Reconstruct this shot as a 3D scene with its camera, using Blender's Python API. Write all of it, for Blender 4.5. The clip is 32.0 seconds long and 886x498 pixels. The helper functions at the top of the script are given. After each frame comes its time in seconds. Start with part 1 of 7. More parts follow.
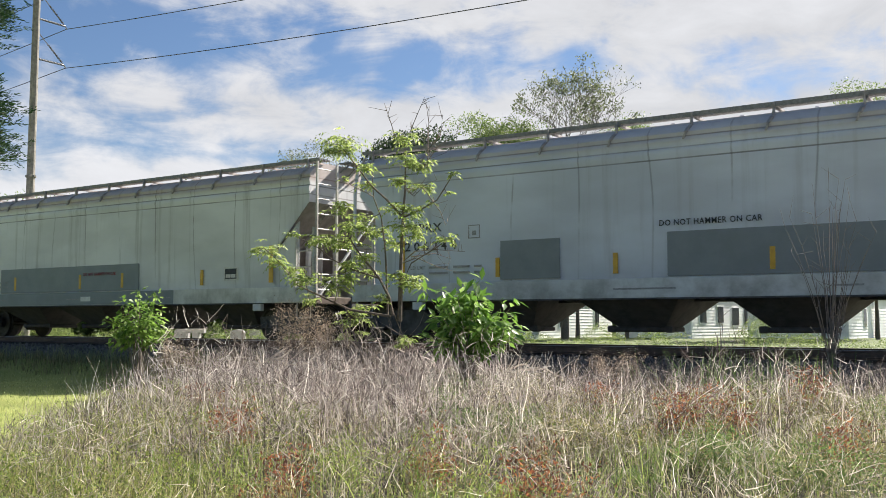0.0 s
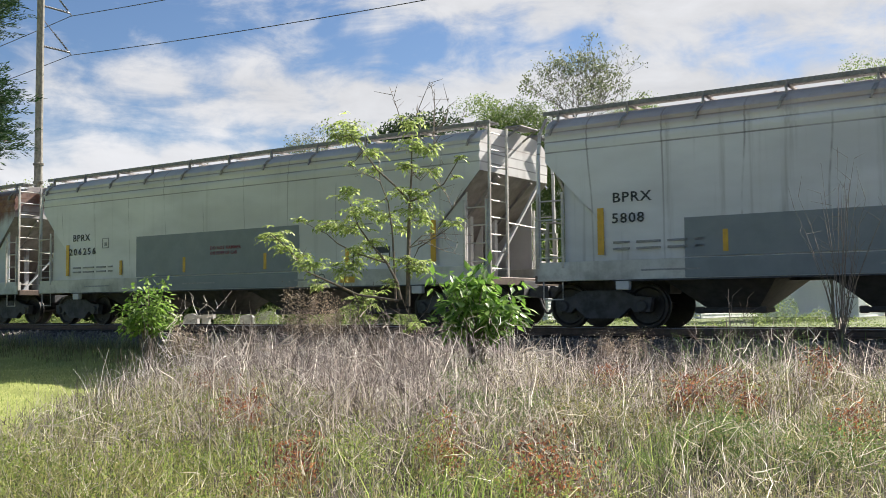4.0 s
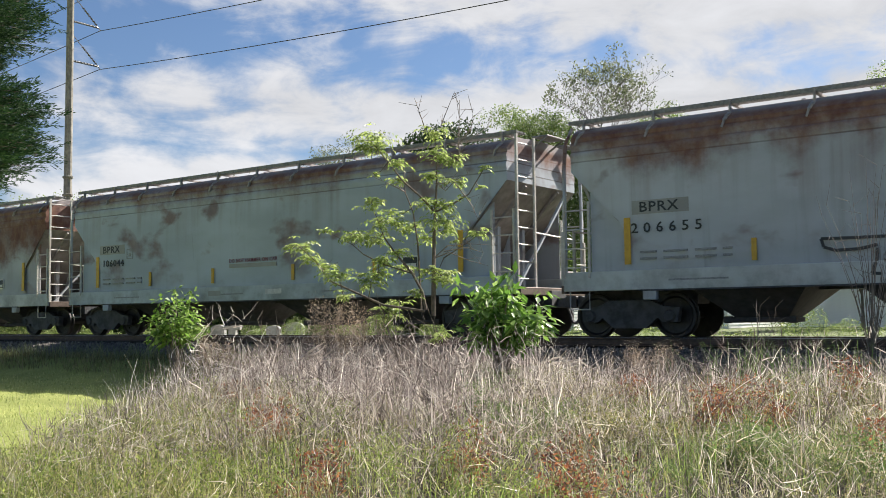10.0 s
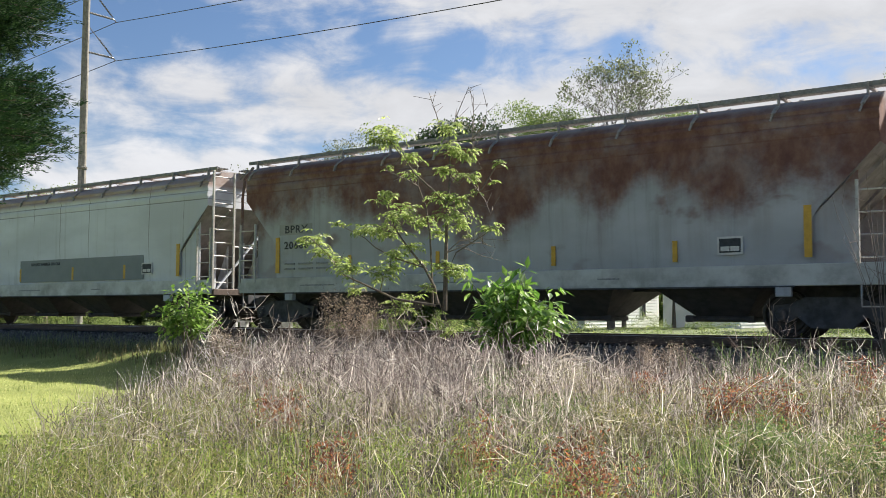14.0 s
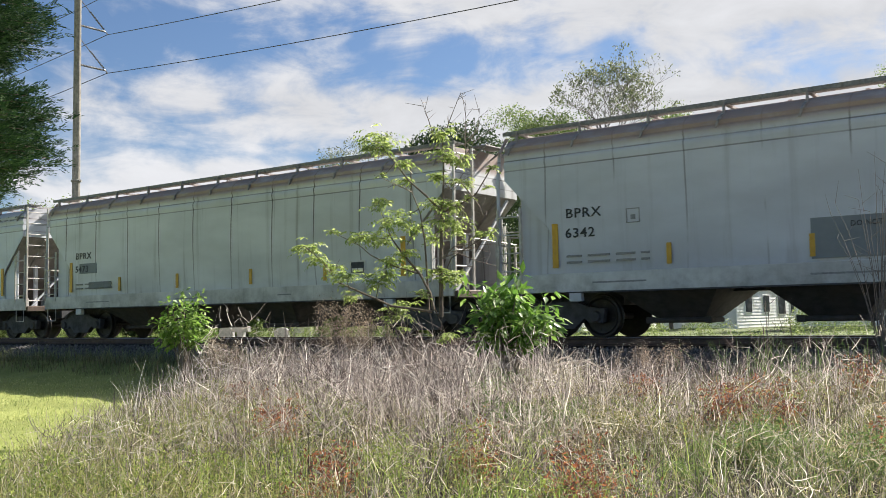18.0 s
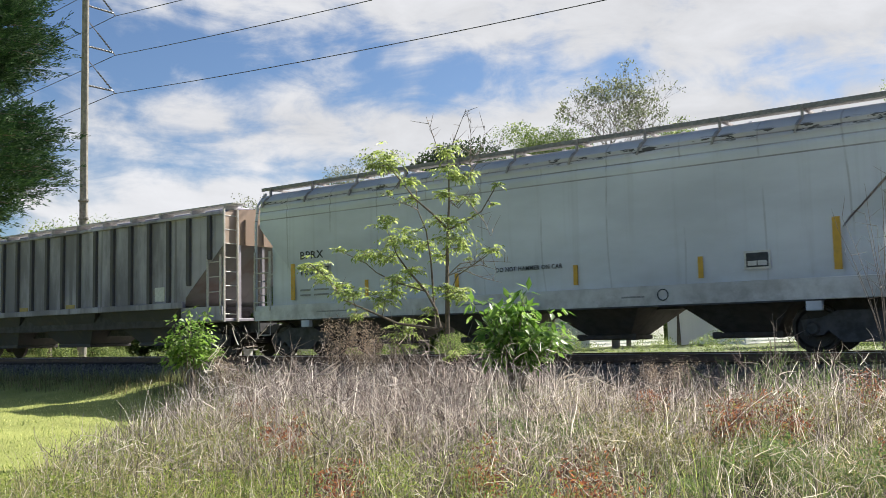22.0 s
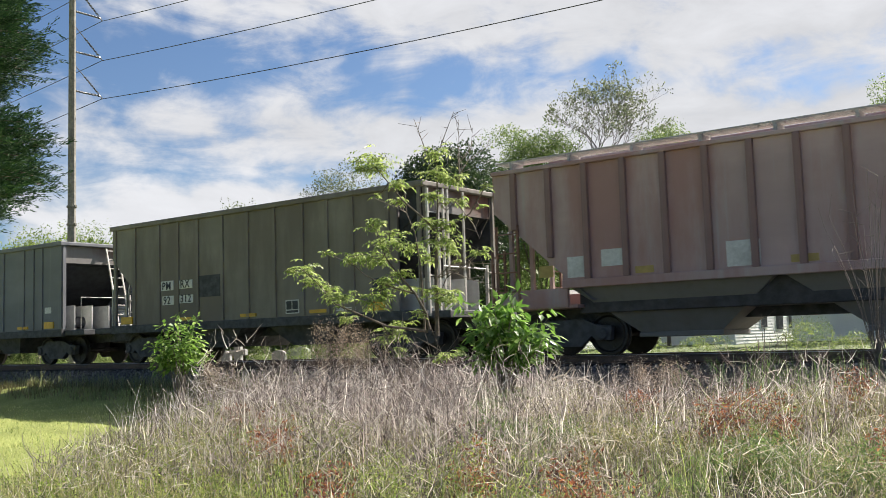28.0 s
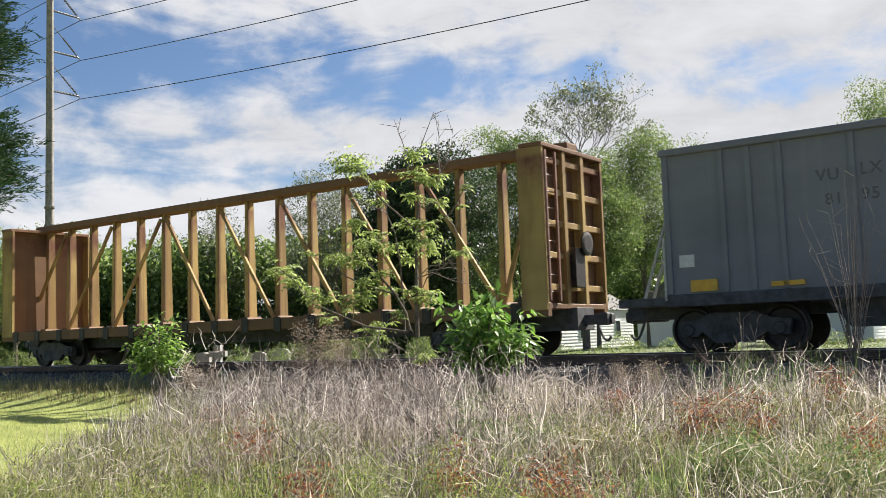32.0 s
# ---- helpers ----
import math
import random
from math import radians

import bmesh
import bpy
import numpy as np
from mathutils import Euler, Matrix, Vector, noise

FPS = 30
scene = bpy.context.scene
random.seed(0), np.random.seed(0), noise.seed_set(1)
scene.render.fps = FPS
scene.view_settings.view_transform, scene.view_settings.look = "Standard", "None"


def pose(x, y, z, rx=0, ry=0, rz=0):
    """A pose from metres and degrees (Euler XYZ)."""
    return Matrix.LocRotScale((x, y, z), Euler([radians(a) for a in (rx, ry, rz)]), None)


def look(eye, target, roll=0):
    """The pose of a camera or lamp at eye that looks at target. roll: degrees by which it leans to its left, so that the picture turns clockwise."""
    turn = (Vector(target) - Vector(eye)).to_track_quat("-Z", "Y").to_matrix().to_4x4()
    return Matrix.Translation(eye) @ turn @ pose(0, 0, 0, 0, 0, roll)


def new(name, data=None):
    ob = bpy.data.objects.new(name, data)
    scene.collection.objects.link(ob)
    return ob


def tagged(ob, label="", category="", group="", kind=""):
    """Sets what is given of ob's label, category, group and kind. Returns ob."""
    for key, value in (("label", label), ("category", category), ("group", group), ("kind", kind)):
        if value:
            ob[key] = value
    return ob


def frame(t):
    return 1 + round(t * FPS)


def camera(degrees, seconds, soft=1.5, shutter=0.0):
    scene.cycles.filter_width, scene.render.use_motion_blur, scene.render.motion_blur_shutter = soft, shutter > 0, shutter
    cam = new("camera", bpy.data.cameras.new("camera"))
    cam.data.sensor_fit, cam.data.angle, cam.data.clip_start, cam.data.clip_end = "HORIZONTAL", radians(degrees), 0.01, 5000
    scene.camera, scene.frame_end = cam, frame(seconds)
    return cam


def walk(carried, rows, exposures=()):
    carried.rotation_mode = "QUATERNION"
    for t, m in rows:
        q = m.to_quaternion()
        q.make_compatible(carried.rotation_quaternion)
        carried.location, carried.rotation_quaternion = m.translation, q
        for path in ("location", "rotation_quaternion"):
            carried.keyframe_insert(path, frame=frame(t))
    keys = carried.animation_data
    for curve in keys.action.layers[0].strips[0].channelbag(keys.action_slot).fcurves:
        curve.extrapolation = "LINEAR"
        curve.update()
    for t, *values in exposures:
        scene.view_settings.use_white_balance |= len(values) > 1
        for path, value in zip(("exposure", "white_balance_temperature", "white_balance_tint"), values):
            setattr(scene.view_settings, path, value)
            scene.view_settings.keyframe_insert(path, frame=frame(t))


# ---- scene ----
PATH = [
    (0, -0.015, -0.017, 0.498, -2.009, 4.346, 0.094),
    (0.5, -0.021, -0.024, 0.503, -1.88, 4.415, -0.169),
    (1, -0.02, -0.017, 0.5, -1.705, 4.418, -0.271),
    (1.5, -0.028, -0.016, 0.506, -1.765, 4.294, -0.192),
    (2, -0.015, -0.011, 0.512, -2.078, 4.117, -0.112),
    (2.5, -0.006, -0.003, 0.525, -2.347, 3.822, -0.106),
    (3, -0.009, 0.001, 0.521, -2.298, 3.603, -0.243),
    (3.5, -0.006, -0.002, 0.52, -1.977, 3.441, -0.364),
    (5.5, -0.011, -0.005, 0.514, -0.44, 3.092, -1.189),
    (6, -0.013, -0.011, 0.512, -0.383, 3.16, -1.257),
    (6.5, -0.017, -0.002, 0.511, -0.368, 3.277, -1.196),
    (7, -0.013, 0, 0.515, -0.381, 3.406, -1.12),
    (7.5, -0.009, 0.005, 0.515, -0.365, 3.502, -0.998),
    (8, -0.01, 0, 0.51, -0.322, 3.567, -0.905),
    (8.5, -0.008, -0.005, 0.513, -0.199, 3.629, -0.746),
    (9, -0.013, -0.01, 0.513, -0.068, 3.752, -0.619),
    (9.5, -0.013, -0.01, 0.512, -0.017, 3.864, -0.628),
    (10, -0.007, -0.015, 0.512, -0.032, 3.951, -0.679),
    (10.5, -0.005, -0.013, 0.511, -0.065, 3.975, -0.679),
    (11, -0.013, -0.007, 0.509, -0.055, 3.994, -0.528),
    (11.5, -0.014, 0.003, 0.506, 0.029, 4.002, -0.388),
    (12, -0.013, 0, 0.502, 0.183, 3.968, -0.199),
    (12.5, -0.013, -0.002, 0.504, 0.338, 3.89, -0.111),
    (13, -0.016, -0.007, 0.502, 0.478, 3.8, 0.025),
    (13.5, -0.018, 0.005, 0.5, 0.592, 3.719, 0.141),
    (14, -0.016, 0.008, 0.496, 0.664, 3.712, 0.141),
    (14.5, -0.009, 0.003, 0.498, 0.713, 3.707, -0.024),
    (16.5, -0.003, 0.001, 0.495, 0.602, 3.649, -0.881),
    (17, -0, -0.002, 0.493, 0.486, 3.729, -0.991),
    (17.5, -0.002, 0.001, 0.497, 0.431, 3.865, -1.005),
    (18, -0.003, 0.001, 0.499, 0.425, 4.05, -0.991),
    (18.5, -0.003, -0.002, 0.499, 0.484, 4.192, -0.908),
    (19, -0.001, 0.002, 0.499, 0.541, 4.282, -0.896),
    (19.5, -0.004, 0.001, 0.498, 0.573, 4.338, -0.871),
    (20, -0.001, 0.005, 0.497, 0.582, 4.384, -0.945),
    (20.5, 0.003, 0.005, 0.496, 0.594, 4.434, -1.1),
    (21, 0.002, 0.011, 0.497, 0.626, 4.56, -1.213),
    (21.5, 0.005, 0.013, 0.494, 0.703, 4.785, -1.271),
    (22, 0.007, 0.004, 0.497, 0.806, 5.091, -1.323),
    (22.5, 0.005, -0, 0.499, 0.857, 5.361, -1.306),
    (23, 0.009, 0, 0.495, 0.87, 5.462, -1.324),
    (23.5, 0.012, 0.005, 0.489, 0.894, 5.292, -1.471),
    (24, 0.012, 0.006, 0.482, 0.88, 4.943, -1.706),
    (24.5, 0.011, -0.005, 0.484, 0.849, 4.573, -2.008),
    (25, 0.021, -0.014, 0.481, 0.791, 4.377, -2.309),
    (25.5, 0.02, -0.001, 0.481, 0.651, 4.439, -2.424),
    (27.5, 0.021, -0.002, 0.486, 0.217, 5.337, -1.923),
    (28, 0.022, -0.003, 0.486, 0.214, 5.259, -1.865),
    (28.5, 0.021, 0.002, 0.48, 0.201, 5.115, -1.897),
    (29, 0.024, -0.003, 0.482, 0.152, 4.951, -1.972),
    (29.5, 0.025, 0.004, 0.477, 0.069, 4.896, -2.008),
    (30, 0.027, 0.002, 0.476, -0.026, 4.904, -2.017),
    (30.5, 0.028, 0.006, 0.477, -0.182, 5.048, -2.036),
    (31, 0.029, 0.003, 0.479, -0.416, 5.212, -1.982),
    (31.5, 0.033, 0.007, 0.48, -0.666, 5.291, -2.001),
    (32, 0.031, 0.004, 0.478, -0.928, 5.286, -2.018),
]
TRAVEL = [
    (0, -0.00), (0.5, 2.78), (1, 5.58), (1.5, 8.45), (2, 11.29), (2.5, 14.13), (3, 16.97), (3.5, 19.82), (4, 22.69), (4.5, 25.58), (5, 28.48), (5.5, 31.40), (6, 34.28), (6.5, 37.34), (7, 40.34), (7.5, 43.30), (8, 46.27), (8.5, 49.32), (9, 52.38), (9.5, 55.44), (10, 58.46), (10.5, 61.51), (11, 64.58), (11.5, 67.66), (12, 70.78), (12.5, 73.94), (13, 77.11), (13.5, 80.45), (14, 83.75), (14.5, 87.02), (15, 90.28), (15.5, 93.54), (16, 96.80), (16.5, 100.09), (17, 103.40), (17.5, 106.75), (18, 110.19), (18.5, 113.65), (19, 117.08), (19.5, 120.50), (20, 123.92), (20.5, 127.37), (21, 130.84), (21.5, 134.33), (22, 137.84), (22.5, 141.38), (23, 144.98), (23.5, 148.61), (24, 152.31), (24.5, 156.04), (25, 159.76), (25.5, 163.50), (26, 167.27), (26.5, 171.07), (27, 174.89), (27.5, 178.75), (28, 182.64), (28.5, 186.49), (29, 190.29), (29.5, 194.10), (30, 197.98), (30.5, 201.88), (31, 205.81), (31.5, 209.75), (32, 213.69)]
HX, HY = 0.81157, -0.58426            # the way the train runs
NX, NY = -0.58426, -0.81157           # from the track towards the camera
TRACK_Y = 24.135
HEADING = -35.751


def on_track(s, p=0.0, z=0.0):
    """s metres along the track, p metres towards the camera, z above the rails."""
    return Vector((HX * s + NX * p, TRACK_Y + HY * s + NY * p, z))


def aim(yaw, pitch):
    a, b = radians(yaw), radians(pitch)
    return Vector((-math.sin(a) * math.cos(b), math.cos(a) * math.cos(b), math.sin(b)))


cam = camera(49.39, 32.0, soft=0.6, shutter=0.1)
walk(cam, [(t, look((x, y, z), Vector((x, y, z)) + aim(yaw, pitch), roll)) for t, x, y, z, yaw, pitch, roll in PATH])

# ---- light ----
SUN_AZ, SUN_EL = radians(50), radians(38)      # azimuth from +y towards +x
scene.view_settings.exposure = 0.94
scene.view_settings.use_white_balance = True
scene.view_settings.white_balance_temperature, scene.view_settings.white_balance_tint = 6400, 12.0
world = bpy.data.worlds.new("sky")
scene.world = world
world.use_nodes = True
wt = world.node_tree
wt.nodes.clear()


def wnode(kind, **settings):
    n = wt.nodes.new(kind)
    for k, v in settings.items():
        n.inputs[k].default_value = v
    return n


def wlink(a, b):
    wt.links.new(a, b)


def wmath(op, a, b=None, c=None):
    n = wt.nodes.new("ShaderNodeMath")
    n.operation = op
    for i, v in enumerate((a, b, c)):
        if v is None:
            continue
        if hasattr(v, "links"):
            wlink(v, n.inputs[i])
        else:
            n.inputs[i].default_value = v
    return n.outputs[0]


sky = wt.nodes.new("ShaderNodeTexSky")
sky.sky_type, sky.sun_disc = "NISHITA", False
sky.sun_elevation, sky.sun_rotation = SUN_EL, SUN_AZ
sky.air_density, sky.dust_density, sky.ozone_density = 1.0, 0.6, 1.6
coords = wt.nodes.new("ShaderNodeTexCoord")
split = wt.nodes.new("ShaderNodeSeparateXYZ")
wlink(coords.outputs["Generated"], split.inputs[0])
turn = wt.nodes.new("ShaderNodeMapping")
turn.inputs["Rotation"].default_value = (0, radians(-6), 0)
turn.inputs["Scale"].default_value = (1.0, 1.0, 2.6)
turn.inputs["Location"].default_value = (0.37, 0.1, 0.22)
wlink(coords.outputs["Generated"], turn.inputs[0])
big = wnode("ShaderNodeTexNoise", Scale=3.0, Detail=12.0, Roughness=0.56, Distortion=0.5)
wlink(turn.outputs[0], big.inputs["Vector"])
fine = wnode("ShaderNodeTexNoise", Scale=10.0, Detail=12.0, Roughness=0.60, Distortion=0.5)
wlink(turn.outputs[0], fine.inputs["Vector"])
puff = wnode("ShaderNodeTexNoise", Scale=17.0, Detail=6.0, Roughness=0.52, Distortion=0.1)
wlink(coords.outputs["Generated"], puff.inputs["Vector"])
# layers lean a little, as the wisps do
high = wmath("ADD", split.outputs[2], wmath("MULTIPLY", split.outputs[0], 0.05))


def belt(middle, half, gain):
    """A soft layer of cloud (or of clear air) at a height over the horizon."""
    d = wmath("DIVIDE", wmath("SUBTRACT", high, middle), half)
    return wmath("MULTIPLY", wmath("EXPONENT", wmath("MULTIPLY", wmath("MULTIPLY", d, d), -1.0)), gain)


veil = wmath("ADD", wmath("MULTIPLY", big.outputs[0], 0.75), wmath("MULTIPLY", wmath("SUBTRACT", fine.outputs[0], 0.5), 0.55))
veil = wmath("ADD", wmath("ADD", veil, 0.125), wmath("MULTIPLY", wmath("SUBTRACT", puff.outputs[0], 0.5), 0.42))
towards = wmath("ADD", wmath("MULTIPLY", split.outputs[0], math.sin(SUN_AZ)), wmath("MULTIPLY", split.outputs[1], math.cos(SUN_AZ)))
veil = wmath("ADD", veil, wmath("MULTIPLY", wmath("SUBTRACT", towards, 0.48), 0.55))
veil = wmath("ADD", wmath("ADD", veil, belt(0.205, 0.028, 0.13)), wmath("ADD", belt(0.262, 0.030, -0.10), belt(0.34, 0.04, 0.07)))
veil = wmath("ADD", veil, wmath("ADD", belt(0.158, 0.010, -0.10), belt(0.115, 0.03, 0.10)))
cover = wt.nodes.new("ShaderNodeMapRange")
cover.interpolation_type = "SMOOTHSTEP"
cover.inputs["From Min"].default_value, cover.inputs["From Max"].default_value = 0.38, 0.64
wlink(veil, cover.inputs["Value"])
shade = wt.nodes.new("ShaderNodeMapRange")
shade.inputs["From Min"].default_value, shade.inputs["From Max"].default_value = 0.35, 0.7
shade.inputs["To Min"].default_value, shade.inputs["To Max"].default_value = 0.34, 0.475
wlink(wmath("ADD", wmath("MULTIPLY", fine.outputs[0], 0.5), wmath("MULTIPLY", big.outputs[0], 0.5)), shade.inputs["Value"])
cloud = wt.nodes.new("ShaderNodeVectorMath")
cloud.operation = "SCALE"
cloud.inputs[0].default_value = (0.97, 0.985, 1.0)
# the cloud sheet is thinner and brighter towards the zenith, and whiter where the sun shines on its face
fronted = wmath("ADD", 1.0, wmath("MULTIPLY", wmath("MAXIMUM", wmath("SUBTRACT", 0.25, towards), 0.0), 1.5))
wlink(wmath("MULTIPLY", wmath("MULTIPLY", shade.outputs[0], fronted), wmath("ADD", 1.0, wmath("MULTIPLY", wmath("MAXIMUM", wmath("SUBTRACT", split.outputs[2], 0.36), 0.0), 6.2))), cloud.inputs["Scale"])
blue = wt.nodes.new("ShaderNodeVectorMath")
blue.operation = "SCALE"
blue.inputs["Scale"].default_value = 0.049
deep = wt.nodes.new("ShaderNodeVectorMath")
deep.operation = "MULTIPLY"
deep.inputs[1].default_value = (0.86, 0.98, 1.12)
wlink(sky.outputs[0], deep.inputs[0])
wlink(deep.outputs[0], blue.inputs[0])
sky_mix = wt.nodes.new("ShaderNodeMix")
sky_mix.data_type = "RGBA"
wlink(cover.outputs[0], sky_mix.inputs["Factor"])
wlink(blue.outputs[0], sky_mix.inputs["A"])
wlink(cloud.outputs[0], sky_mix.inputs["B"])
back = wnode("ShaderNodeBackground", Strength=1.0)
wlink(sky_mix.outputs["Result"], back.inputs["Color"])
wout = wt.nodes.new("ShaderNodeOutputWorld")
wlink(back.outputs[0], wout.inputs[0])

sun = new("sun", bpy.data.lights.new("sun", "SUN"))
sun.data.energy, sun.data.angle, sun.data.color = 6.9, radians(0.55), (1.0, 0.93, 0.81)
sun_way = Vector((math.sin(SUN_AZ) * math.cos(SUN_EL), math.cos(SUN_AZ) * math.cos(SUN_EL), math.sin(SUN_EL)))
sun.matrix_world = look(sun_way * 100, (0, 0, 0))

# ---- materials ----


class Surface:
    """A node material under construction."""

    def __init__(self, name, rough=0.6, metal=0.0):
        self.mat = bpy.data.materials.new(name)
        self.mat.use_nodes = True
        self.nt = self.mat.node_tree
        self.bsdf = self.nt.nodes["Principled BSDF"]
        self.bsdf.inputs["Roughness"].default_value = rough
        self.bsdf.inputs["Metallic"].default_value = metal
        self.tc = self.nt.nodes.new("ShaderNodeTexCoord")

    def link(self, a, b):
        self.nt.links.new(a, b)

    def vec(self, scale=(1, 1, 1), where="Object", offset=(0, 0, 0)):
        m = self.nt.nodes.new("ShaderNodeMapping")
        m.inputs["Scale"].default_value = scale
        m.inputs["Location"].default_value = offset
        self.link(self.tc.outputs[where], m.inputs[0])
        return m.outputs[0]

    def noise(self, vec, scale=1.0, detail=4.0, rough=0.55, distort=0.0):
        n = self.nt.nodes.new("ShaderNodeTexNoise")
        for k, v in (("Scale", scale), ("Detail", detail), ("Roughness", rough), ("Distortion", distort)):
            n.inputs[k].default_value = v
        self.link(vec, n.inputs["Vector"])
        return n.outputs[0]

    def span(self, value, a, b, c=0.0, d=1.0):
        n = self.nt.nodes.new("ShaderNodeMapRange")
        n.interpolation_type = "SMOOTHSTEP"
        for k, v in (("From Min", a), ("From Max", b), ("To Min", c), ("To Max", d)):
            n.inputs[k].default_value = v
        self.link(value, n.inputs["Value"])
        return n.outputs[0]

    def calc(self, op, a, b):
        n = self.nt.nodes.new("ShaderNodeMath")
        n.operation = op
        for i, v in enumerate((a, b)):
            if hasattr(v, "links"):
                self.link(v, n.inputs[i])
            else:
                n.inputs[i].default_value = v
        return n.outputs[0]

    def mix(self, factor, a, b):
        n = self.nt.nodes.new("ShaderNodeMix")
        n.data_type = "RGBA"
        for k, v in (("Factor", factor), ("A", a), ("B", b)):
            if hasattr(v, "links"):
                self.link(v, n.inputs[k])
            else:
                n.inputs[k].default_value = v if k == "Factor" else (*v, 1)
        return n.outputs["Result"]

    def axis(self, name):
        n = self.nt.nodes.new("ShaderNodeSeparateXYZ")
        self.link(self.tc.outputs["Object"], n.inputs[0])
        return n.outputs["XYZ".index(name)]

    def island(self):
        return self.nt.nodes.new("ShaderNodeNewGeometry").outputs["Random Per Island"]

    def each(self):
        return self.nt.nodes.new("ShaderNodeObjectInfo").outputs["Random"]

    def color(self, c):
        if hasattr(c, "links"):
            self.link(c, self.bsdf.inputs["Base Color"])
        else:
            self.bsdf.inputs["Base Color"].default_value = (*c, 1)

    def bump(self, height, strength=0.3, distance=0.02):
        n = self.nt.nodes.new("ShaderNodeBump")
        n.inputs["Strength"].default_value, n.inputs["Distance"].default_value = strength, distance
        self.link(height, n.inputs["Height"])
        self.link(n.outputs[0], self.bsdf.inputs["Normal"])


def ramp_mix(s, value, stops):
    """Colours along a value: stops of (position, colour)."""
    n = s.nt.nodes.new("ShaderNodeValToRGB")
    el = n.color_ramp.elements
    while len(el) < len(stops):
        el.new(0.5)
    for e, (p, c) in zip(el, stops):
        e.position, e.color = p, (*c, 1)
    s.link(value, n.inputs[0])
    return n.outputs[0]


RUST = (0.130, 0.053, 0.042)
RUST_LIGHT = (0.235, 0.125, 0.085)


def car_paint(name, base, rust=0.0, streak=0.3, seed=0.0, stain=(0.16, 0.15, 0.13), soil=0.25, seam=0.0, rust_shape=None, blotch=None, sooty=0.9, flakes=0.0):
    """Weathered freight-car paint: cloudy fading, vertical dirt streaks and rust that runs down from the roof."""
    s = Surface(name, 0.72)
    s.bsdf.inputs["Specular IOR Level"].default_value = 0.22
    off = (seed * 7.3, 0, seed * 3.1)
    fade = s.noise(s.vec((0.35, 0.35, 0.9), offset=off), 1.0, 5)
    col = s.mix(s.span(fade, 0.3, 0.75), tuple(c * 0.86 for c in base), tuple(min(1, c * 1.1) for c in base))
    runs = s.noise(s.vec((3.1, 3.1, 0.10), offset=off), 1.0, 6, 0.65)
    col = s.mix(s.calc("MULTIPLY", s.span(runs, 0.52, 0.74), streak), col, stain)
    grime = s.noise(s.vec((0.8, 0.8, 0.8), offset=off), 1.6, 8, 0.7)
    low = s.span(s.axis("Z"), 1.9, 1.0)
    col = s.mix(s.calc("MULTIPLY", s.calc("MULTIPLY", s.span(grime, 0.35, 0.7), low), soil), col, (0.10, 0.085, 0.065))
    if seam > 0:
        bend = s.calc("MULTIPLY", s.calc("SUBTRACT", s.noise(s.vec((0.3, 0.3, 0.42), offset=off), 1.0, 0), 0.5), 0.24)
        along = s.calc("MULTIPLY", s.calc("ADD", s.axis("X"), bend), 1 / 1.58)
        gap = s.calc("ABSOLUTE", s.calc("SUBTRACT", s.calc("FRACT", along, 0.0), 0.5), 0.0)
        line = s.span(gap, 0.015, 0.007)
        broken = s.span(s.noise(s.vec((0.63, 0.63, 0.35), offset=off), 1.0, 4, 0.7), 0.52 - 0.22 * seam, 0.60 - 0.16 * seam)
        upper = s.span(s.axis("Z"), 1.5, 3.4, 0.5, 1.0)
        col = s.mix(s.calc("MULTIPLY", s.calc("MULTIPLY", line, broken), s.calc("MULTIPLY", upper, seam)), col, (0.06, 0.055, 0.05))
    if blotch:
        # sooty panels: soft upright patches of another tone
        tone = s.noise(s.vec((0.55, 0.55, 0.12), offset=off), 1.0, 4, 0.6)
        small = s.noise(s.vec((1.6, 1.6, 0.5), offset=off), 1.0, 6, 0.7)
        mixed = s.calc("ADD", s.calc("MULTIPLY", tone, 0.7), s.calc("MULTIPLY", small, 0.3))
        col = s.mix(s.calc("MULTIPLY", s.span(mixed, 0.42, 0.58), 0.85), col, blotch)
    if seam > 0:
        # broken dark lines along the ribs under the eave, painted to deepen their groove shading
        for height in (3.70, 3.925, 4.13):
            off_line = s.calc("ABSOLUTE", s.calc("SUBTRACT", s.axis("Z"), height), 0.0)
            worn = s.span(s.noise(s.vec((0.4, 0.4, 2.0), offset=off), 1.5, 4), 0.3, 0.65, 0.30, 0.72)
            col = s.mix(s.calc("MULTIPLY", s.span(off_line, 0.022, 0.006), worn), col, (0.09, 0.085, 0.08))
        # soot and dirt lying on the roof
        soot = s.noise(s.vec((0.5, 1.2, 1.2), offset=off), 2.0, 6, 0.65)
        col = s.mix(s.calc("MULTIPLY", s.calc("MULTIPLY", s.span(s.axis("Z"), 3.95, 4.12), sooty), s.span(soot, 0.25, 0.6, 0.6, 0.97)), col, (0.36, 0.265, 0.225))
    if flakes > 0:
        # bare dark scars along the eave
        chips = s.noise(s.vec((1.1, 1.1, 5.0), offset=off), 2.6, 5, 0.6)
        band = s.calc("MULTIPLY", s.span(s.axis("Z"), 4.05, 4.12), s.span(s.axis("Z"), 4.27, 4.20))
        col = s.mix(s.calc("MULTIPLY", s.calc("MULTIPLY", s.span(chips, 0.575, 0.605), band), flakes), col, (0.05, 0.05, 0.05))
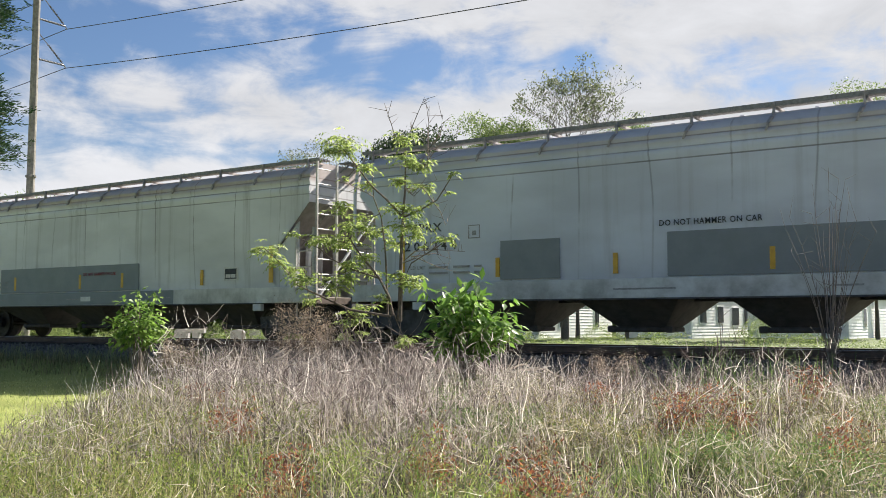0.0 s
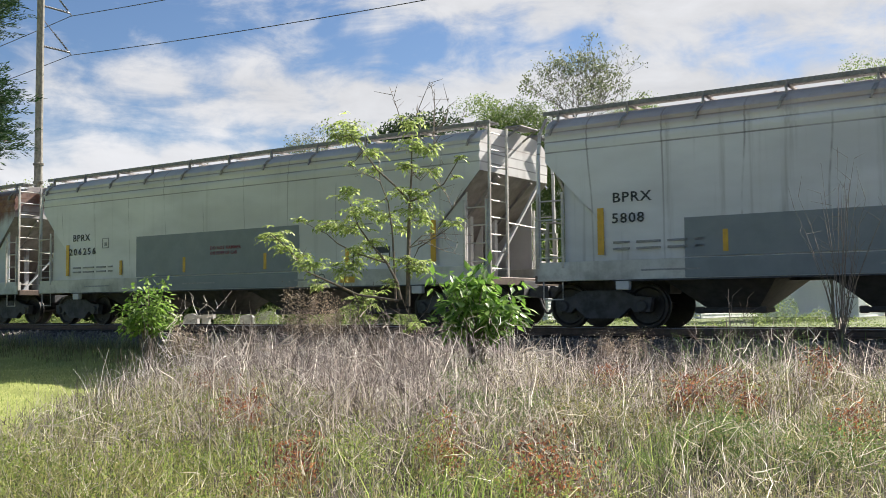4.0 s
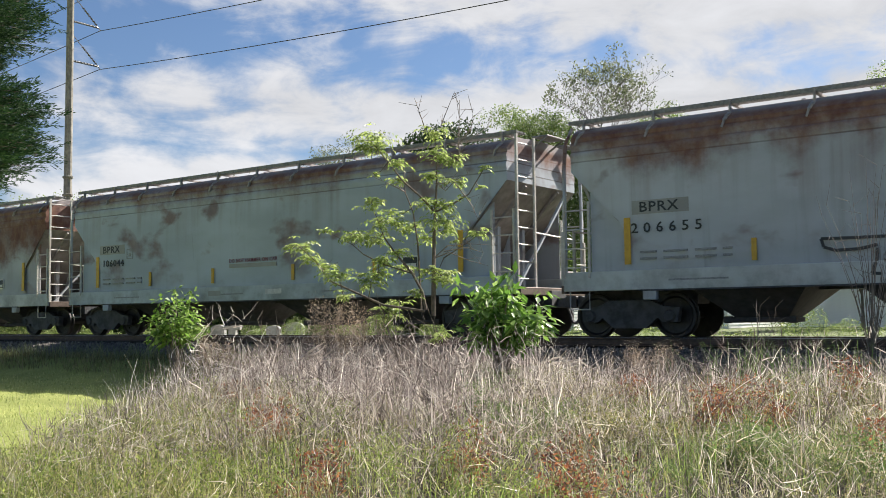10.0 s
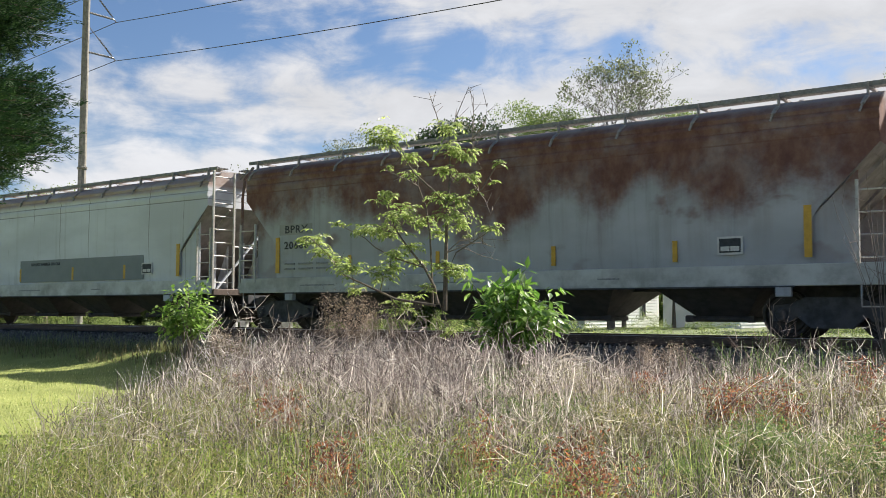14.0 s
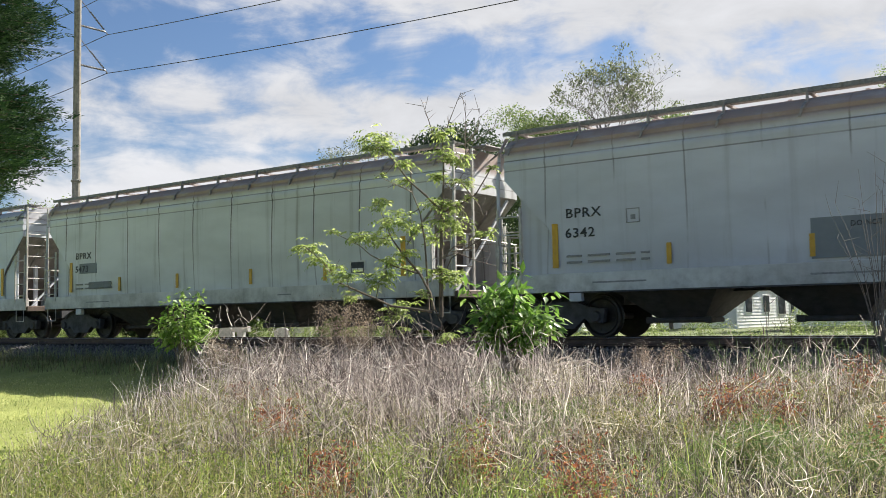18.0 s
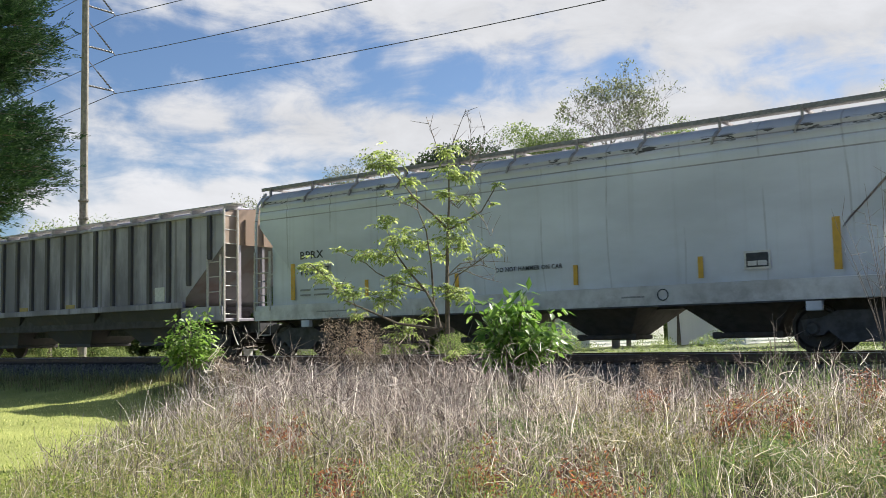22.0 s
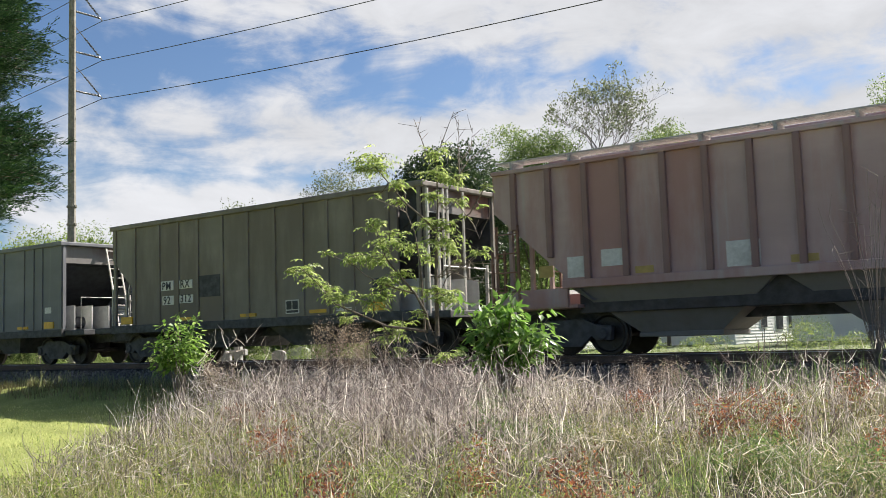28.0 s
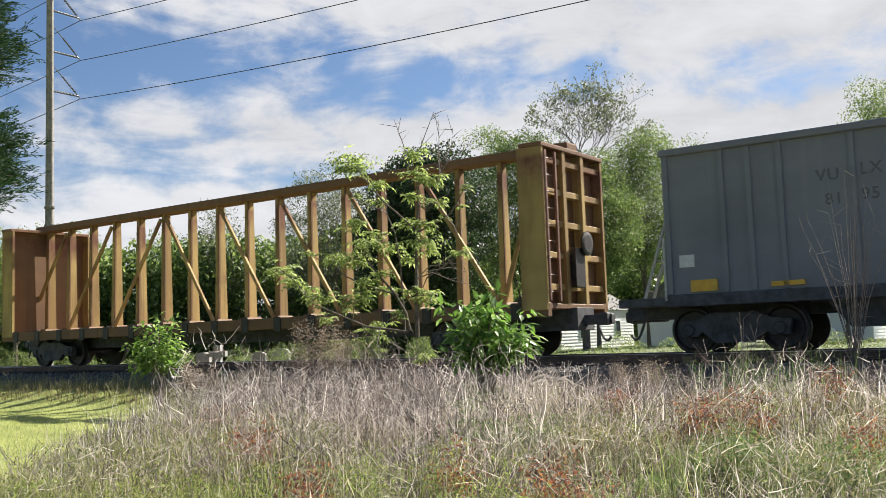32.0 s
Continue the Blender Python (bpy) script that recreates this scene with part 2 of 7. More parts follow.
    if rust > 0:
        low_edge, reach, spots = (rust_shape or (3.9, 0.8, 0.5))
        cols = s.noise(s.vec((0.42, 0.42, 0.06), offset=off), 1.0, 3, 0.55)
        drips = s.noise(s.vec((2.2, 2.2, 0.10), offset=off), 1.0, 4, 0.6)
        grain = s.noise(s.vec((0.9, 0.9, 0.9), offset=off), 1.3, 8, 0.66)
        edge = s.calc("ADD", s.calc("SUBTRACT", s.axis("Z"), low_edge), s.calc("MULTIPLY", s.calc("SUBTRACT", cols, 0.5), reach * 4.0))
        edge = s.calc("ADD", edge, s.calc("MULTIPLY", s.calc("SUBTRACT", grain, 0.5), 1.1))
        edge = s.calc("ADD", edge, s.calc("MULTIPLY", s.calc("SUBTRACT", drips, 0.5), 0.7))
        sheet = s.calc("MULTIPLY", s.span(edge, -0.42, 0.48), s.span(s.axis("Z"), 4.44, 4.27, 0.3, 1.0))
        smear = s.noise(s.vec((0.75, 0.75, 1.15), offset=off), 1.0, 4, 0.5, 0.2)
        sheet = s.calc("MAXIMUM", sheet, s.calc("MULTIPLY", s.calc("MULTIPLY", s.span(smear, 0.555, 0.68), s.span(s.axis("Z"), 1.3, 2.3, 0.3, 1.0)), spots))
        wash = s.calc("MULTIPLY", s.span(drips, 0.45, 0.70), s.span(edge, -1.5, 0.0, 0.0, 0.35))
        sheet = s.calc("MAXIMUM", sheet, wash)
        tint = s.span(s.noise(s.vec((1, 1, 0.6), offset=off), 4.0, 6, 0.7), 0.3, 0.75)
        col = s.mix(s.calc("MULTIPLY", sheet, s.span(grain, 0.25, 0.6, 0.62, 0.96)), col, s.mix(tint, RUST, RUST_LIGHT))
        s.link(s.span(sheet, 0, 1, 0.7, 0.9), s.bsdf.inputs["Roughness"])
    s.color(col)
    s.bump(s.noise(s.vec((1, 1, 1)), 1.1, 3), 0.25, 0.05)
    return s.mat


def plain(name, base, rough=0.6, metal=0.0, vary=0.25, scale=6.0, bump=0.2, dirt=None):
    s = Surface(name, rough, metal)
    n1 = s.noise(s.vec(), scale, 6, 0.65)
    n2 = s.noise(s.vec(), scale * 0.13, 4, 0.6)
    col = s.mix(s.span(n1, 0.3, 0.7), tuple(c * (1 - vary) for c in base), tuple(min(1, c * (1 + vary)) for c in base))
    col = s.mix(s.calc("MULTIPLY", s.span(n2, 0.45, 0.75), 0.45), col, dirt or tuple(c * 0.55 for c in base))
    s.color(col)
    s.bump(n1, bump, 0.01)
    return s.mat


def leaf_mat(name, stops, glow=0.45, rough=0.5):
    """Leaves that pass some of the light through; each differs a little."""
    s = Surface(name, rough)
    col = ramp_mix(s, s.island(), stops)
    s.color(col)
    tr = s.nt.nodes.new("ShaderNodeBsdfTranslucent")
    s.link(col, tr.inputs["Color"])
    mx = s.nt.nodes.new("ShaderNodeMixShader")
    mx.inputs[0].default_value = glow
    s.link(s.bsdf.outputs[0], mx.inputs[1])
    s.link(tr.outputs[0], mx.inputs[2])
    s.link(mx.outputs[0], s.nt.nodes["Material Output"].inputs[0])
    return s.mat


M_BLACK = plain("black underframe steel", (0.066, 0.068, 0.075), 0.8, 0.0, 0.4, 5.0, 0.3, (0.08, 0.07, 0.062))
M_WHEEL = plain("worn wheel steel", (0.026, 0.023, 0.022), 0.5, 0.3, 0.4, 8.0)
M_LADDER = plain("pale painted ladder steel", (0.50, 0.49, 0.46), 0.55, 0, 0.15, 14.0, 0.2, (0.20, 0.11, 0.07))
M_LADDER_DARK = plain("brown ladder steel", (0.20, 0.10, 0.07), 0.6, 0, 0.3, 14.0)
M_GRATE = plain("galvanised grating", (0.23, 0.225, 0.22), 0.6, 0.2, 0.25, 20.0)
M_GRATE_PALE = plain("pale galvanised grating", (0.42, 0.41, 0.39), 0.6, 0.1, 0.2, 20.0)
M_YELLOW = plain("yellow reflective strip", (0.62, 0.36, 0.03), 0.45, 0, 0.12, 8.0)
M_TEXT = plain("dark lettering paint", (0.035, 0.038, 0.042), 0.6, 0, 0.3, 12.0)
M_TEXT_FADED = plain("faded dark lettering paint", (0.10, 0.105, 0.115), 0.6, 0, 0.3, 12.0)
M_PRINT = plain("small grey print", (0.27, 0.275, 0.28), 0.6, 0, 0.3, 30.0)
M_TEXT_RED = plain("faded red lettering", (0.22, 0.035, 0.05), 0.6, 0, 0.3, 12.0)
M_WHITE = plain("white label paint", (0.62, 0.62, 0.60), 0.6, 0, 0.12, 12.0)
M_RAIL = plain("rail steel", (0.10, 0.065, 0.05), 0.6, 0.3, 0.3, 10.0)
M_RAIL_TOP = plain("polished rail head", (0.55, 0.54, 0.52), 0.28, 1.0, 0.1, 10.0)
M_TIE = plain("creosoted wood sleeper", (0.055, 0.045, 0.038), 0.85, 0, 0.35, 6.0, 0.5)
M_POLE = plain("weathered pole wood", (0.20, 0.19, 0.165), 0.85, 0, 0.3, 5.0, 0.5)
M_INSUL = plain("grey insulator", (0.10, 0.10, 0.11), 0.4, 0, 0.2, 10.0)
M_WIRE = plain("dull wire", (0.07, 0.07, 0.078), 0.5, 0.5, 0.2, 10.0)
M_BARK = plain("grey brown bark", (0.13, 0.105, 0.085), 0.9, 0, 0.35, 18.0, 0.6)
M_PALE_BARK = plain("pale grey bark", (0.15, 0.135, 0.12), 0.9, 0, 0.3, 18.0, 0.4)
M_TWIG = plain("dead grey twig", (0.20, 0.165, 0.14), 0.9, 0, 0.35, 20.0, 0.3)

# ---- building helpers ----


class Geo:
    """Collects vertices and faces for one mesh."""

    def __init__(self):
        self.v, self.f = [], []

    def add(self, verts, faces):
        n = len(self.v)
        self.v += [tuple(p) for p in verts]
        self.f += [tuple(n + i for i in f) for f in faces]
        return self

    def box(self, x0, x1, y0, y1, z0, z1, b=0.0):
        """A box; b bevels its long upright and level edges by an inset of the top and bottom."""
        if b <= 0:
            vs = [(x, y, z) for z in (z0, z1) for x, y in ((x0, y0), (x1, y0), (x1, y1), (x0, y1))]
            return self.add(vs, [(3, 2, 1, 0), (4, 5, 6, 7), (0, 1, 5, 4), (1, 2, 6, 5), (2, 3, 7, 6), (3, 0, 4, 7)])
        rings = []
        for z, k in ((z0, b), (z0 + b, 0), (z1 - b, 0), (z1, b)):
            rings += [(x0 + k, y0 + k, z), (x1 - k, y0 + k, z), (x1 - k, y1 - k, z), (x0 + k, y1 - k, z)]
        fs = [(3, 2, 1, 0), (12, 13, 14, 15)]
        for r in range(3):
            for i in range(4):
                fs.append((r * 4 + i, r * 4 + (i + 1) % 4, r * 4 + 4 + (i + 1) % 4, r * 4 + 4 + i))
        return self.add(rings, fs)

    def tube(self, path, r, n=6, taper=None, cap=True):
        """A round bar along points; taper gives the radius at its end."""
        path = [Vector(p) for p in path]
        vs = []
        for i, p in enumerate(path):
            a = path[max(0, i - 1)]
            b = path[min(len(path) - 1, i + 1)]
            t = (b - a).normalized() if (b - a).length > 1e-9 else Vector((0, 0, 1))
            u = t.cross(Vector((0, 0, 1)) if abs(t.z) < 0.9 else Vector((1, 0, 0))).normalized()
            w = t.cross(u)
            rr = r if taper is None else r + (taper - r) * i / max(1, len(path) - 1)
            for k in range(n):
                c, s_ = math.cos(2 * math.pi * k / n), math.sin(2 * math.pi * k / n)
                vs.append(p + u * (rr * c) + w * (rr * s_))
        fs = []
        for i in range(len(path) - 1):
            for k in range(n):
                fs.append((i * n + k, i * n + (k + 1) % n, (i + 1) * n + (k + 1) % n, (i + 1) * n + k))
        if cap:
            fs.append(tuple(reversed(range(n))))
            fs.append(tuple(range((len(path) - 1) * n, len(path) * n)))
        return self.add(vs, fs)

    def beam(self, a, b, w, h, up=(0, 0, 1)):
        """A straight rectangular bar from a to b, w wide and h high."""
        a, b, up = Vector(a), Vector(b), Vector(up)
        t = (b - a).normalized()
        if abs(t.dot(up)) > 0.98:
            up = Vector((1, 0, 0))
        u = t.cross(up).normalized() * (w / 2)
        q = u.cross(t).normalized() * (h / 2)
        vs = [p + i * u + j * q for p in (a, b) for i, j in ((-1, -1), (1, -1), (1, 1), (-1, 1))]
        return self.add(vs, [(0, 1, 2, 3), (7, 6, 5, 4), (0, 4, 5, 1), (1, 5, 6, 2), (2, 6, 7, 3), (3, 7, 4, 0)])

    def lathe(self, profile, centre=(0, 0, 0), axis="y", n=24):
        """A turned shape: profile of (along, radius)."""
        vs = []
        for a, r in profile:
            for k in range(n):
                c, s_ = r * math.cos(2 * math.pi * k / n), r * math.sin(2 * math.pi * k / n)
                p = {"y": (c, a, s_), "x": (a, c, s_), "z": (c, s_, a)}[axis]
                vs.append((p[0] + centre[0], p[1] + centre[1], p[2] + centre[2]))
        fs = []
        for i in range(len(profile) - 1):
            for k in range(n):
                fs.append((i * n + k, (i + 1) * n + k, (i + 1) * n + (k + 1) % n, i * n + (k + 1) % n))
        fs.append(tuple(range(n)))
        fs.append(tuple(reversed(range((len(profile) - 1) * n, len(profile) * n))))
        return self.add(vs, fs)

    def plate(self, outline, thick, at=0.0, axis="y"):
        """A flat plate: outline of (a, b) in the two other axes, thickness from at to at + thick."""
        n = len(outline)
        vs = []
        for w in (at, at + thick):
            for a, b in outline:
                vs.append({"y": (a, w, b), "x": (w, a, b), "z": (a, b, w)}[axis])
        fs = [tuple(range(n)), tuple(reversed(range(n, 2 * n)))]
        fs += [(i, n + i, n + (i + 1) % n, (i + 1) % n) for i in range(n)]
        return self.add(vs, fs)

    def mesh(self, name, material=None, smooth=False):
        me = bpy.data.meshes.new(name)
        me.from_pydata(self.v, [], self.f)
        if material:
            me.materials.append(material)
        bm = bmesh.new()
        bm.from_mesh(me)
        bmesh.ops.recalc_face_normals(bm, faces=bm.faces)
        bm.to_mesh(me)
        bm.free()
        if smooth:
            me.shade_smooth()
        return me


def thing(name, where, label, category, group="", kind=""):
    ob = new(name)
    ob.empty_display_size = 0.2
    ob.matrix_basis = where
    return tagged(ob, label, category, group, kind)


def part(name, shape, material, parent, label="", place=None, smooth=False):
    """One mesh object under a thing or a part; shape is a Geo or a ready mesh, which alike parts share."""
    if isinstance(shape, Geo):
        shape = shape.mesh(name, material, smooth)
    elif not shape.materials:
        shape.materials.append(material)
    ob = new(name, shape)
    if shape.materials[0] is not material:
        ob.material_slots[0].link = "OBJECT"
        ob.material_slots[0].material = material
    ob.parent = parent
    if place is not None:
        ob.matrix_basis = place
    if label:
        tagged(ob, label)
    return ob


def solid(name, shape, material, label, category="", kind="", group="", place=None, smooth=False):
    """A top-level thing made of one mesh."""
    ob = new(name, shape.mesh(name, material, smooth) if isinstance(shape, Geo) else shape)
    if place is not None:
        ob.matrix_basis = place
    return tagged(ob, label, category, group, kind)


def quick_mesh(name, verts, faces, material):
    """A large mesh from arrays; faces all of one size."""
    me = bpy.data.meshes.new(name)
    verts, faces = np.asarray(verts, np.float32), np.asarray(faces, np.int32)
    k = faces.shape[1]
    me.vertices.add(len(verts))
    me.vertices.foreach_set("co", verts.ravel())
    me.loops.add(faces.size)
    me.loops.foreach_set("vertex_index", faces.ravel())
    me.polygons.add(len(faces))
    me.polygons.foreach_set("loop_start", np.arange(0, faces.size, k, dtype=np.int32))
    me.polygons.foreach_set("loop_total", np.full(len(faces), k, np.int32))
    me.update(calc_edges=True)
    me.validate()
    me.materials.append(material)
    return me


FONTS = {}


def loose_pieces(me):
    """The separate pieces of a mesh, as meshes of their own."""
    bm = bmesh.new()
    bm.from_mesh(me)
    left, out = set(bm.faces), []
    while left:
        heap, piece = [left.pop()], []
        while heap:
            f = heap.pop()
            piece.append(f)
            for e in f.edges:
                for q in e.link_faces:
                    if q in left:
                        left.discard(q)
                        heap.append(q)
        vs = list({v for f in piece for v in f.verts})
        at = {v: i for i, v in enumerate(vs)}
        one = bpy.data.meshes.new("letter")
        one.from_pydata([tuple(v.co) for v in vs], [], [tuple(at[v] for v in f.verts) for f in piece])
        out.append(one)
    bm.free()
    return sorted(out, key=lambda m: min(v.co.x for v in m.vertices))


def letters(text, size, parent, material, x, y, z, wide=1.0, track=1.10):
    """Painted letters on the side of a car, each a part; left end at x, baseline at z."""
    key = (text, size, wide, track, material.name)
    if key not in FONTS:
        cu = bpy.data.curves.new("text", "FONT")
        cu.body, cu.size, cu.extrude, cu.resolution_u, cu.space_character, cu.offset = text, size, 0.003, 2, track, size * 0.012
        ob = new("text", cu)
        me = bpy.data.meshes.new_from_object(ob.evaluated_get(bpy.context.evaluated_depsgraph_get()))
        bpy.data.objects.remove(ob)
        me.transform(Matrix.Diagonal((wide, 1, 1, 1)))
        FONTS[key] = loose_pieces(me)
    for piece in FONTS[key]:
        part("letter", piece, material, parent, "", pose(x, y, z, 90, 0, 0))


def smooth01(a, b, x):
    t = np.clip((np.asarray(x, float) - a) / (b - a), 0, 1)
    return t * t * (3 - 2 * t)

# ---- ground ----


def ground_height(x, y):
    """The lawn, the bank of weeds before the track, and the ground rising to the ballast."""
    x, y = np.asarray(x, float), np.asarray(y, float)
    p = NX * x + NY * (y - TRACK_Y)
    z = -1.0 + 0.62 * smooth01(-4.6, -2.2, x) * smooth01(1.0, 10.0, y) * (1 - smooth01(13.0, 18.0, y))
    z = z - 0.26 * smooth01(0.6, 2.4, x) * smooth01(8.5, 11.5, y) * (1 - smooth01(15.0, 18.0, y))
    bank = smooth01(6.0, 2.6, p)
    z = z * (1 - bank) + np.maximum(z, -0.55) * bank
    far = smooth01(-2.0, -5.0, p)
    z = z * (1 - far) - 0.45 * far
    under = smooth01(3.4, 2.4, p) * smooth01(-3.4, -2.4, p)
    z = z * (1 - under) - 0.75 * under
    bumps = 0.05 * np.sin(1.7 * x + 0.6 * y) * np.cos(1.3 * y - 0.5 * x) + 0.03 * np.sin(4.1 * x) * np.cos(3.7 * y)
    return z + bumps * smooth01(400, 60, np.hypot(x, y))


def weed_cover(x, y):
    """1 where the rough weeds grow, 0 on the mown lawn."""
    x, y = np.asarray(x, float), np.asarray(y, float)
    edge = x + 3.75 + 0.35 * np.sin(1.3 * y) + 0.22 * np.sin(3.1 * y + 1.0)
    return smooth01(-0.4, 0.5, edge) * (NX * x + NY * (y - TRACK_Y) > 3.0)


def spread(lo, hi, a, b, fine_step, n):
    """Grid lines: even from a to b, then widening out to lo and hi."""
    inner = np.arange(a, b, fine_step)
    k = np.linspace(0, 1, n)[1:] ** 3
    return np.concatenate([(a - k * (a - lo))[::-1], inner, b + k * (hi - b)])


def make_ground():
    xs, ys = spread(-1800, 1800, -16, 18, 0.35, 26), spread(-600, 2600, -4, 44, 0.35, 26)
    gx, gy = np.meshgrid(xs, ys)
    verts = np.stack([gx, gy, ground_height(gx, gy)], -1).reshape(-1, 3)
    i, j = np.meshgrid(np.arange(len(xs) - 1), np.arange(len(ys) - 1))
    a = (j * len(xs) + i).ravel()
    faces = np.stack([a, a + 1, a + 1 + len(xs), a + len(xs)], -1)
    s = Surface("mown lawn and weedy soil", 0.9)
    v = s.vec()
    blade = s.noise(v, 26.0, 6, 0.75)
    patch = s.noise(v, 0.55, 5, 0.6, 0.3)
    lawn = ramp_mix(s, s.calc("ADD", s.calc("MULTIPLY", blade, 0.6), s.calc("MULTIPLY", patch, 0.5)),
                    [(0.3, (0.09, 0.105, 0.02)), (0.55, (0.21, 0.245, 0.05)), (0.8, (0.37, 0.385, 0.12))])
    soil = s.mix(s.span(s.noise(v, 9.0, 7, 0.7), 0.35, 0.65), (0.028, 0.022, 0.015), (0.075, 0.06, 0.04))
    cut = s.calc("ADD", s.axis("X"), s.calc("MULTIPLY", s.noise(v, 0.6, 4), 1.6))
    wild = s.span(cut, -3.6, -2.2)
    across = s.calc("ADD", s.calc("MULTIPLY", s.axis("X"), NX), s.calc("MULTIPLY", s.calc("SUBTRACT", s.axis("Y"), TRACK_Y), NY))
    lawn = s.mix(s.span(across, -1.0, -3.5), lawn, ramp_mix(s, blade, [(0.35, (0.045, 0.07, 0.02)), (0.65, (0.13, 0.17, 0.045))]))
    # unseen pale ground outside the view, added to bounce light onto the cars
    dry = ramp_mix(s, s.calc("ADD", s.calc("MULTIPLY", blade, 0.6), s.calc("MULTIPLY", patch, 0.5)), [(0.3, (0.16, 0.14, 0.08)), (0.55, (0.34, 0.31, 0.20)), (0.8, (0.52, 0.47, 0.33))])
    soil = s.mix(s.calc("MAXIMUM", s.span(s.axis("X"), 7.6, 9.4), s.span(s.axis("Y"), 4.6, 3.2)), soil, dry)
    s.color(s.mix(s.calc("MULTIPLY", wild, s.span(s.axis("Y"), 26, 15)), lawn, soil))
    s.bump(blade, 0.7, 0.05)
    ob = new("ground", quick_mesh("ground", verts, faces, s.mat))
    ob.data.shade_smooth()
    tagged(ob, "yellow-green mown lawn running into weedy brown soil", "ground", kind="structure")


make_ground()


def make_track():
    long = 260.0
    bed = Geo()
    outline = [(-2.7, -0.95), (2.7, -0.95), (1.95, -0.30), (1.4, -0.22), (-1.4, -0.22), (-1.95, -0.30)]
    n = len(outline)
    vs = [(x, y, z) for x in (-long, 120.0) for y, z in outline]
    bed.add(vs, [tuple(range(n)), tuple(range(2 * n - 1, n - 1, -1))] + [(i, i + n, (i + 1) % n + n, (i + 1) % n) for i in range(n)])
    s = Surface("dirty grey ballast", 0.95)
    st = s.noise(s.vec(), 18.0, 5, 0.8)
    s.color(s.mix(s.span(st, 0.35, 0.65), (0.05, 0.045, 0.04), (0.23, 0.21, 0.19)))
    s.bump(st, 1.0, 0.06)
    base = pose(*on_track(0), 0, 0, HEADING)
    tagged(solid("ballast_bed", bed, s.mat, "", place=base), "low bank of dirty grey stone ballast under the rails", "ballast", kind="structure")
    # loose stones on the shoulder that faces the lawn
    rng = np.random.default_rng(5)
    k = 7000
    along, across = rng.uniform(-42, 22, k), rng.uniform(1.2, 2.6, k)
    top = np.where(across < 1.4, -0.22, np.where(across < 1.95, -0.22 - 0.08 * (across - 1.4) / 0.55, -0.30 - 0.65 * (across - 1.95) / 0.75))
    size = rng.uniform(0.02, 0.05, k)
    octa = np.array([(1, 0, 0), (-1, 0, 0), (0, 1, 0), (0, -1, 0), (0, 0, 1), (0, 0, -1)], float)
    jit = octa[None] * rng.uniform(0.6, 1.3, (k, 6, 1)) * size[:, None, None] + rng.normal(0, 0.006, (k, 6, 3))
    verts = (jit + np.stack([along, -across, top + 0.008], -1)[:, None]).reshape(-1, 3)
    tri = np.array([(0, 2, 4), (2, 1, 4), (1, 3, 4), (3, 0, 4), (2, 0, 5), (1, 2, 5), (3, 1, 5), (0, 3, 5)])
    faces = (tri[None] + 6 * np.arange(k)[:, None, None]).reshape(-1, 3)
    s2 = Surface("ballast stones", 0.9)
    s2.color(ramp_mix(s2, s2.island(), [(0.0, (0.06, 0.055, 0.05)), (0.6, (0.17, 0.155, 0.14)), (1.0, (0.30, 0.28, 0.26))]))
    tagged(solid("ballast_stones", quick_mesh("ballast_stones", verts, faces, s2.mat), None, "", place=base),
           "loose angular grey ballast stones on the shoulder", "stones", kind="stuff")
    track = thing("railway_track", base, "single railway track with rusty rails on dark wooden sleepers", "track", kind="structure")
    prof = [(-0.075, -0.17), (0.075, -0.17), (0.075, -0.155), (0.012, -0.135), (0.012, -0.045), (0.036, -0.035), (0.036, -0.004),
            (-0.036, -0.004), (-0.036, -0.035), (-0.012, -0.045), (-0.012, -0.135), (-0.075, -0.155)]
    head = [(-0.030, -0.006), (0.030, -0.006), (0.028, 0.0), (-0.028, 0.0)]
    for y in (-0.7535, 0.7535):
        r = part("rail", Geo().plate([(a + y, b) for a, b in prof], 380.0, -long, "x"), M_RAIL, track)
        part("rail_head", Geo().plate([(a + y, b) for a, b in head], 380.0, -long, "x"), M_RAIL_TOP, r, "bright worn running surface of the rail")
    tie = Geo().box(-0.115, 0.115, -1.3, 1.3, -0.34, -0.172, 0.012).mesh("sleeper", M_TIE)
    for i in range(120):
        part("sleeper", tie, M_TIE, track, "", pose(-48 + i * 0.53, random.uniform(-0.03, 0.03), 0, 0, 0, random.uniform(-0.8, 0.8)))


make_track()

# ---- freight cars ----
CARS, WHEELS = [], []
SHARED = {}


def shared(key, build):
    """The mesh under that key, built once."""
    if key not in SHARED:
        SHARED[key] = build()
    return SHARED[key]


def freight_car(name, lead, length, label, group):
    """A car whose leading end stands lead metres along the train; its own x runs forwards, its far side is +y."""
    mid = lead - length / 2
    car = thing(name, pose(*on_track(mid), 0, 0, HEADING), label, "freight car", group)
    CARS.append((car, mid))
    return car


def wheel_mesh():
    g = Geo()
    for y in (-1, 1):
        g.lathe([(y * 0.68, 0.20), (y * 0.69, 0.485), (y * 0.715, 0.487), (y * 0.722, 0.457), (y * 0.815, 0.452), (y * 0.82, 0.40), (y * 0.78, 0.36), (y * 0.77, 0.16), (y * 0.86, 0.13), (y * 0.86, 0.05)], n=28)
    g.lathe([(-1.0, 0.07), (1.0, 0.07)], n=12)
    for k in range(4):
        a = k * math.pi / 2
        g.box(math.cos(a) * 0.27 - 0.035, math.cos(a) * 0.27 + 0.035, -0.79, -0.765, math.sin(a) * 0.27 - 0.035, math.sin(a) * 0.27 + 0.035)
    return g.mesh("wheelset", M_WHEEL)


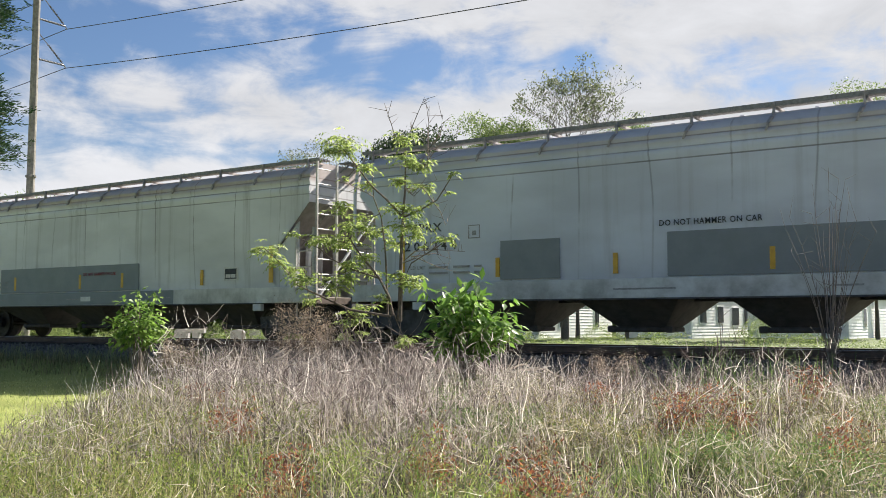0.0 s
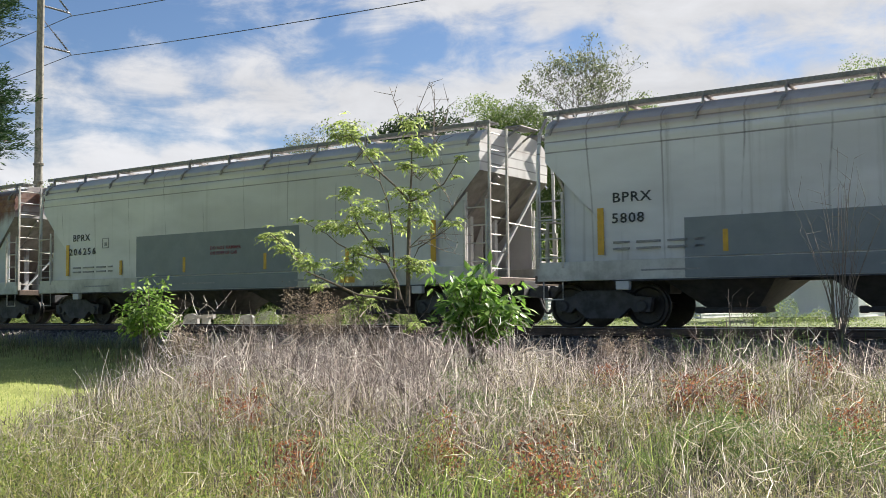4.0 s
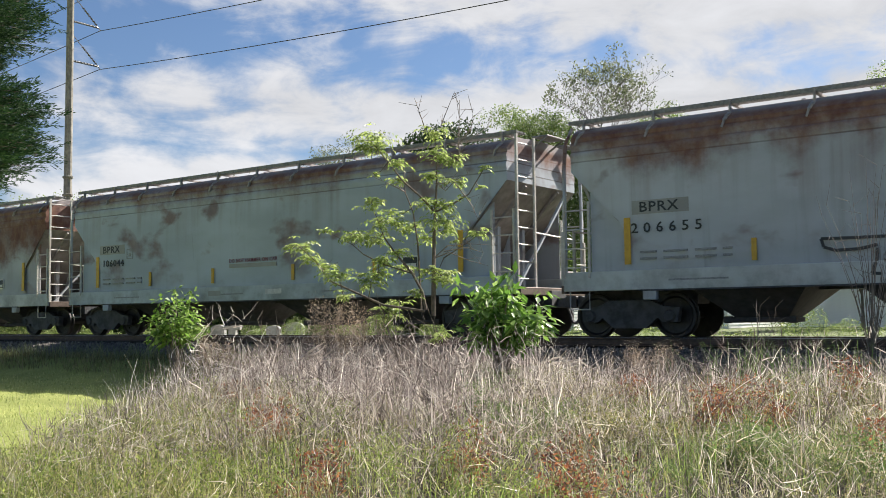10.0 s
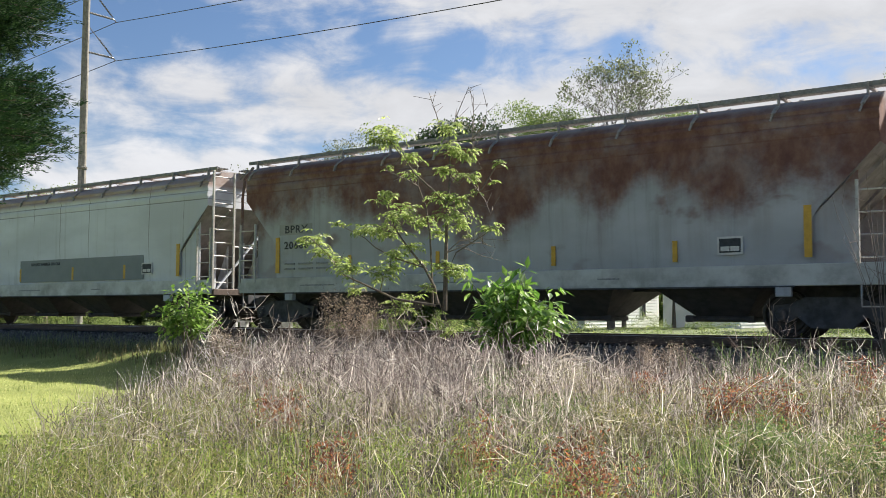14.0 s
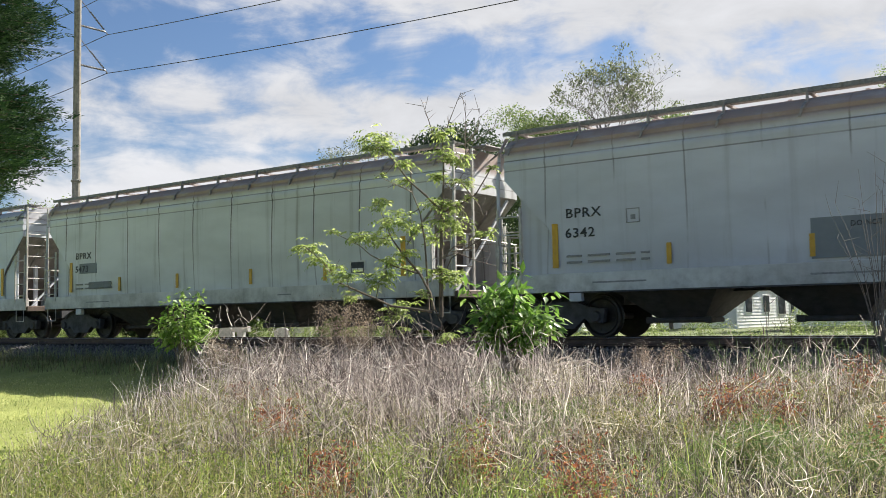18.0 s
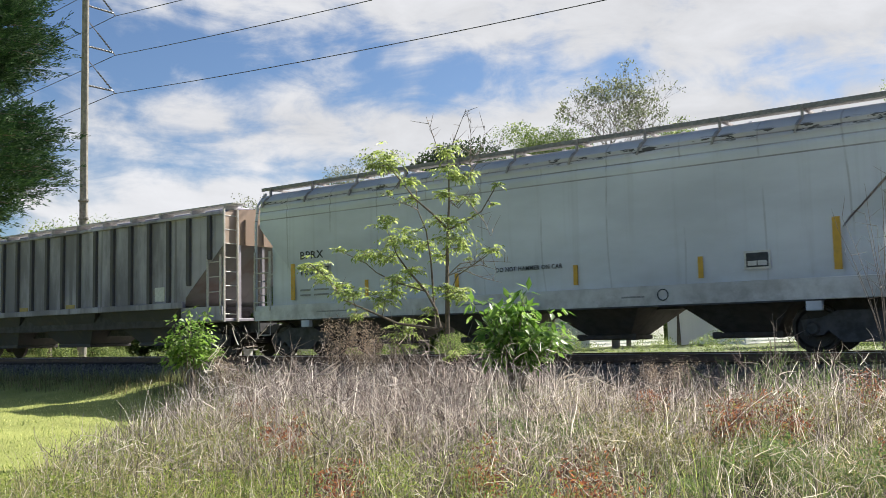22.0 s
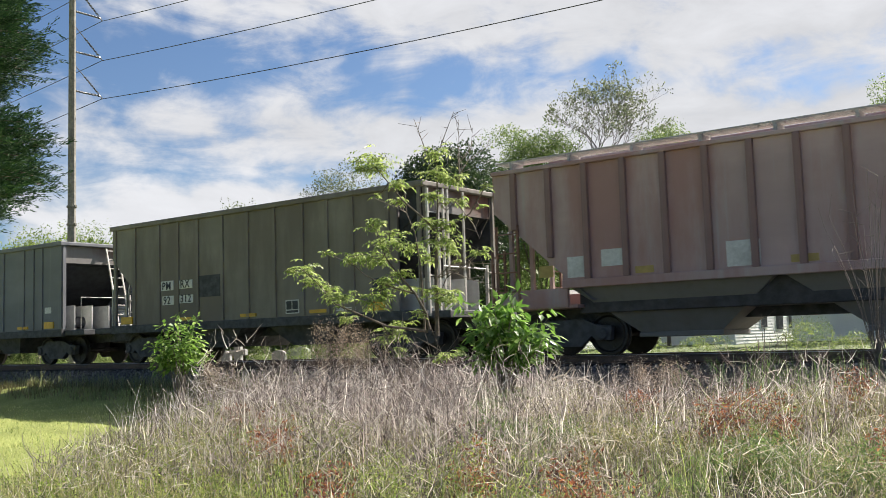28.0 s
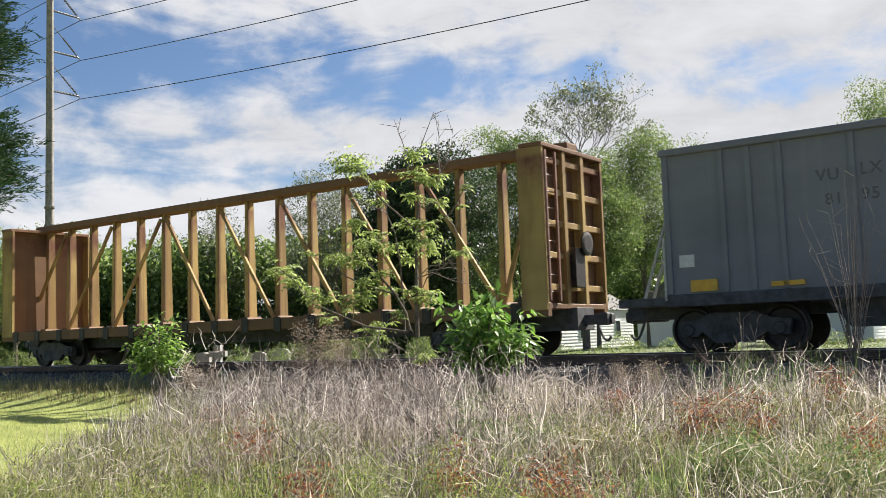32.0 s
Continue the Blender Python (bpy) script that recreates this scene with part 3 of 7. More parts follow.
def side_frame_mesh():
    g = Geo()
    out = [(-1.10, 0.62), (-1.05, 0.33), (-0.72, 0.33), (-0.62, 0.42), (-0.36, 0.20), (0.36, 0.20), (0.62, 0.42), (0.72, 0.33), (1.05, 0.33), (1.10, 0.62), (0.72, 0.66), (0.45, 0.78), (-0.45, 0.78), (-0.72, 0.66)]
    g.plate(out, 0.16, -1.08, "y")
    for x in (-0.22, -0.08, 0.08, 0.22):
        g.lathe([(0.25, 0.06), (0.60, 0.06)], (x, -1.02, 0), "z", 8)
    for x in (-0.89, 0.89):
        g.lathe([(-1.14, 0.10), (-1.08, 0.13)], (x, 0, 0.457), "y", 12)
    return g.mesh("side_frame", M_BLACK)


def bogies(car, where, colour=None):
    for x in where:
        for turn_ in (0, 180):
            part("side_frame", shared("side_frame", side_frame_mesh), colour or M_BLACK, car, "", pose(x, 0, 0, 0, 0, turn_))
        part("bolster", shared("bolster", lambda: Geo().box(-0.2, 0.2, -1.05, 1.05, 0.45, 0.75, 0.02).mesh("bolster", M_BLACK)), M_BLACK, car, "", pose(x, 0, 0))
        for dx in (-0.89, 0.89):
            w = part("wheelset", shared("wheel", wheel_mesh), M_WHEEL, car, "dark steel wheels with worn treads on one axle", pose(x + dx, 0, 0.457))
            WHEELS.append((car, w, x + dx))


def couplers(car, end):
    """Drawbar, knuckle and hanging air hose at both ends; end is the distance of the coupling plane from the middle."""
    def build():
        g = Geo()
        g.box(-0.75, -0.05, -0.09, 0.09, 0.66, 0.88, 0.02)
        g.box(-0.18, 0.10, -0.16, 0.05, 0.64, 0.92, 0.03)
        g.box(-0.02, 0.14, -0.02, 0.15, 0.66, 0.90, 0.03)
        return g.mesh("coupler", M_BLACK)

    def hose():
        g = Geo()
        pts = [(-0.35 + 0.42 * k / 8, 0.25 - 0.2 * k / 8, 0.72 - 0.42 * math.sin(math.pi * k / 8 * 0.72)) for k in range(9)]
        return g.tube(pts, 0.028, 6).mesh("air_hose", M_BLACK)
    for turn_ in (0, 180):
        x = end if turn_ == 0 else -end
        part("coupler", shared("coupler", build), M_BLACK, car, "", pose(x, 0, 0, 0, 0, turn_))
        part("air_hose", shared("hose", hose), M_BLACK, car, "black rubber air hose", pose(x, 0, 0, 0, 0, turn_))


def ladder(car, x, y, z0, z1, wide, along, rungs, colour, label=""):
    """Upright ladder: its foot corner at x, y; it runs along "x" or "y" by wide."""
    dx, dy = (wide, 0) if along == "x" else (0, wide)
    g = Geo()
    for k in (0, 1):
        g.beam((x + k * dx, y + k * dy, z0), (x + k * dx, y + k * dy, z1), 0.055, 0.05)
    lad = part("ladder", g, colour, car, label)

    def rung():
        gg = Geo()
        w = abs(wide)
        gg.tube([(0, 0, 0), (0.05 * w, 0.045, -0.02), (0.95 * w, 0.045, -0.02), (w, 0, 0)], 0.017, 5)
        return gg.mesh("rung", colour)
    me = shared(("rung", round(abs(wide), 2), colour.name), rung)
    turn_ = {("x", True): 0, ("x", False): 180, ("y", True): 90, ("y", False): -90}[(along, wide > 0)]
    for k in range(rungs):
        part("rung", me, colour, lad, "", pose(x, y, z0 + (z1 - z0) * (k + 0.6) / rungs, 0, 0, turn_))
    return lad


# half cross-section of a covered hopper above the sill: across, height
SECTION = [(1.53, 1.37), (1.56, 1.9), (1.585, 2.6), (1.585, 3.3), (1.577, 3.70), (1.598, 3.81), (1.594, 3.88), (1.560, 3.925), (1.562, 3.97), (1.588, 4.045), (1.580, 4.09), (1.546, 4.13), (1.546, 4.16), (1.562, 4.21), (1.53, 4.255), (1.43, 4.345), (1.28, 4.43), (1.05, 4.495), (0.6, 4.54), (0.0, 4.56)]
END_X, KNEE_X = 8.12, 6.95


def edge_x(z):
    """How far the side sheet reaches at a height: full at the top, cut back along the slope sheet below."""
    if z >= 3.5:
        return END_X
    if z <= 2.2:
        return KNEE_X
    if z < 2.5:
        return KNEE_X + 0.22 * ((z - 2.2) / 0.3) ** 2
    return KNEE_X + 0.22 + (END_X - KNEE_X - 0.22) * (z - 2.5)


def hopper_shell():
    rows = []
    half = []
    for (y0, z0), (y1, z1) in zip(SECTION, SECTION[1:]):
        m = 4 if z0 < 3.6 else 1
        half += [(y0 + (y1 - y0) * k / m, z0 + (z1 - z0) * k / m) for k in range(m)]
    half.append(SECTION[-1])
    ring = [(-y, z) for y, z in half] + [(y, z) for y, z in reversed(half[:-1])]
    cols = 13
    g = Geo()
    vs = []
    for y, z in ring:
        e = edge_x(z)
        vs += [(-e + 2 * e * c / (cols - 1), y, z) for c in range(cols)]
    fs = []
    for r in range(len(ring) - 1):
        for c in range(cols - 1):
            fs.append((r * cols + c, r * cols + c + 1, (r + 1) * cols + c + 1, (r + 1) * cols + c))
    g.add(vs, fs)
    for sx in (-1, 1):
        top = [(sx * END_X, y, z) for y, z in ring if z >= 3.5]
        g.add(top, [tuple(range(len(top)))])
    return g.mesh("body", None, False)


def slope_mesh():
    g = Geo()
    g.add([(END_X, -1.57, 3.5), (END_X, 1.57, 3.5), (5.9, 1.50, 1.15), (5.9, -1.50, 1.15), (END_X - 0.05, -1.57, 3.46), (END_X - 0.05, 1.57, 3.46), (5.85, 1.50, 1.11), (5.85, -1.50, 1.11)],
          [(0, 1, 2, 3), (7, 6, 5, 4), (0, 4, 5, 1), (2, 6, 7, 3), (1, 5, 6, 2), (3, 7, 4, 0)])
    for y in (-0.75, 0.75):
        g.beam((END_X - 0.02, y, 3.45), (6.9, y, 2.25), 0.06, 0.12)
    return g.mesh("slope_sheet", None)


def bay_mesh():
    g = Geo()
    t, b = 1.18, 0.50
    vs = [(-t, -1.44, 1.06), (t, -1.44, 1.06), (t, 1.44, 1.06), (-t, 1.44, 1.06), (-b, -0.45, 0.38), (b, -0.45, 0.38), (b, 0.45, 0.38), (-b, 0.45, 0.38)]
    g.add(vs, [(0, 1, 2, 3), (7, 6, 5, 4), (0, 4, 5, 1), (1, 5, 6, 2), (2, 6, 7, 3), (3, 7, 4, 0)])
    g.box(-0.56, 0.56, -0.52, 0.52, 0.30, 0.40, 0.015)
    g.tube([(-0.62, -0.56, 0.36), (0.62, -0.56, 0.36)], 0.05, 8)
    g.box(-0.72, -0.56, -0.62, -0.46, 0.29, 0.43, 0.02)
    g.box(0.56, 0.70, -0.62, -0.46, 0.29, 0.43, 0.02)
    return g.mesh("hopper_bay", None)


def running_board_mesh():
    g = Geo()
    for y in (-1.36, 0.96):
        for k in range(8):
            yy = y + 0.4 * k / 7
            g.box(-8.25, 8.25, yy - 0.012, yy + 0.012, 4.585, 4.62)
        for k in range(56):
            x = -8.2 + k * 0.298
            g.box(x - 0.012, x + 0.012, y, y + 0.4, 4.592, 4.614)
        edge = y if y < 0 else y + 0.4
        g.box(-8.27, 8.27, edge - 0.015, edge + 0.015, 4.545, 4.632)
    return g.mesh("running_board", None)


def hatch_mesh():
    g = Geo()
    g.box(-7.2, 7.2, -0.30, 0.30, 4.55, 4.62, 0.01)
    for k in range(10):
        x = -6.5 + k * 1.44
        g.box(x - 0.55, x + 0.55, -0.34, 0.34, 4.60, 4.64, 0.015)
        g.box(x - 0.04, x + 0.04, -0.40, 0.40, 4.635, 4.66)
    return g.mesh("hatch_cover", None)


def strap_mesh():
    g = Geo()
    line = [(0, -1.375, 4.61), (0, -1.385, 4.37), (-0.02, -1.535, 4.285), (-0.05, -1.595, 4.20), (-0.10, -1.605, 4.06)]
    for a, b in zip(line, line[1:]):
        g.beam(a, b, 0.075, 0.035)
    g.box(-0.035, 0.035, -1.36, 1.36, 4.54, 4.585)
    return g.mesh("strap", None)


def covered_hopper(lead, paint, label, mark="", number="", texts=(), panels=(), sill=None, roof=None, spaced=1.12, inner=1.55, group="covered hopper cars"):
    """Rounded covered hopper car: curved sides, cut-back ends over open platforms, four discharge bays."""
    car = freight_car("covered_hopper", lead, 16.65, label, group)
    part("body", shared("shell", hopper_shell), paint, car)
    for turn_ in (0, 180):
        part("slope_sheet", shared("slope", slope_mesh), M_SLOPE, car, "slope sheet with its shade put into the grey", pose(0, 0, 0, 0, 0, turn_))
    for turn_ in (0, 180):
        part("side_sill", shared("sill", lambda: Geo().box(-8.33, 8.33, -1.60, -1.46, 0.98, 1.38, 0.012).mesh("side_sill", None)), sill or paint, car, "", pose(0, 0, 0, 0, 0, turn_))
    part("centre_sill", shared("csill", lambda: Geo().box(-8.5, -5.9, -0.33, 0.33, 0.70, 1.05, 0.01).box(5.9, 8.5, -0.33, 0.33, 0.70, 1.05, 0.01).box(-5.9, 5.9, -0.30, 0.30, 0.93, 1.05).mesh("centre_sill", M_BLACK)), M_BLACK, car)
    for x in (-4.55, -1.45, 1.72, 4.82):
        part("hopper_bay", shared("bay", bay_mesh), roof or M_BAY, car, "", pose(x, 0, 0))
    part("running_board", shared("rboard", running_board_mesh), M_GRATE, car, "see-through steel grating walkway along the roof")
    part("hatch_cover", shared("hatch", hatch_mesh), paint, car, "long roof hatch with batten covers")
    for k in range(11):
        part("strap", shared("strap", strap_mesh), M_STRAP, car, "", pose(-7.9 + 1.58 * k, 0, 0))
    part("sill_rim", shared("rim", lambda: Geo().box(-6.6, 6.6, -1.63, -1.56, 0.955, 0.985).mesh("sill_rim", M_BLACK)), M_BLACK, car)

    def platform():
        g = Geo().box(6.2, 8.38, -1.5, 1.5, 1.02, 1.10, 0.01)
        g.box(8.30, 8.42, -1.55, 1.55, 0.94, 1.12, 0.015)
        return g.mesh("end_platform", None)

    def web():
        return Geo().plate([(6.5, 1.1), (7.72, 1.1), (7.72, 3.04), (7.1, 2.42), (6.5, 1.85)], 0.03, -1.50, "y").mesh("end_web", None)

    def brace():
        return Geo().beam((8.16, -1.25, 1.12), (8.16, 1.05, 3.42), 0.06, 0.05).mesh("end_brace", None)

    def upright():
        g = Geo()
        g.beam((7.2, -0.55, 1.05), (7.2, -0.55, 2.6), 0.12, 0.10)
        g.beam((7.2, 0.55, 1.05), (7.2, 0.55, 2.6), 0.12, 0.10)
        g.plate([(6.6, 1.05), (7.2, 1.05), (7.2, 2.45)], 0.03, -0.015, "y")
        return g.mesh("end_support", None)
    for turn_ in (0, 180):
        part("end_platform", shared("plat", platform), M_DECK, car, "", pose(0, 0, 0, 0, 0, turn_))
        part("end_web", shared("web", web), paint, car, "", pose(0, 0, 0, 0, 0, turn_))
        part("end_web", shared("web", web), paint, car, "", pose(0, 2.97 if turn_ == 0 else -2.97, 0, 0, 0, turn_))
        part("end_brace", shared("brace", brace), paint, car, "", pose(0, 0, 0, 0, 0, turn_))
        part("end_support", shared("upright", upright), paint, car, "", pose(0, 0, 0, 0, 0, turn_))
        part("end_plank", shared("overhang", lambda: Geo().box(8.1, 8.52, -0.42, 0.42, 4.60, 4.635, 0.01).beam((8.12, -0.38, 4.38), (8.48, -0.38, 4.60), 0.035, 0.035).beam((8.12, 0.38, 4.38), (8.48, 0.38, 4.60), 0.035, 0.035).mesh("end_plank", M_GRATE)), M_GRATE, car, "", pose(0, 0, 0, 0, 0, turn_))
    for sx in (1, -1):
        for sy in (-1, 1):
            if sx * sy < 0:
                ladder(car, sx * 8.36, sy * 1.56, 1.10, 4.50, -sy * 0.76, "y", 9, M_LADDER, "pale steel end ladder with stepped rungs")
            else:
                ladder(car, sx * 8.36, sy * 1.56, 1.10, 2.25, -sy * 0.5, "y", 3, M_LADDER, "short pale steel end ladder")
                g = Geo().tube([(sx * 8.30, sy * 1.56, 1.1), (sx * 8.30, sy * 1.56, 3.6), (sx * 8.28, sy * 1.50, 4.15), (sx * 8.28, sy * 1.2, 4.5)], 0.04, 6)
                part("grab_iron", g, paint, car)
            ladder(car, sx * 7.72, sy * 1.60, 1.25, 2.85, sx * 0.58, "x", 4, M_LADDER, "pale side ladder over the platform")
        g = Geo().tube([(sx * 8.36, -sx * 0.8, 2.35), (sx * 8.40, sx * 1.05, 2.28)], 0.02, 5)
        part("handrail", g, M_LADDER, car)
        g = Geo().tube([(sx * 8.2, -1.57, 0.98), (sx * 8.2, -1.57, 0.60), (sx * 7.75, -1.57, 0.60), (sx * 7.75, -1.57, 0.98)], 0.018, 5)
        part("stirrup", g, M_LADDER, car)
        part("jacking_pad", shared("pad", lambda: Geo().box(-0.14, 0.14, -1.62, -1.5, 0.78, 0.99, 0.015).mesh("jacking_pad", None)), paint, car, "", pose(sx * 6.4, 0, 0))
        part("reflector", shared("tall_reflector", lambda: Geo().box(-0.07, 0.07, -1.60, -1.585, 1.5, 2.45).mesh("reflector", M_YELLOW)), M_YELLOW, car, "tall yellow reflective strip", pose(sx * 6.86, 0, 0))
        part("reflector", shared("reflector", lambda: Geo().box(-0.05, 0.05, -1.596, -1.573, 1.48, 1.90).mesh("reflector", M_YELLOW)), M_YELLOW, car, "short yellow reflective strip", pose(sx * 4.3, 0, 0))
        part("reflector", shared("reflector", None), M_YELLOW, car, "short yellow reflective strip", pose(sx * inner, 0, 0))
    # brake gear at the trailing end
    g = Geo()
    ring = [(-8.2, 0.55 + 0.24 * math.cos(a), 2.05 + 0.24 * math.sin(a)) for a in np.linspace(0, 2 * math.pi, 17)]
    g.tube(ring, 0.022, 6)
    for a in range(3):
        g.beam((-8.2, 0.55, 2.05), (-8.2, 0.55 + 0.24 * math.cos(a * 2.1), 2.05 + 0.24 * math.sin(a * 2.1)), 0.03, 0.03)
    g.box(-8.15, -7.95, 0.4, 0.7, 1.6, 2.2, 0.02)
    part("brake_wheel", g, M_LADDER, car, "pale hand brake wheel and its housing")
    part("brake_cylinder", shared("brakecyl", lambda: Geo().lathe([(-0.35, 0.02), (-0.33, 0.16), (0.3, 0.16), (0.35, 0.05)], (-7.6, -0.85, 1.36), "x", 14).mesh("brake_cylinder", M_BLACK)), M_BLACK, car)
    bogies(car, (-7.1, 7.1))
    couplers(car, 8.93)
    for x0, x1, z0, z1, mat, lab in panels:
        face = (-1.610 if z1 < 1.3 else -1.604) if z1 < 1.4 else -1.590
        part("painted_panel", Geo().box(x0, x1, face, face + 0.03, z0, z1), mat, car, lab)
    if mark:
        letters(mark, 0.285, car, M_TEXT, -6.6, -1.594, 2.55, 1.16)
    if number:
        letters(number, 0.285, car, M_TEXT, -6.62 if spaced < 1.3 else -6.78, -1.594, 2.13, 1.14, spaced)
    for row in range(2):
        for x0, w in ((-6.6, 0.35), (-6.1, 0.5), (-5.45, 0.42), (-4.9, 0.18))[1 if number == "206244" else 0:]:
            part("small_writing", Geo().box(x0, x0 + w, -1.590, -1.560, 1.715 - row * 0.13, 1.76 - row * 0.13), M_PRINT, car, "line of unreadable small dark print")
    for x0, w in ((-6.0, 1.2), (-1.6, 1.3), (2.6, 0.5)):
        part("small_writing", Geo().box(x0, x0 + w, -1.607, -1.598, 1.15, 1.185), M_PRINT, car, "line of unreadable small dark print")
    part("data_plate_edge", Geo().box(5.16, 5.66, -1.592, -1.576, 1.59, 1.94), M_WHITE, car, "white border of the data panel")
    part("data_plate", Geo().box(5.2, 5.62, -1.596, -1.578, 1.63, 1.90), M_TEXT, car, "black data panel")
    for x0 in (5.23, 5.42):
        part("data_plate_field", Geo().box(x0, x0 + 0.17, -1.600, -1.590, 1.66, 1.75), M_WHITE, car, "white field of the data panel")
    if number == "206244":
        letters("LD LMT", 0.115, car, M_PRINT, -6.62, -1.597, 1.70, 1.0)
        letters("LT WT", 0.115, car, M_PRINT, -6.62, -1.597, 1.53, 1.0)
    for text, size, x, z, mat, wide in texts:
        letters(text, size, car, mat, x, -1.597, z, wide)
    return car


M_STRAP = plain("dirty grey bracket steel", (0.33, 0.31, 0.30), 0.7, 0, 0.25, 10.0)
# slope sheets coloured darker than the body paint to stand for their shade
M_SLOPE = plain("shade-darkened grey slope sheet", (0.26, 0.245, 0.24), 0.85, 0, 0.25, 2.5, 0.2, (0.14, 0.11, 0.10))
M_DECK = plain("rusty worn platform steel", (0.13, 0.095, 0.075), 0.75, 0, 0.35, 6.0, 0.3)
# near-black brown over all faces of the discharge bays
M_BAY = plain("brown black hopper bay paint", (0.066, 0.064, 0.066), 0.9, 0, 0.3, 4.0, 0.2, (0.105, 0.075, 0.06))
M_PATCH = plain("blue grey patch paint", (0.205, 0.23, 0.245), 0.6, 0, 0.08, 2.0, 0.05, (0.175, 0.195, 0.205))
M_RED_PALE = plain("faded pink notice paint", (0.36, 0.22, 0.22), 0.6, 0, 0.1, 4.0, 0.05)
M_PATCH_LIGHT = plain("light patch paint", (0.33, 0.33, 0.31), 0.6, 0, 0.08, 3.0, 0.05)
COVERED = [
    # lead, base colour, rust, streaks, seed, label, mark, number
    (16.11, (0.47, 0.49, 0.49), 0.0, 0.25, 1.0, "pale grey covered hopper car with dark repainted patches", "BPRX", "206244"),
    (-1.76, (0.54, 0.535, 0.50), 0.0, 0.55, 2.0, "pale streaked grey covered hopper car with a long dark patch", "BPRX", "5808"),
    (-19.64, (0.53, 0.52, 0.47), 0.0, 0.2, 3.0, "warm grey covered hopper car with a large blue-grey patch", "BPRX", "206256"),
    (-37.51, (0.455, 0.475, 0.46), 0.85, 0.35, 4.0, "blue-grey covered hopper car with heavy rust and black scrawl", "BPRX", "206655"),
    (-55.35, (0.42, 0.465, 0.48), 0.62, 0.2, 5.0, "blue-grey covered hopper car with rust along its roof", "BPRX", "106044"),
    (-73.23, (0.44, 0.45, 0.43), 1.15, 0.35, 6.0, "grey covered hopper car covered in dark brown rust", "BPRX", "20666"),
    (-91.09, (0.51, 0.52, 0.51), 0.0, 0.3, 7.0, "clean pale grey covered hopper car with a long dark patch", "BPRX", "6342"),
    (-108.97, (0.54, 0.545, 0.51), 0.0, 0.6, 8.0, "pale grey covered hopper car with dark weld streaks", "BPRX", "5473"),
    (-126.83, (0.52, 0.54, 0.54), 0.0, 0.15, 9.0, "clean light grey covered hopper car", "BPRX", "100127"),
]
PATCH_LABEL = "dark grey repainted patch"
PANELS = {
    0: [(-4.23, -2.8, 1.42, 2.26, M_PATCH, PATCH_LABEL), (-0.46, 6.0, 1.40, 2.27, M_PATCH, PATCH_LABEL)],
    1: [(-5.1, 1.7, 1.40, 2.16, M_PATCH, "long dark grey repainted patch"), (-5.1, 3.2, 0.995, 1.372, M_PATCH, "dark grey repainted stretch of the sill"), (-0.9, -0.44, 1.10, 1.24, M_WHITE, "")],
    2: [(-3.6, 2.73, 1.40, 2.56, M_PATCH, "large blue-grey repainted patch"), (-3.55, 2.70, 0.995, 1.372, M_PATCH, "blue-grey repainted stretch of the sill"), (4.1, 4.55, 1.07, 1.22, M_YELLOW, "faded orange label"), (3.8, 5.1, 2.45, 2.48, M_PRINT, "line of unreadable small print"), (3.8, 4.9, 2.36, 2.39, M_PRINT, "line of unreadable small print")],
    3: [(-0.5, 0.55, 1.95, 2.12, M_RED_PALE, "faded red notice"), (-6.75, -5.55, 2.50, 2.78, M_PATCH_LIGHT, "cream patch behind the reporting mark")],
    4: [(-6.75, -5.52, 2.50, 2.78, M_PATCH_LIGHT, "cream patch behind the reporting mark"), (-0.87, 0.95, 1.88, 1.985, M_PATCH_LIGHT, "pale strip under the notice"), (-1.71, -1.21, 1.13, 1.27, M_PATCH_LIGHT, "cream label"), (0.55, 1.15, 1.14, 1.27, M_WHITE, "white label")],
    5: [(-6.80, -5.6, 2.50, 2.78, M_PATCH_LIGHT, "cream patch behind the reporting mark")],
    6: [(-1.57, 5.22, 1.44, 2.18, M_PATCH, "long dark grey repainted patch")],
    7: [(-6.4, -5.5, 2.08, 2.40, M_PATCH, "dark patch behind the number"), (-5.9, -4.75, 1.58, 1.80, M_PATCH, "dark smeared patch")],
    8: [(-5.95, -5.5, 2.08, 2.38, M_PATCH_LIGHT, "grey patch behind the number")],
}
HAMMER = "DO NOT HAMMER ON CAR"
TEXTS = {0: [(HAMMER, 0.165, -0.62, 2.39, M_TEXT, 0.9)], 1: [(HAMMER, 0.13, -0.82, 1.86, M_TEXT_RED, 0.86)], 2: [("DO NOT HAMMER", 0.13, -0.50, 2.06, M_TEXT_RED, 1.0), ("ON SIDES OF CAR", 0.13, -0.50, 1.92, M_TEXT_RED, 0.9)],
         4: [(HAMMER, 0.145, -0.87, 2.02, M_TEXT_RED, 0.95)], 6: [(HAMMER, 0.14, -0.88, 1.99, M_TEXT, 0.9)], 8: [(HAMMER, 0.14, -0.46, 1.86, M_TEXT, 0.9)]}
BOXES = {0: (-4.9, 2.5), 2: (-5.02, 2.44), 4: (-5.27, 2.48), 6: (-5.05, 2.5)}


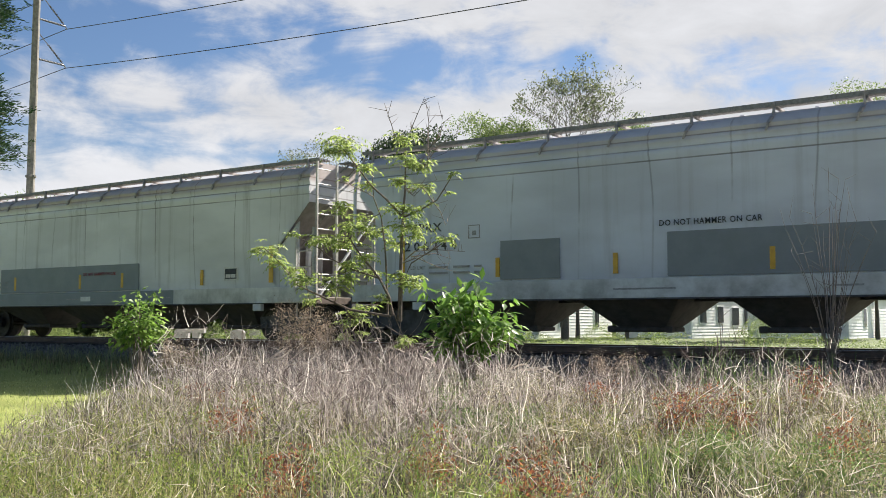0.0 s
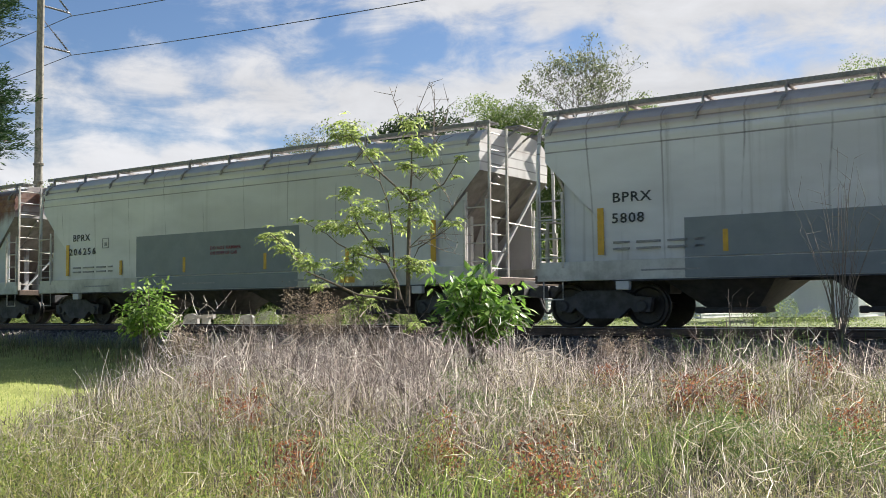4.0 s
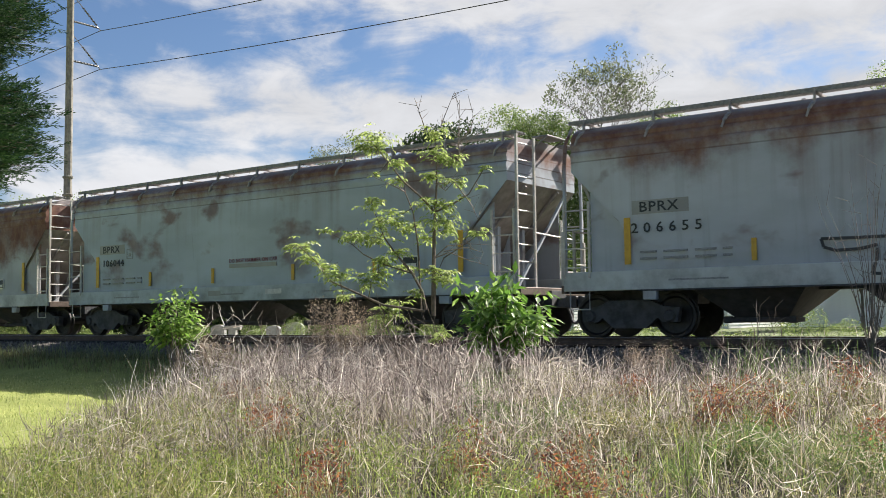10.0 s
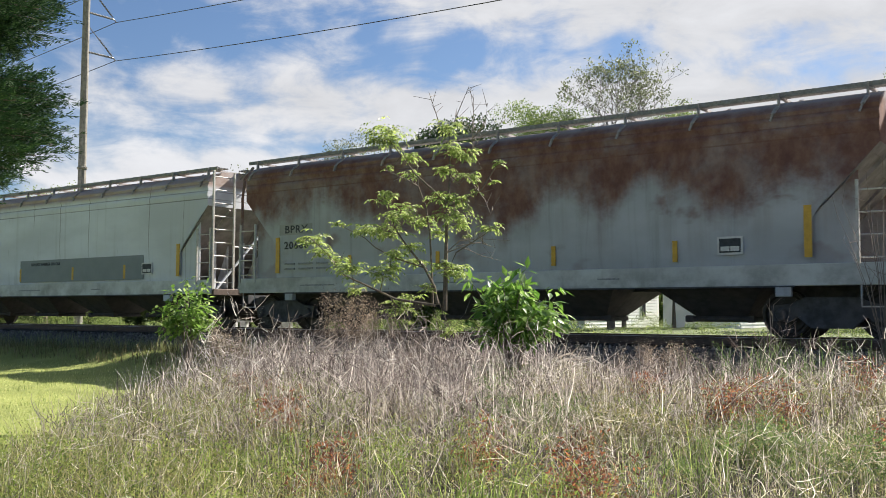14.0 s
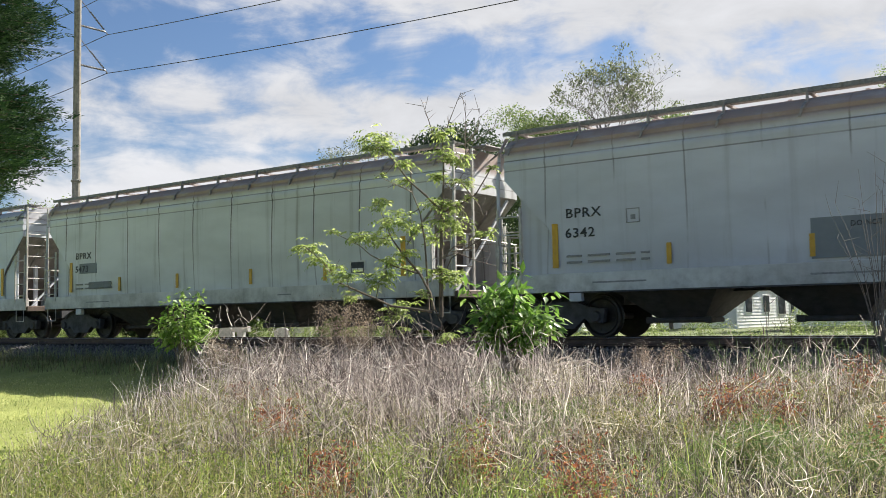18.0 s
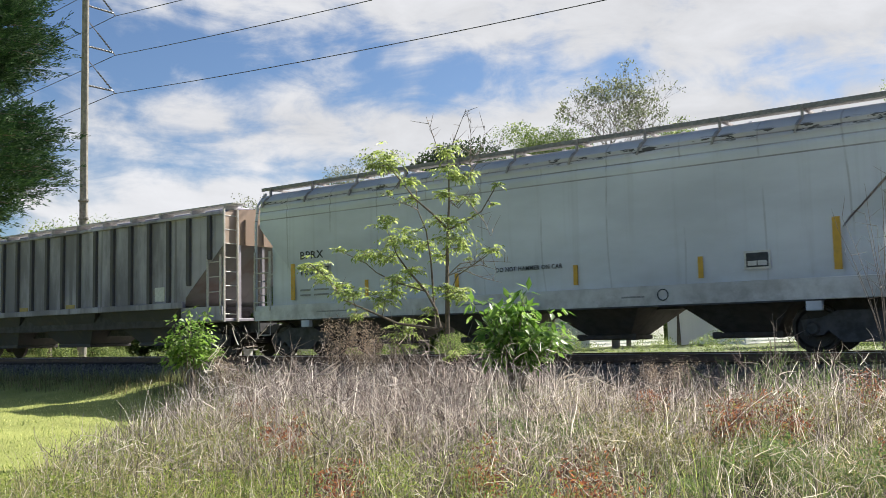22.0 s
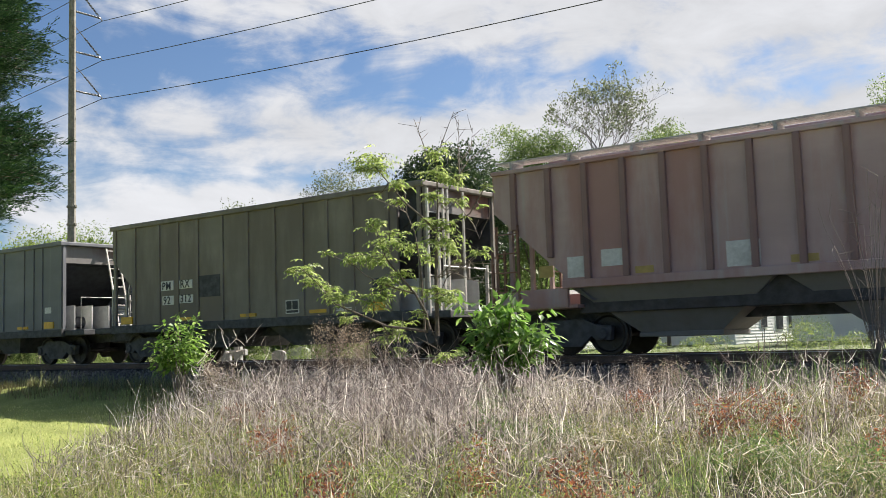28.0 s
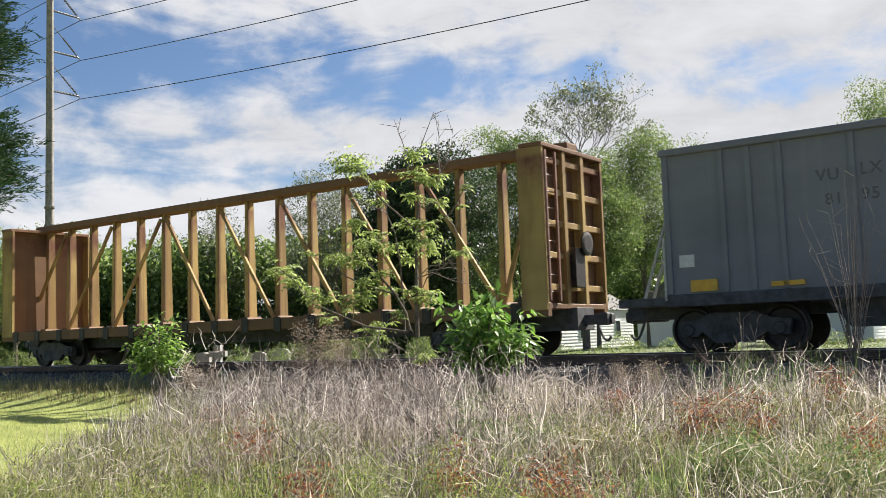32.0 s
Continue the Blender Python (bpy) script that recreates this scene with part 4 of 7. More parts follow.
def scrawl(car):
    """Black spray-paint lines low on the side."""
    strokes = [[(-3.09, 1.81), (-3.05, 1.66), (-2.85, 1.59), (-2.45, 1.60), (-2.15, 1.66)], [(-2.15, 1.6), (-2.18, 1.35), (-2.25, 1.16), (-2.1, 1.15), (-2.02, 1.4), (-1.95, 1.22)],
               [(-3.09, 1.81), (-2.5, 1.80), (-1.68, 1.80), (-1.2, 1.77), (-0.69, 1.86), (-0.62, 1.6), (-0.52, 1.42), (-0.58, 1.18), (-1.2, 1.17), (-1.95, 1.20)],
               [(-0.69, 1.80), (-0.2, 1.76), (0.36, 1.80), (0.46, 1.66), (0.43, 1.52), (-0.25, 1.56), (-0.28, 1.46), (0.1, 1.43), (0.36, 1.44), (0.30, 1.30), (0.05, 1.18), (-0.5, 1.19)],
               [(0.40, 1.72), (0.9, 1.73), (1.40, 1.80), (1.48, 1.90)], [(0.50, 1.60), (0.62, 1.53), (1.0, 1.57), (1.36, 1.56), (1.41, 1.36), (1.40, 1.12), (0.9, 1.15), (0.10, 1.17)], [(0.50, 1.60), (0.58, 1.68), (0.9, 1.66)]]
    for line in strokes:
        g = Geo()
        for (x0, z0), (x1, z1) in zip(line, line[1:]):
            g.beam((x0, -1.603 if max(z0, z1) < 1.4 else -1.583, z0), (x1, -1.603 if max(z0, z1) < 1.4 else -1.583, z1), 0.028, 0.055, (0, 0, 1))
        part("scrawl", g, M_TEXT, car, "black spray-painted line")


for i, (lead, base, rust, streak, seed, label, mark, number) in enumerate(COVERED):
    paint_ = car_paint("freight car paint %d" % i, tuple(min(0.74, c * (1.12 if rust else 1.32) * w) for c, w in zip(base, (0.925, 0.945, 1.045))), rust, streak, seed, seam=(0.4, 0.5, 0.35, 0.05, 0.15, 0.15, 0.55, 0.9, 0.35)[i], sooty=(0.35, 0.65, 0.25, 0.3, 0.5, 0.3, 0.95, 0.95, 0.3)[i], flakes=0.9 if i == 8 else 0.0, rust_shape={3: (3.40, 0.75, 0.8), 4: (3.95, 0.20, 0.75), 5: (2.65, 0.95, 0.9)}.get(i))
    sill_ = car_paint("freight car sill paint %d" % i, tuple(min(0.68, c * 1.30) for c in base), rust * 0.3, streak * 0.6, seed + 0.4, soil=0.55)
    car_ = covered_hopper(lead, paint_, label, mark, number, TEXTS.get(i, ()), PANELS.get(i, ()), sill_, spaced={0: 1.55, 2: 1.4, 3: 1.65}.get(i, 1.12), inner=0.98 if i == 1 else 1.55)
    if i in BOXES:
        bx, bz = BOXES[i]
        for a_, b_, c_, d_ in ((-0.14, 0.14, 0.13, 0.15), (-0.14, 0.14, -0.15, -0.13), (-0.15, -0.13, -0.15, 0.15), (0.13, 0.15, -0.15, 0.15), (-0.05, 0.05, -0.08, 0.02)):
            part("stencil_frame", Geo().box(bx + a_, bx + b_, -1.592, -1.578, bz + c_, bz + d_), M_PRINT, car_)
    if i in (2, 8):
        ring_ = [(3.5 + 0.11 * math.cos(a), -1.606, 1.19 + 0.11 * math.sin(a)) for a in np.linspace(0, 2 * math.pi, 17)]
        part("ring_mark", Geo().tube(ring_, 0.012, 5), M_TEXT, car_, "small black painted ring")
    if i == 3:
        scrawl(car_)


def ribbed_hopper(lead, length, paint, lower, label, ribs, posts, plates, ends, group="ribbed hopper cars"):
    """Straight-sided covered hopper with upright side posts and three deep discharge bays."""
    car = freight_car("ribbed_hopper", lead, length, label, group)
    e, top = length / 2 - 0.1, 4.10
    g = Geo()
    sec = [(-1.50, 1.55), (-1.50, top), (-1.25, top + 0.10), (0, top + 0.22), (1.25, top + 0.10), (1.50, top), (1.50, 1.55)]
    for (y0, z0), (y1, z1) in zip(sec, sec[1:]):
        if abs(y0 - y1) < 1e-6:
            cut = 1.67
            g.add([(-e + cut, y0, 1.55), (e - cut, y0, 1.55), (e - cut, y0, 1.75), (e, y0, 3.2), (e, y0, top), (-e, y0, top), (-e, y0, 3.2), (-e + cut, y0, 1.75)], [tuple(range(8))])
        else:
            g.add([(-e, y0, z0), (e, y0, z0), (e, y1, z1), (-e, y1, z1)], [(0, 1, 2, 3)])
    part("body", g, paint, car)
    for sx in (-1, 1):
        g = Geo().plate([(-1.49, 3.2), (-1.49, top - 0.01), (-1.25, top + 0.09), (0, top + 0.21), (1.25, top + 0.09), (1.49, top - 0.01), (1.49, 3.2)], 0.04, sx * e - 0.02, "x")
        part("end_sheet", g, ends, car, "stained upper end sheet")
        g = Geo().add([(sx * e, -1.48, 3.2), (sx * e, 1.48, 3.2), (sx * (e - 2.3), 1.48, 1.2), (sx * (e - 2.3), -1.48, 1.2), (sx * (e - 0.05), -1.48, 3.17), (sx * (e - 0.05), 1.48, 3.17), (sx * (e - 2.34), 1.48, 1.17), (sx * (e - 2.34), -1.48, 1.17)],
                      [(0, 1, 2, 3), (7, 6, 5, 4), (0, 4, 5, 1), (2, 6, 7, 3), (1, 5, 6, 2), (3, 7, 4, 0)])
        part("slope_sheet", g, P_LOWER_PALE, car, "sloping end sheet over the platform")
        for y in (-0.7, 0.0, 0.7):
            part("end_rib", Geo().beam((sx * (e + 0.035), y, 3.2), (sx * (e + 0.035), y, top - 0.15), 0.09, 0.06), ends, car)
    post = Geo().box(-0.065, 0.065, -1.60, -1.49, 1.60, top - 0.03, 0.025).mesh("side_post", None)
    for k in range(ribs):
        x = -e + 0.55 + (2 * e - 1.1) * k / (ribs - 1)
        low = 1.60 if abs(x) < e - 1.9 else 1.75 + (abs(x) - e + 1.9) * 0.76
        for turn_ in (0, 180):
            if low > 1.61:
                gg = Geo().box(-0.065, 0.065, -1.60, -1.49, low, top - 0.03, 0.025)
                part("side_post", gg, posts, car, "", pose(x if turn_ == 0 else -x, 0, 0, 0, 0, turn_))
            else:
                part("side_post", post, posts, car, "", pose(x if turn_ == 0 else -x, 0, 0, 0, 0, turn_))
    for turn_ in (0, 180):
        gg = Geo().box(-e + 1.7, e - 1.7, -1.60, -1.48, 1.44, 1.62, 0.012)
        gg.box(-e, e, -1.60, -1.42, top - 0.05, top + 0.04, 0.012)
        gg.box(-e, -e + 1.8, -1.56, -1.46, 1.05, 1.45)
        gg.box(e - 1.8, e, -1.56, -1.46, 1.05, 1.45)
        part("side_sill", gg, paint, car, "", pose(0, 0, 0, 0, 0, turn_))
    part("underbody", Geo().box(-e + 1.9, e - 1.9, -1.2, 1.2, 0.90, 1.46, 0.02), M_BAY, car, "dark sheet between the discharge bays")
    n = 3
    w = (2 * e - 3.4) / n
    for k in range(n):
        x = -e + 1.7 + w * (k + 0.5)
        gg = Geo()
        gg.add([(x - w / 2 + 0.04, -1.45, 1.5), (x + w / 2 - 0.04, -1.45, 1.5), (x + w / 2 - 0.04, 1.45, 1.5), (x - w / 2 + 0.04, 1.45, 1.5), (x - 0.85, -0.75, 0.45), (x + 0.85, -0.75, 0.45), (x + 0.85, 0.75, 0.45), (x - 0.85, 0.75, 0.45)],
               [(0, 1, 2, 3), (7, 6, 5, 4), (0, 4, 5, 1), (1, 5, 6, 2), (2, 6, 7, 3), (3, 7, 4, 0)])
        gg.box(x - 0.9, x + 0.9, -0.8, 0.8, 0.36, 0.47, 0.02)
        part("hopper_bay", gg, lower, car)
    gg = Geo()
    for y in (-1.22, 0.72):
        for k in range(9):
            yy = y + 0.5 * k / 8
            gg.box(-e - 0.1, e + 0.1, yy - 0.014, yy + 0.014, top + 0.27, top + 0.30)
        for k in range(70):
            x = -e + 2 * e * k / 69
            gg.box(x - 0.012, x + 0.012, y, y + 0.5, top + 0.272, top + 0.298)
        for k in range(12):
            x = -e + 0.3 + (2 * e - 0.6) * k / 11
            gg.box(x - 0.03, x + 0.03, y, y + 0.5, top + 0.08, top + 0.27)
    part("running_board", gg, M_GRATE_PALE, car, "pale grating walkway along the roof")
    part("hatch_cover", Geo().box(-e + 0.8, e - 0.8, -0.35, 0.35, top + 0.2, top + 0.34, 0.02), paint, car)
    part("centre_sill", Geo().box(-length / 2 - 0.1, length / 2 + 0.1, -0.33, 0.33, 0.70, 1.08, 0.01), M_BLACK, car)
    for sx in (-1, 1):
        part("end_platform", Geo().box(*sorted((sx * (e - 2.0), sx * (e + 0.05))), -1.5, 1.5, 1.02, 1.10, 0.01), paint, car)
        for y in (-0.9, 0, 0.9):
            part("end_post", Geo().beam((sx * (e - 0.05), y, 1.1), (sx * (e - 0.05), y, 3.3), 0.09, 0.09), paint, car)
        for sy in (-1, 1):
            ladder(car, sx * (e + 0.06), sy * 1.54, 1.0, 4.2 if sx * sy < 0 else 2.4, -sy * 0.5, "y", 8 if sx * sy < 0 else 4, M_LADDER_DARK if "brown" in label else M_LADDER)
            ladder(car, sx * (e - 0.62), sy * 1.56, 1.2, 2.9, sx * 0.55, "x", 4, M_LADDER_DARK if "brown" in label else M_LADDER)
    for x0, x1, z0, z1, mat, lab in plates:
        part("painted_panel", Geo().box(x0, x1, -1.512, -1.495, z0, z1), mat, car, lab)
    bogies(car, (-length / 2 + 1.55, length / 2 - 1.55))
    couplers(car, length / 2 + 0.62)
    return car, e


P_DARK = car_paint("sooty blue grey car paint", (0.43, 0.415, 0.48), 0.0, 0.8, 11.0, (0.12, 0.11, 0.12), blotch=(0.165, 0.155, 0.18))
P_DARK_POST = car_paint("sooty dark post paint", (0.115, 0.108, 0.115), 0.0, 0.5, 11.5)
P_BROWN = car_paint("dull red brown car paint", (0.48, 0.365, 0.35), 0.0, 0.8, 12.0, (0.44, 0.43, 0.44), blotch=(0.37, 0.215, 0.195))
P_BROWN_POST = car_paint("red brown post paint", (0.28, 0.18, 0.165), 0.0, 0.7, 12.5, (0.34, 0.29, 0.28))
P_TAN_END = car_paint("beige rust-washed end paint", (0.46, 0.36, 0.29), 0.0, 0.8, 19.0, (0.17, 0.12, 0.10), blotch=(0.30, 0.22, 0.17))
P_RED_END = car_paint("rusty orange-red end paint", (0.40, 0.235, 0.175), 0.0, 0.8, 20.0, (0.14, 0.08, 0.06), blotch=(0.24, 0.11, 0.08))
P_LOWER_PALE = car_paint("faded grey lower hopper paint", (0.235, 0.225, 0.22), 0.1, 0.5, 18.0)
P_LOWER = car_paint("dark grey lower hopper paint", (0.085, 0.085, 0.09), 0.1, 0.5, 13.0)
P_GREEN = car_paint("faded dark olive car paint", (0.26, 0.238, 0.21), 0.0, 0.5, 14.0, (0.31, 0.28, 0.26), blotch=(0.175, 0.15, 0.13))
P_SLATE = car_paint("slate grey car paint", (0.20, 0.205, 0.225), 0.0, 0.4, 15.0, (0.26, 0.26, 0.265))
P_TAN = car_paint("yellow tan car paint", (0.44, 0.31, 0.115), 0.2, 0.8, 16.0, (0.10, 0.06, 0.035), blotch=(0.24, 0.155, 0.06))
P_TAN_RUST = car_paint("rusty tan car paint", (0.20, 0.115, 0.062), 0.5, 0.6, 17.0, (0.08, 0.05, 0.038))
M_FADED = plain("faded yellow paint", (0.42, 0.31, 0.10), 0.6, 0, 0.15, 4.0, 0.1)

ribbed_hopper(-144.75, 17.0, P_DARK, P_LOWER, "dark sooty grey ribbed hopper car with pale streaks", 18, P_DARK_POST,
              [(5.3, 5.75, 1.68, 2.1, M_WHITE, "white stencil panel"), (-5.0, -4.5, 1.62, 1.75, M_FADED, ""), (-2.2, -1.7, 1.62, 1.75, M_FADED, ""), (0.6, 1.1, 1.62, 1.75, M_FADED, "")], P_TAN_END)
ribbed_hopper(-163.18, 17.1, P_BROWN, P_LOWER_PALE, "faded red-brown ribbed hopper car", 19, P_BROWN_POST,
              [(-6.65, -6.15, 1.66, 2.1, M_WHITE, "white stencil panel"), (-5.85, -5.35, 1.85, 2.2, M_WHITE, "white stencil panel"), (-3.2, -2.55, 1.66, 2.15, M_WHITE, "white stencil panel"),
               (-7.35, -7.0, 1.7, 1.95, M_FADED, ""), (-5.1, -4.7, 1.66, 1.8, M_FADED, ""), (-2.0, -1.5, 1.66, 1.8, M_FADED, ""), (4.4, 4.9, 1.7, 2.0, M_WHITE, "white stencil panel")], P_RED_END)


# near-black for the panels and slope sheets inside the open ends
M_INNER = plain("near-black end steel", (0.034, 0.036, 0.042), 0.85, 0, 0.3, 4.0, 0.2, (0.03, 0.03, 0.035))
M_GUSSET = plain("pale grey bracket paint", (0.62, 0.62, 0.60), 0.6, 0, 0.12, 5.0, 0.1)


def open_hopper(lead, length, paint, label, top, posts, fore, aft):
    """Open-topped stone hopper: flat sides with posts at those places, open ends with slope sheets and ladders."""
    car = freight_car("open_hopper", lead, length, label, "open hopper cars")
    e = length / 2
    cut = 2.1
    for sy in (-1, 1):
        g = Geo()
        out = [(-e, 1.15), (e, 1.15), (e, top), (-e, top)]
        if length > 11:
            # the side sheet stops short of the leading end and is cut back under the trailing one
            out = [(-e + 0.95, 1.15), (e - 0.85, 1.15), (e - 0.85, top), (-e, top), (-e, 3.2), (-e + 0.95, 2.3)]
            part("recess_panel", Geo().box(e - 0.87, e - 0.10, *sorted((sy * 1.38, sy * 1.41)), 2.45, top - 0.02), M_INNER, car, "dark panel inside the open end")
        g.plate(out, 0.06, -1.53 if sy < 0 else 1.47, "y")
        part("side_wall", g, paint, car)
        gg = Geo().box(-e - 0.03, e + 0.03, *sorted((sy * 1.42, sy * 1.62)), top - 0.06, top + 0.08, 0.02)
        part("top_rail", gg, paint, car)
        gg = Geo().box(-e, e, *sorted((sy * 1.45, sy * 1.58)), 0.92, 1.16, 0.012)
        part("side_sill", gg, M_BLACK, car)
        for x in [-q for q in posts if q > 0] + list(posts):
            part("side_post", Geo().box(x - 0.05, x + 0.05, *sorted((sy * 1.52, sy * 1.575)), 1.17, top - 0.05, 0.012), paint, car)
    for sx in (-1, 1):
        g = Geo()
        g.add([(sx * (e - 0.15), -1.46, top - 0.55), (sx * (e - 0.15), 1.46, top - 0.55), (sx * (e - 3.0), 1.46, 1.25), (sx * (e - 3.0), -1.46, 1.25)], [(0, 1, 2, 3)])
        g.add([(sx * (e - 0.15), -1.46, top), (sx * (e - 0.15), 1.46, top), (sx * (e - 0.15), 1.46, top - 0.55), (sx * (e - 0.15), -1.46, top - 0.55)], [(0, 1, 2, 3)])
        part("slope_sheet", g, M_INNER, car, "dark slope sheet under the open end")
        for y in (-0.95, -0.3, 0.35, 1.0):
            part("gusset", Geo().plate([(sx * (e - 2.3), 1.1), (sx * (e - 0.25), 1.1), (sx * (e - 0.25), 1.95), (sx * (e - 1.6), 1.95)], 0.03, y, "y"), M_GUSSET, car, "pale triangular bracket plate")
        part("end_sheet", Geo().box(*sorted((sx * (e - 0.14), sx * (e - 0.11))), -1.44, 1.44, top - 0.62, top - 0.06), P_LOWER_PALE, car, "pale upper end sheet")
        part("end_rail", Geo().box(*sorted((sx * (e - 0.2), sx * (e + 0.02))), -1.55, 1.55, top - 0.05, top + 0.07, 0.02), paint, car)
        for y in (-1.45, 1.45):
            part("end_post", Geo().beam((sx * (e - 0.05), y, 1.1), (sx * (e - 0.05), y, top - 0.05), 0.08, 0.08), paint, car)
        part("end_platform", Geo().box(*sorted((sx * (e - 2.4), sx * e)), -1.5, 1.5, 1.02, 1.10, 0.01), M_BLACK, car)
        if length > 11 and sx > 0:
            ladder(car, e + 0.05, -1.50, 1.0, top - 0.12, 0.42, "y", 8, M_LADDER, "pale upright end ladder")
            for y in (-0.80, -0.62, 0.05):
                part("end_bar", Geo().beam((e, y, 1.05), (e, y, top - 0.06), 0.05, 0.05), M_LADDER, car)
        else:
            lean = Geo()
            for y in (-0.55, -0.1):
                lean.beam((sx * (e - 0.05), -sx * y * 1.0, top), (sx * (e + 0.70 if sx > 0 else e + 0.9), -sx * y, 1.15), 0.05, 0.05)
            lad = part("ladder", lean, M_LADDER, car, "pale ladder leaning against the end")
            for k in range(9):
                q = (k + 0.5) / 9
                x = sx * (e - 0.05 + (0.75 if sx > 0 else 0.95) * q)
                part("rung", shared("lean_rung", lambda: Geo().tube([(0, -0.225, 0), (0, 0.225, 0)], 0.018, 5).mesh("rung", M_LADDER)), M_LADDER, lad, "", pose(x, sx * 0.325, top + (1.15 - top) * q))
        ladder(car, sx * (e + 0.05), sx * 1.48, 1.05, 2.3, -sx * 0.5, "y", 3, M_LADDER)
        g = Geo().tube([(sx * (e + 0.05), -0.9, 1.1), (sx * (e + 0.05), -0.9, 2.2), (sx * (e + 0.05), 0.9, 2.2), (sx * (e + 0.05), 0.9, 1.1)], 0.02, 5)
        part("handrail", g, M_LADDER, car)
        part("brake_gear", Geo().lathe([(-0.35, 0.02), (-0.33, 0.2), (0.3, 0.2), (0.35, 0.05)], (sx * (e - 0.8), -0.5, 1.4), "y", 14), M_BLACK, car)
        part("reflector", Geo().box(sx * (e - (1.55 if length > 11 and sx > 0 else 0.75)) - 0.26, sx * (e - (1.55 if length > 11 and sx > 0 else 0.75)) + 0.26, -1.585, -1.535, 1.20, 1.42), M_YELLOW, car, "yellow reflective panel")
    for x in (-2.6, 0, 2.6):
        part("reflector", Geo().box(x - 0.3, x + 0.3, -1.575, -1.52, 1.22, 1.31), M_YELLOW, car, "narrow yellow reflective strip")
    part("heap", Geo().add([(-e + 0.3, -1.4, top - 0.7), (e - 0.3, -1.4, top - 0.7), (e - 0.3, 1.4, top - 0.7), (-e + 0.3, 1.4, top - 0.7), (-e + 1.5, 0, top - 0.35), (e - 1.5, 0, top - 0.35)], [(0, 1, 5, 4), (1, 2, 5), (2, 3, 4, 5), (3, 0, 4)]), M_TIE, car, "dark load inside")
    n = 2 if length < 13 else 3
    w = (2 * e - 5.2) / n
    for k in range(n):
        x = -e + 2.6 + w * (k + 0.5)
        gg = Geo()
        gg.add([(x - w / 2 + 0.03, -1.44, 1.3), (x + w / 2 - 0.03, -1.44, 1.3), (x + w / 2 - 0.03, 1.44, 1.3), (x - w / 2 + 0.03, 1.44, 1.3), (x - 0.5, -1.1, 0.42), (x + 0.5, -1.1, 0.42), (x + 0.5, 1.1, 0.42), (x - 0.5, 1.1, 0.42)],
               [(0, 1, 2, 3), (7, 6, 5, 4), (0, 4, 5, 1), (1, 5, 6, 2), (2, 6, 7, 3), (3, 7, 4, 0)])
        part("hopper_bay", gg, M_BLACK, car)
    part("centre_sill", Geo().box(-length / 2 - aft, length / 2 + fore, -0.33, 0.33, 0.70, 1.08, 0.01), M_BLACK, car)
    part("end_deck", Geo().box(length / 2, length / 2 + fore - 0.3, -1.45, 1.45, 0.95, 1.12, 0.012), M_BLACK, car)
    part("end_deck", Geo().box(-length / 2 - aft + 0.3, -length / 2, -1.45, 1.45, 0.95, 1.12, 0.012), M_BLACK, car)
    bogies(car, (-length / 2 + 1.1, length / 2 - 1.1))
    for sx, far in ((1, fore), (-1, aft)):
        x = sx * (length / 2 + far)
        part("coupler", shared("coupler", None), M_BLACK, car, "", pose(x, 0, 0, 0, 0, 0 if sx > 0 else 180))
        part("air_hose", shared("hose", None), M_BLACK, car, "black rubber air hose", pose(x, 0, 0, 0, 0, 0 if sx > 0 else 180))
    return car, e


car_, e_ = open_hopper(-182.11, 12.15, P_GREEN, "dark olive open hopper car with white lettered panels", 4.15, (0, 1.03, 2.07, 2.94, 3.80, 4.95, 5.92), 0.9, 1.35)
mid_ = -182.11 - 12.15 / 2
for text, u0, u1, z0, z1 in (("PM", -191.90, -191.33, 2.12, 2.40), ("RX", -191.08, -190.50, 2.14, 2.38), ("92", -191.84, -191.33, 1.70, 1.96), ("312", -191.08, -190.48, 1.72, 1.95)):
    part("painted_panel", Geo().box(u0 - mid_, u1 - mid_, -1.545, -1.525, z0, z1), M_WHITE, car_, "white lettering panel")
    letters(text, 0.32, car_, M_TEXT, u0 - mid_ + 0.05, -1.549, z0 + 0.025, 0.95)
part("painted_panel", Geo().box(-190.2 - mid_, -189.33 - mid_, -1.545, -1.525, 1.85, 2.46), M_BLACK, car_, "black painted square")
part("painted_panel", Geo().box(4.41, 4.94, -1.545, -1.525, 1.46, 1.99), M_BLACK, car_, "black painted square")
part("data_plate", Geo().box(1.42, 1.90, -1.545, -1.525, 1.24, 1.60), M_WHITE, car_, "white-framed data panel")
for x_, w_, z_, h_ in ((1.45, 0.19, 1.35, 0.22), (1.67, 0.20, 1.35, 0.22), (1.45, 0.42, 1.265, 0.06)):
    part("data_plate_field", Geo().box(x_, x_ + w_, -1.549, -1.53, z_, z_ + h_), M_BLACK, car_, "dark field of the data panel")
for z_ in (1.245, 1.295):
    part("white_strip", Geo().box(3.22, 3.86, -1.545, -1.525, z_, z_ + 0.03), M_WHITE, car_, "thin white stripe")
car_, e_ = open_hopper(-196.93, 9.84, P_SLATE, "slate grey open stone hopper car", 3.95, (0, 1.36, 2.63, 3.21, 3.73, 4.84), 1.35, 1.4)
mid_ = -196.93 - 9.84 / 2
for text, u0, z0 in (("VU", -203.85, 3.06), ("LX", -203.1, 3.10), ("81", -203.72, 2.62), ("95", -203.1, 2.65)):
    letters(text, 0.30, car_, M_TEXT_FADED, u0 - mid_, -1.536, z0, 1.0)
part("data_plate", Geo().box(-206.5 - mid_, -206.2 - mid_, -1.545, -1.525, 1.68, 1.92), M_WHITE, car_, "small white data panel")
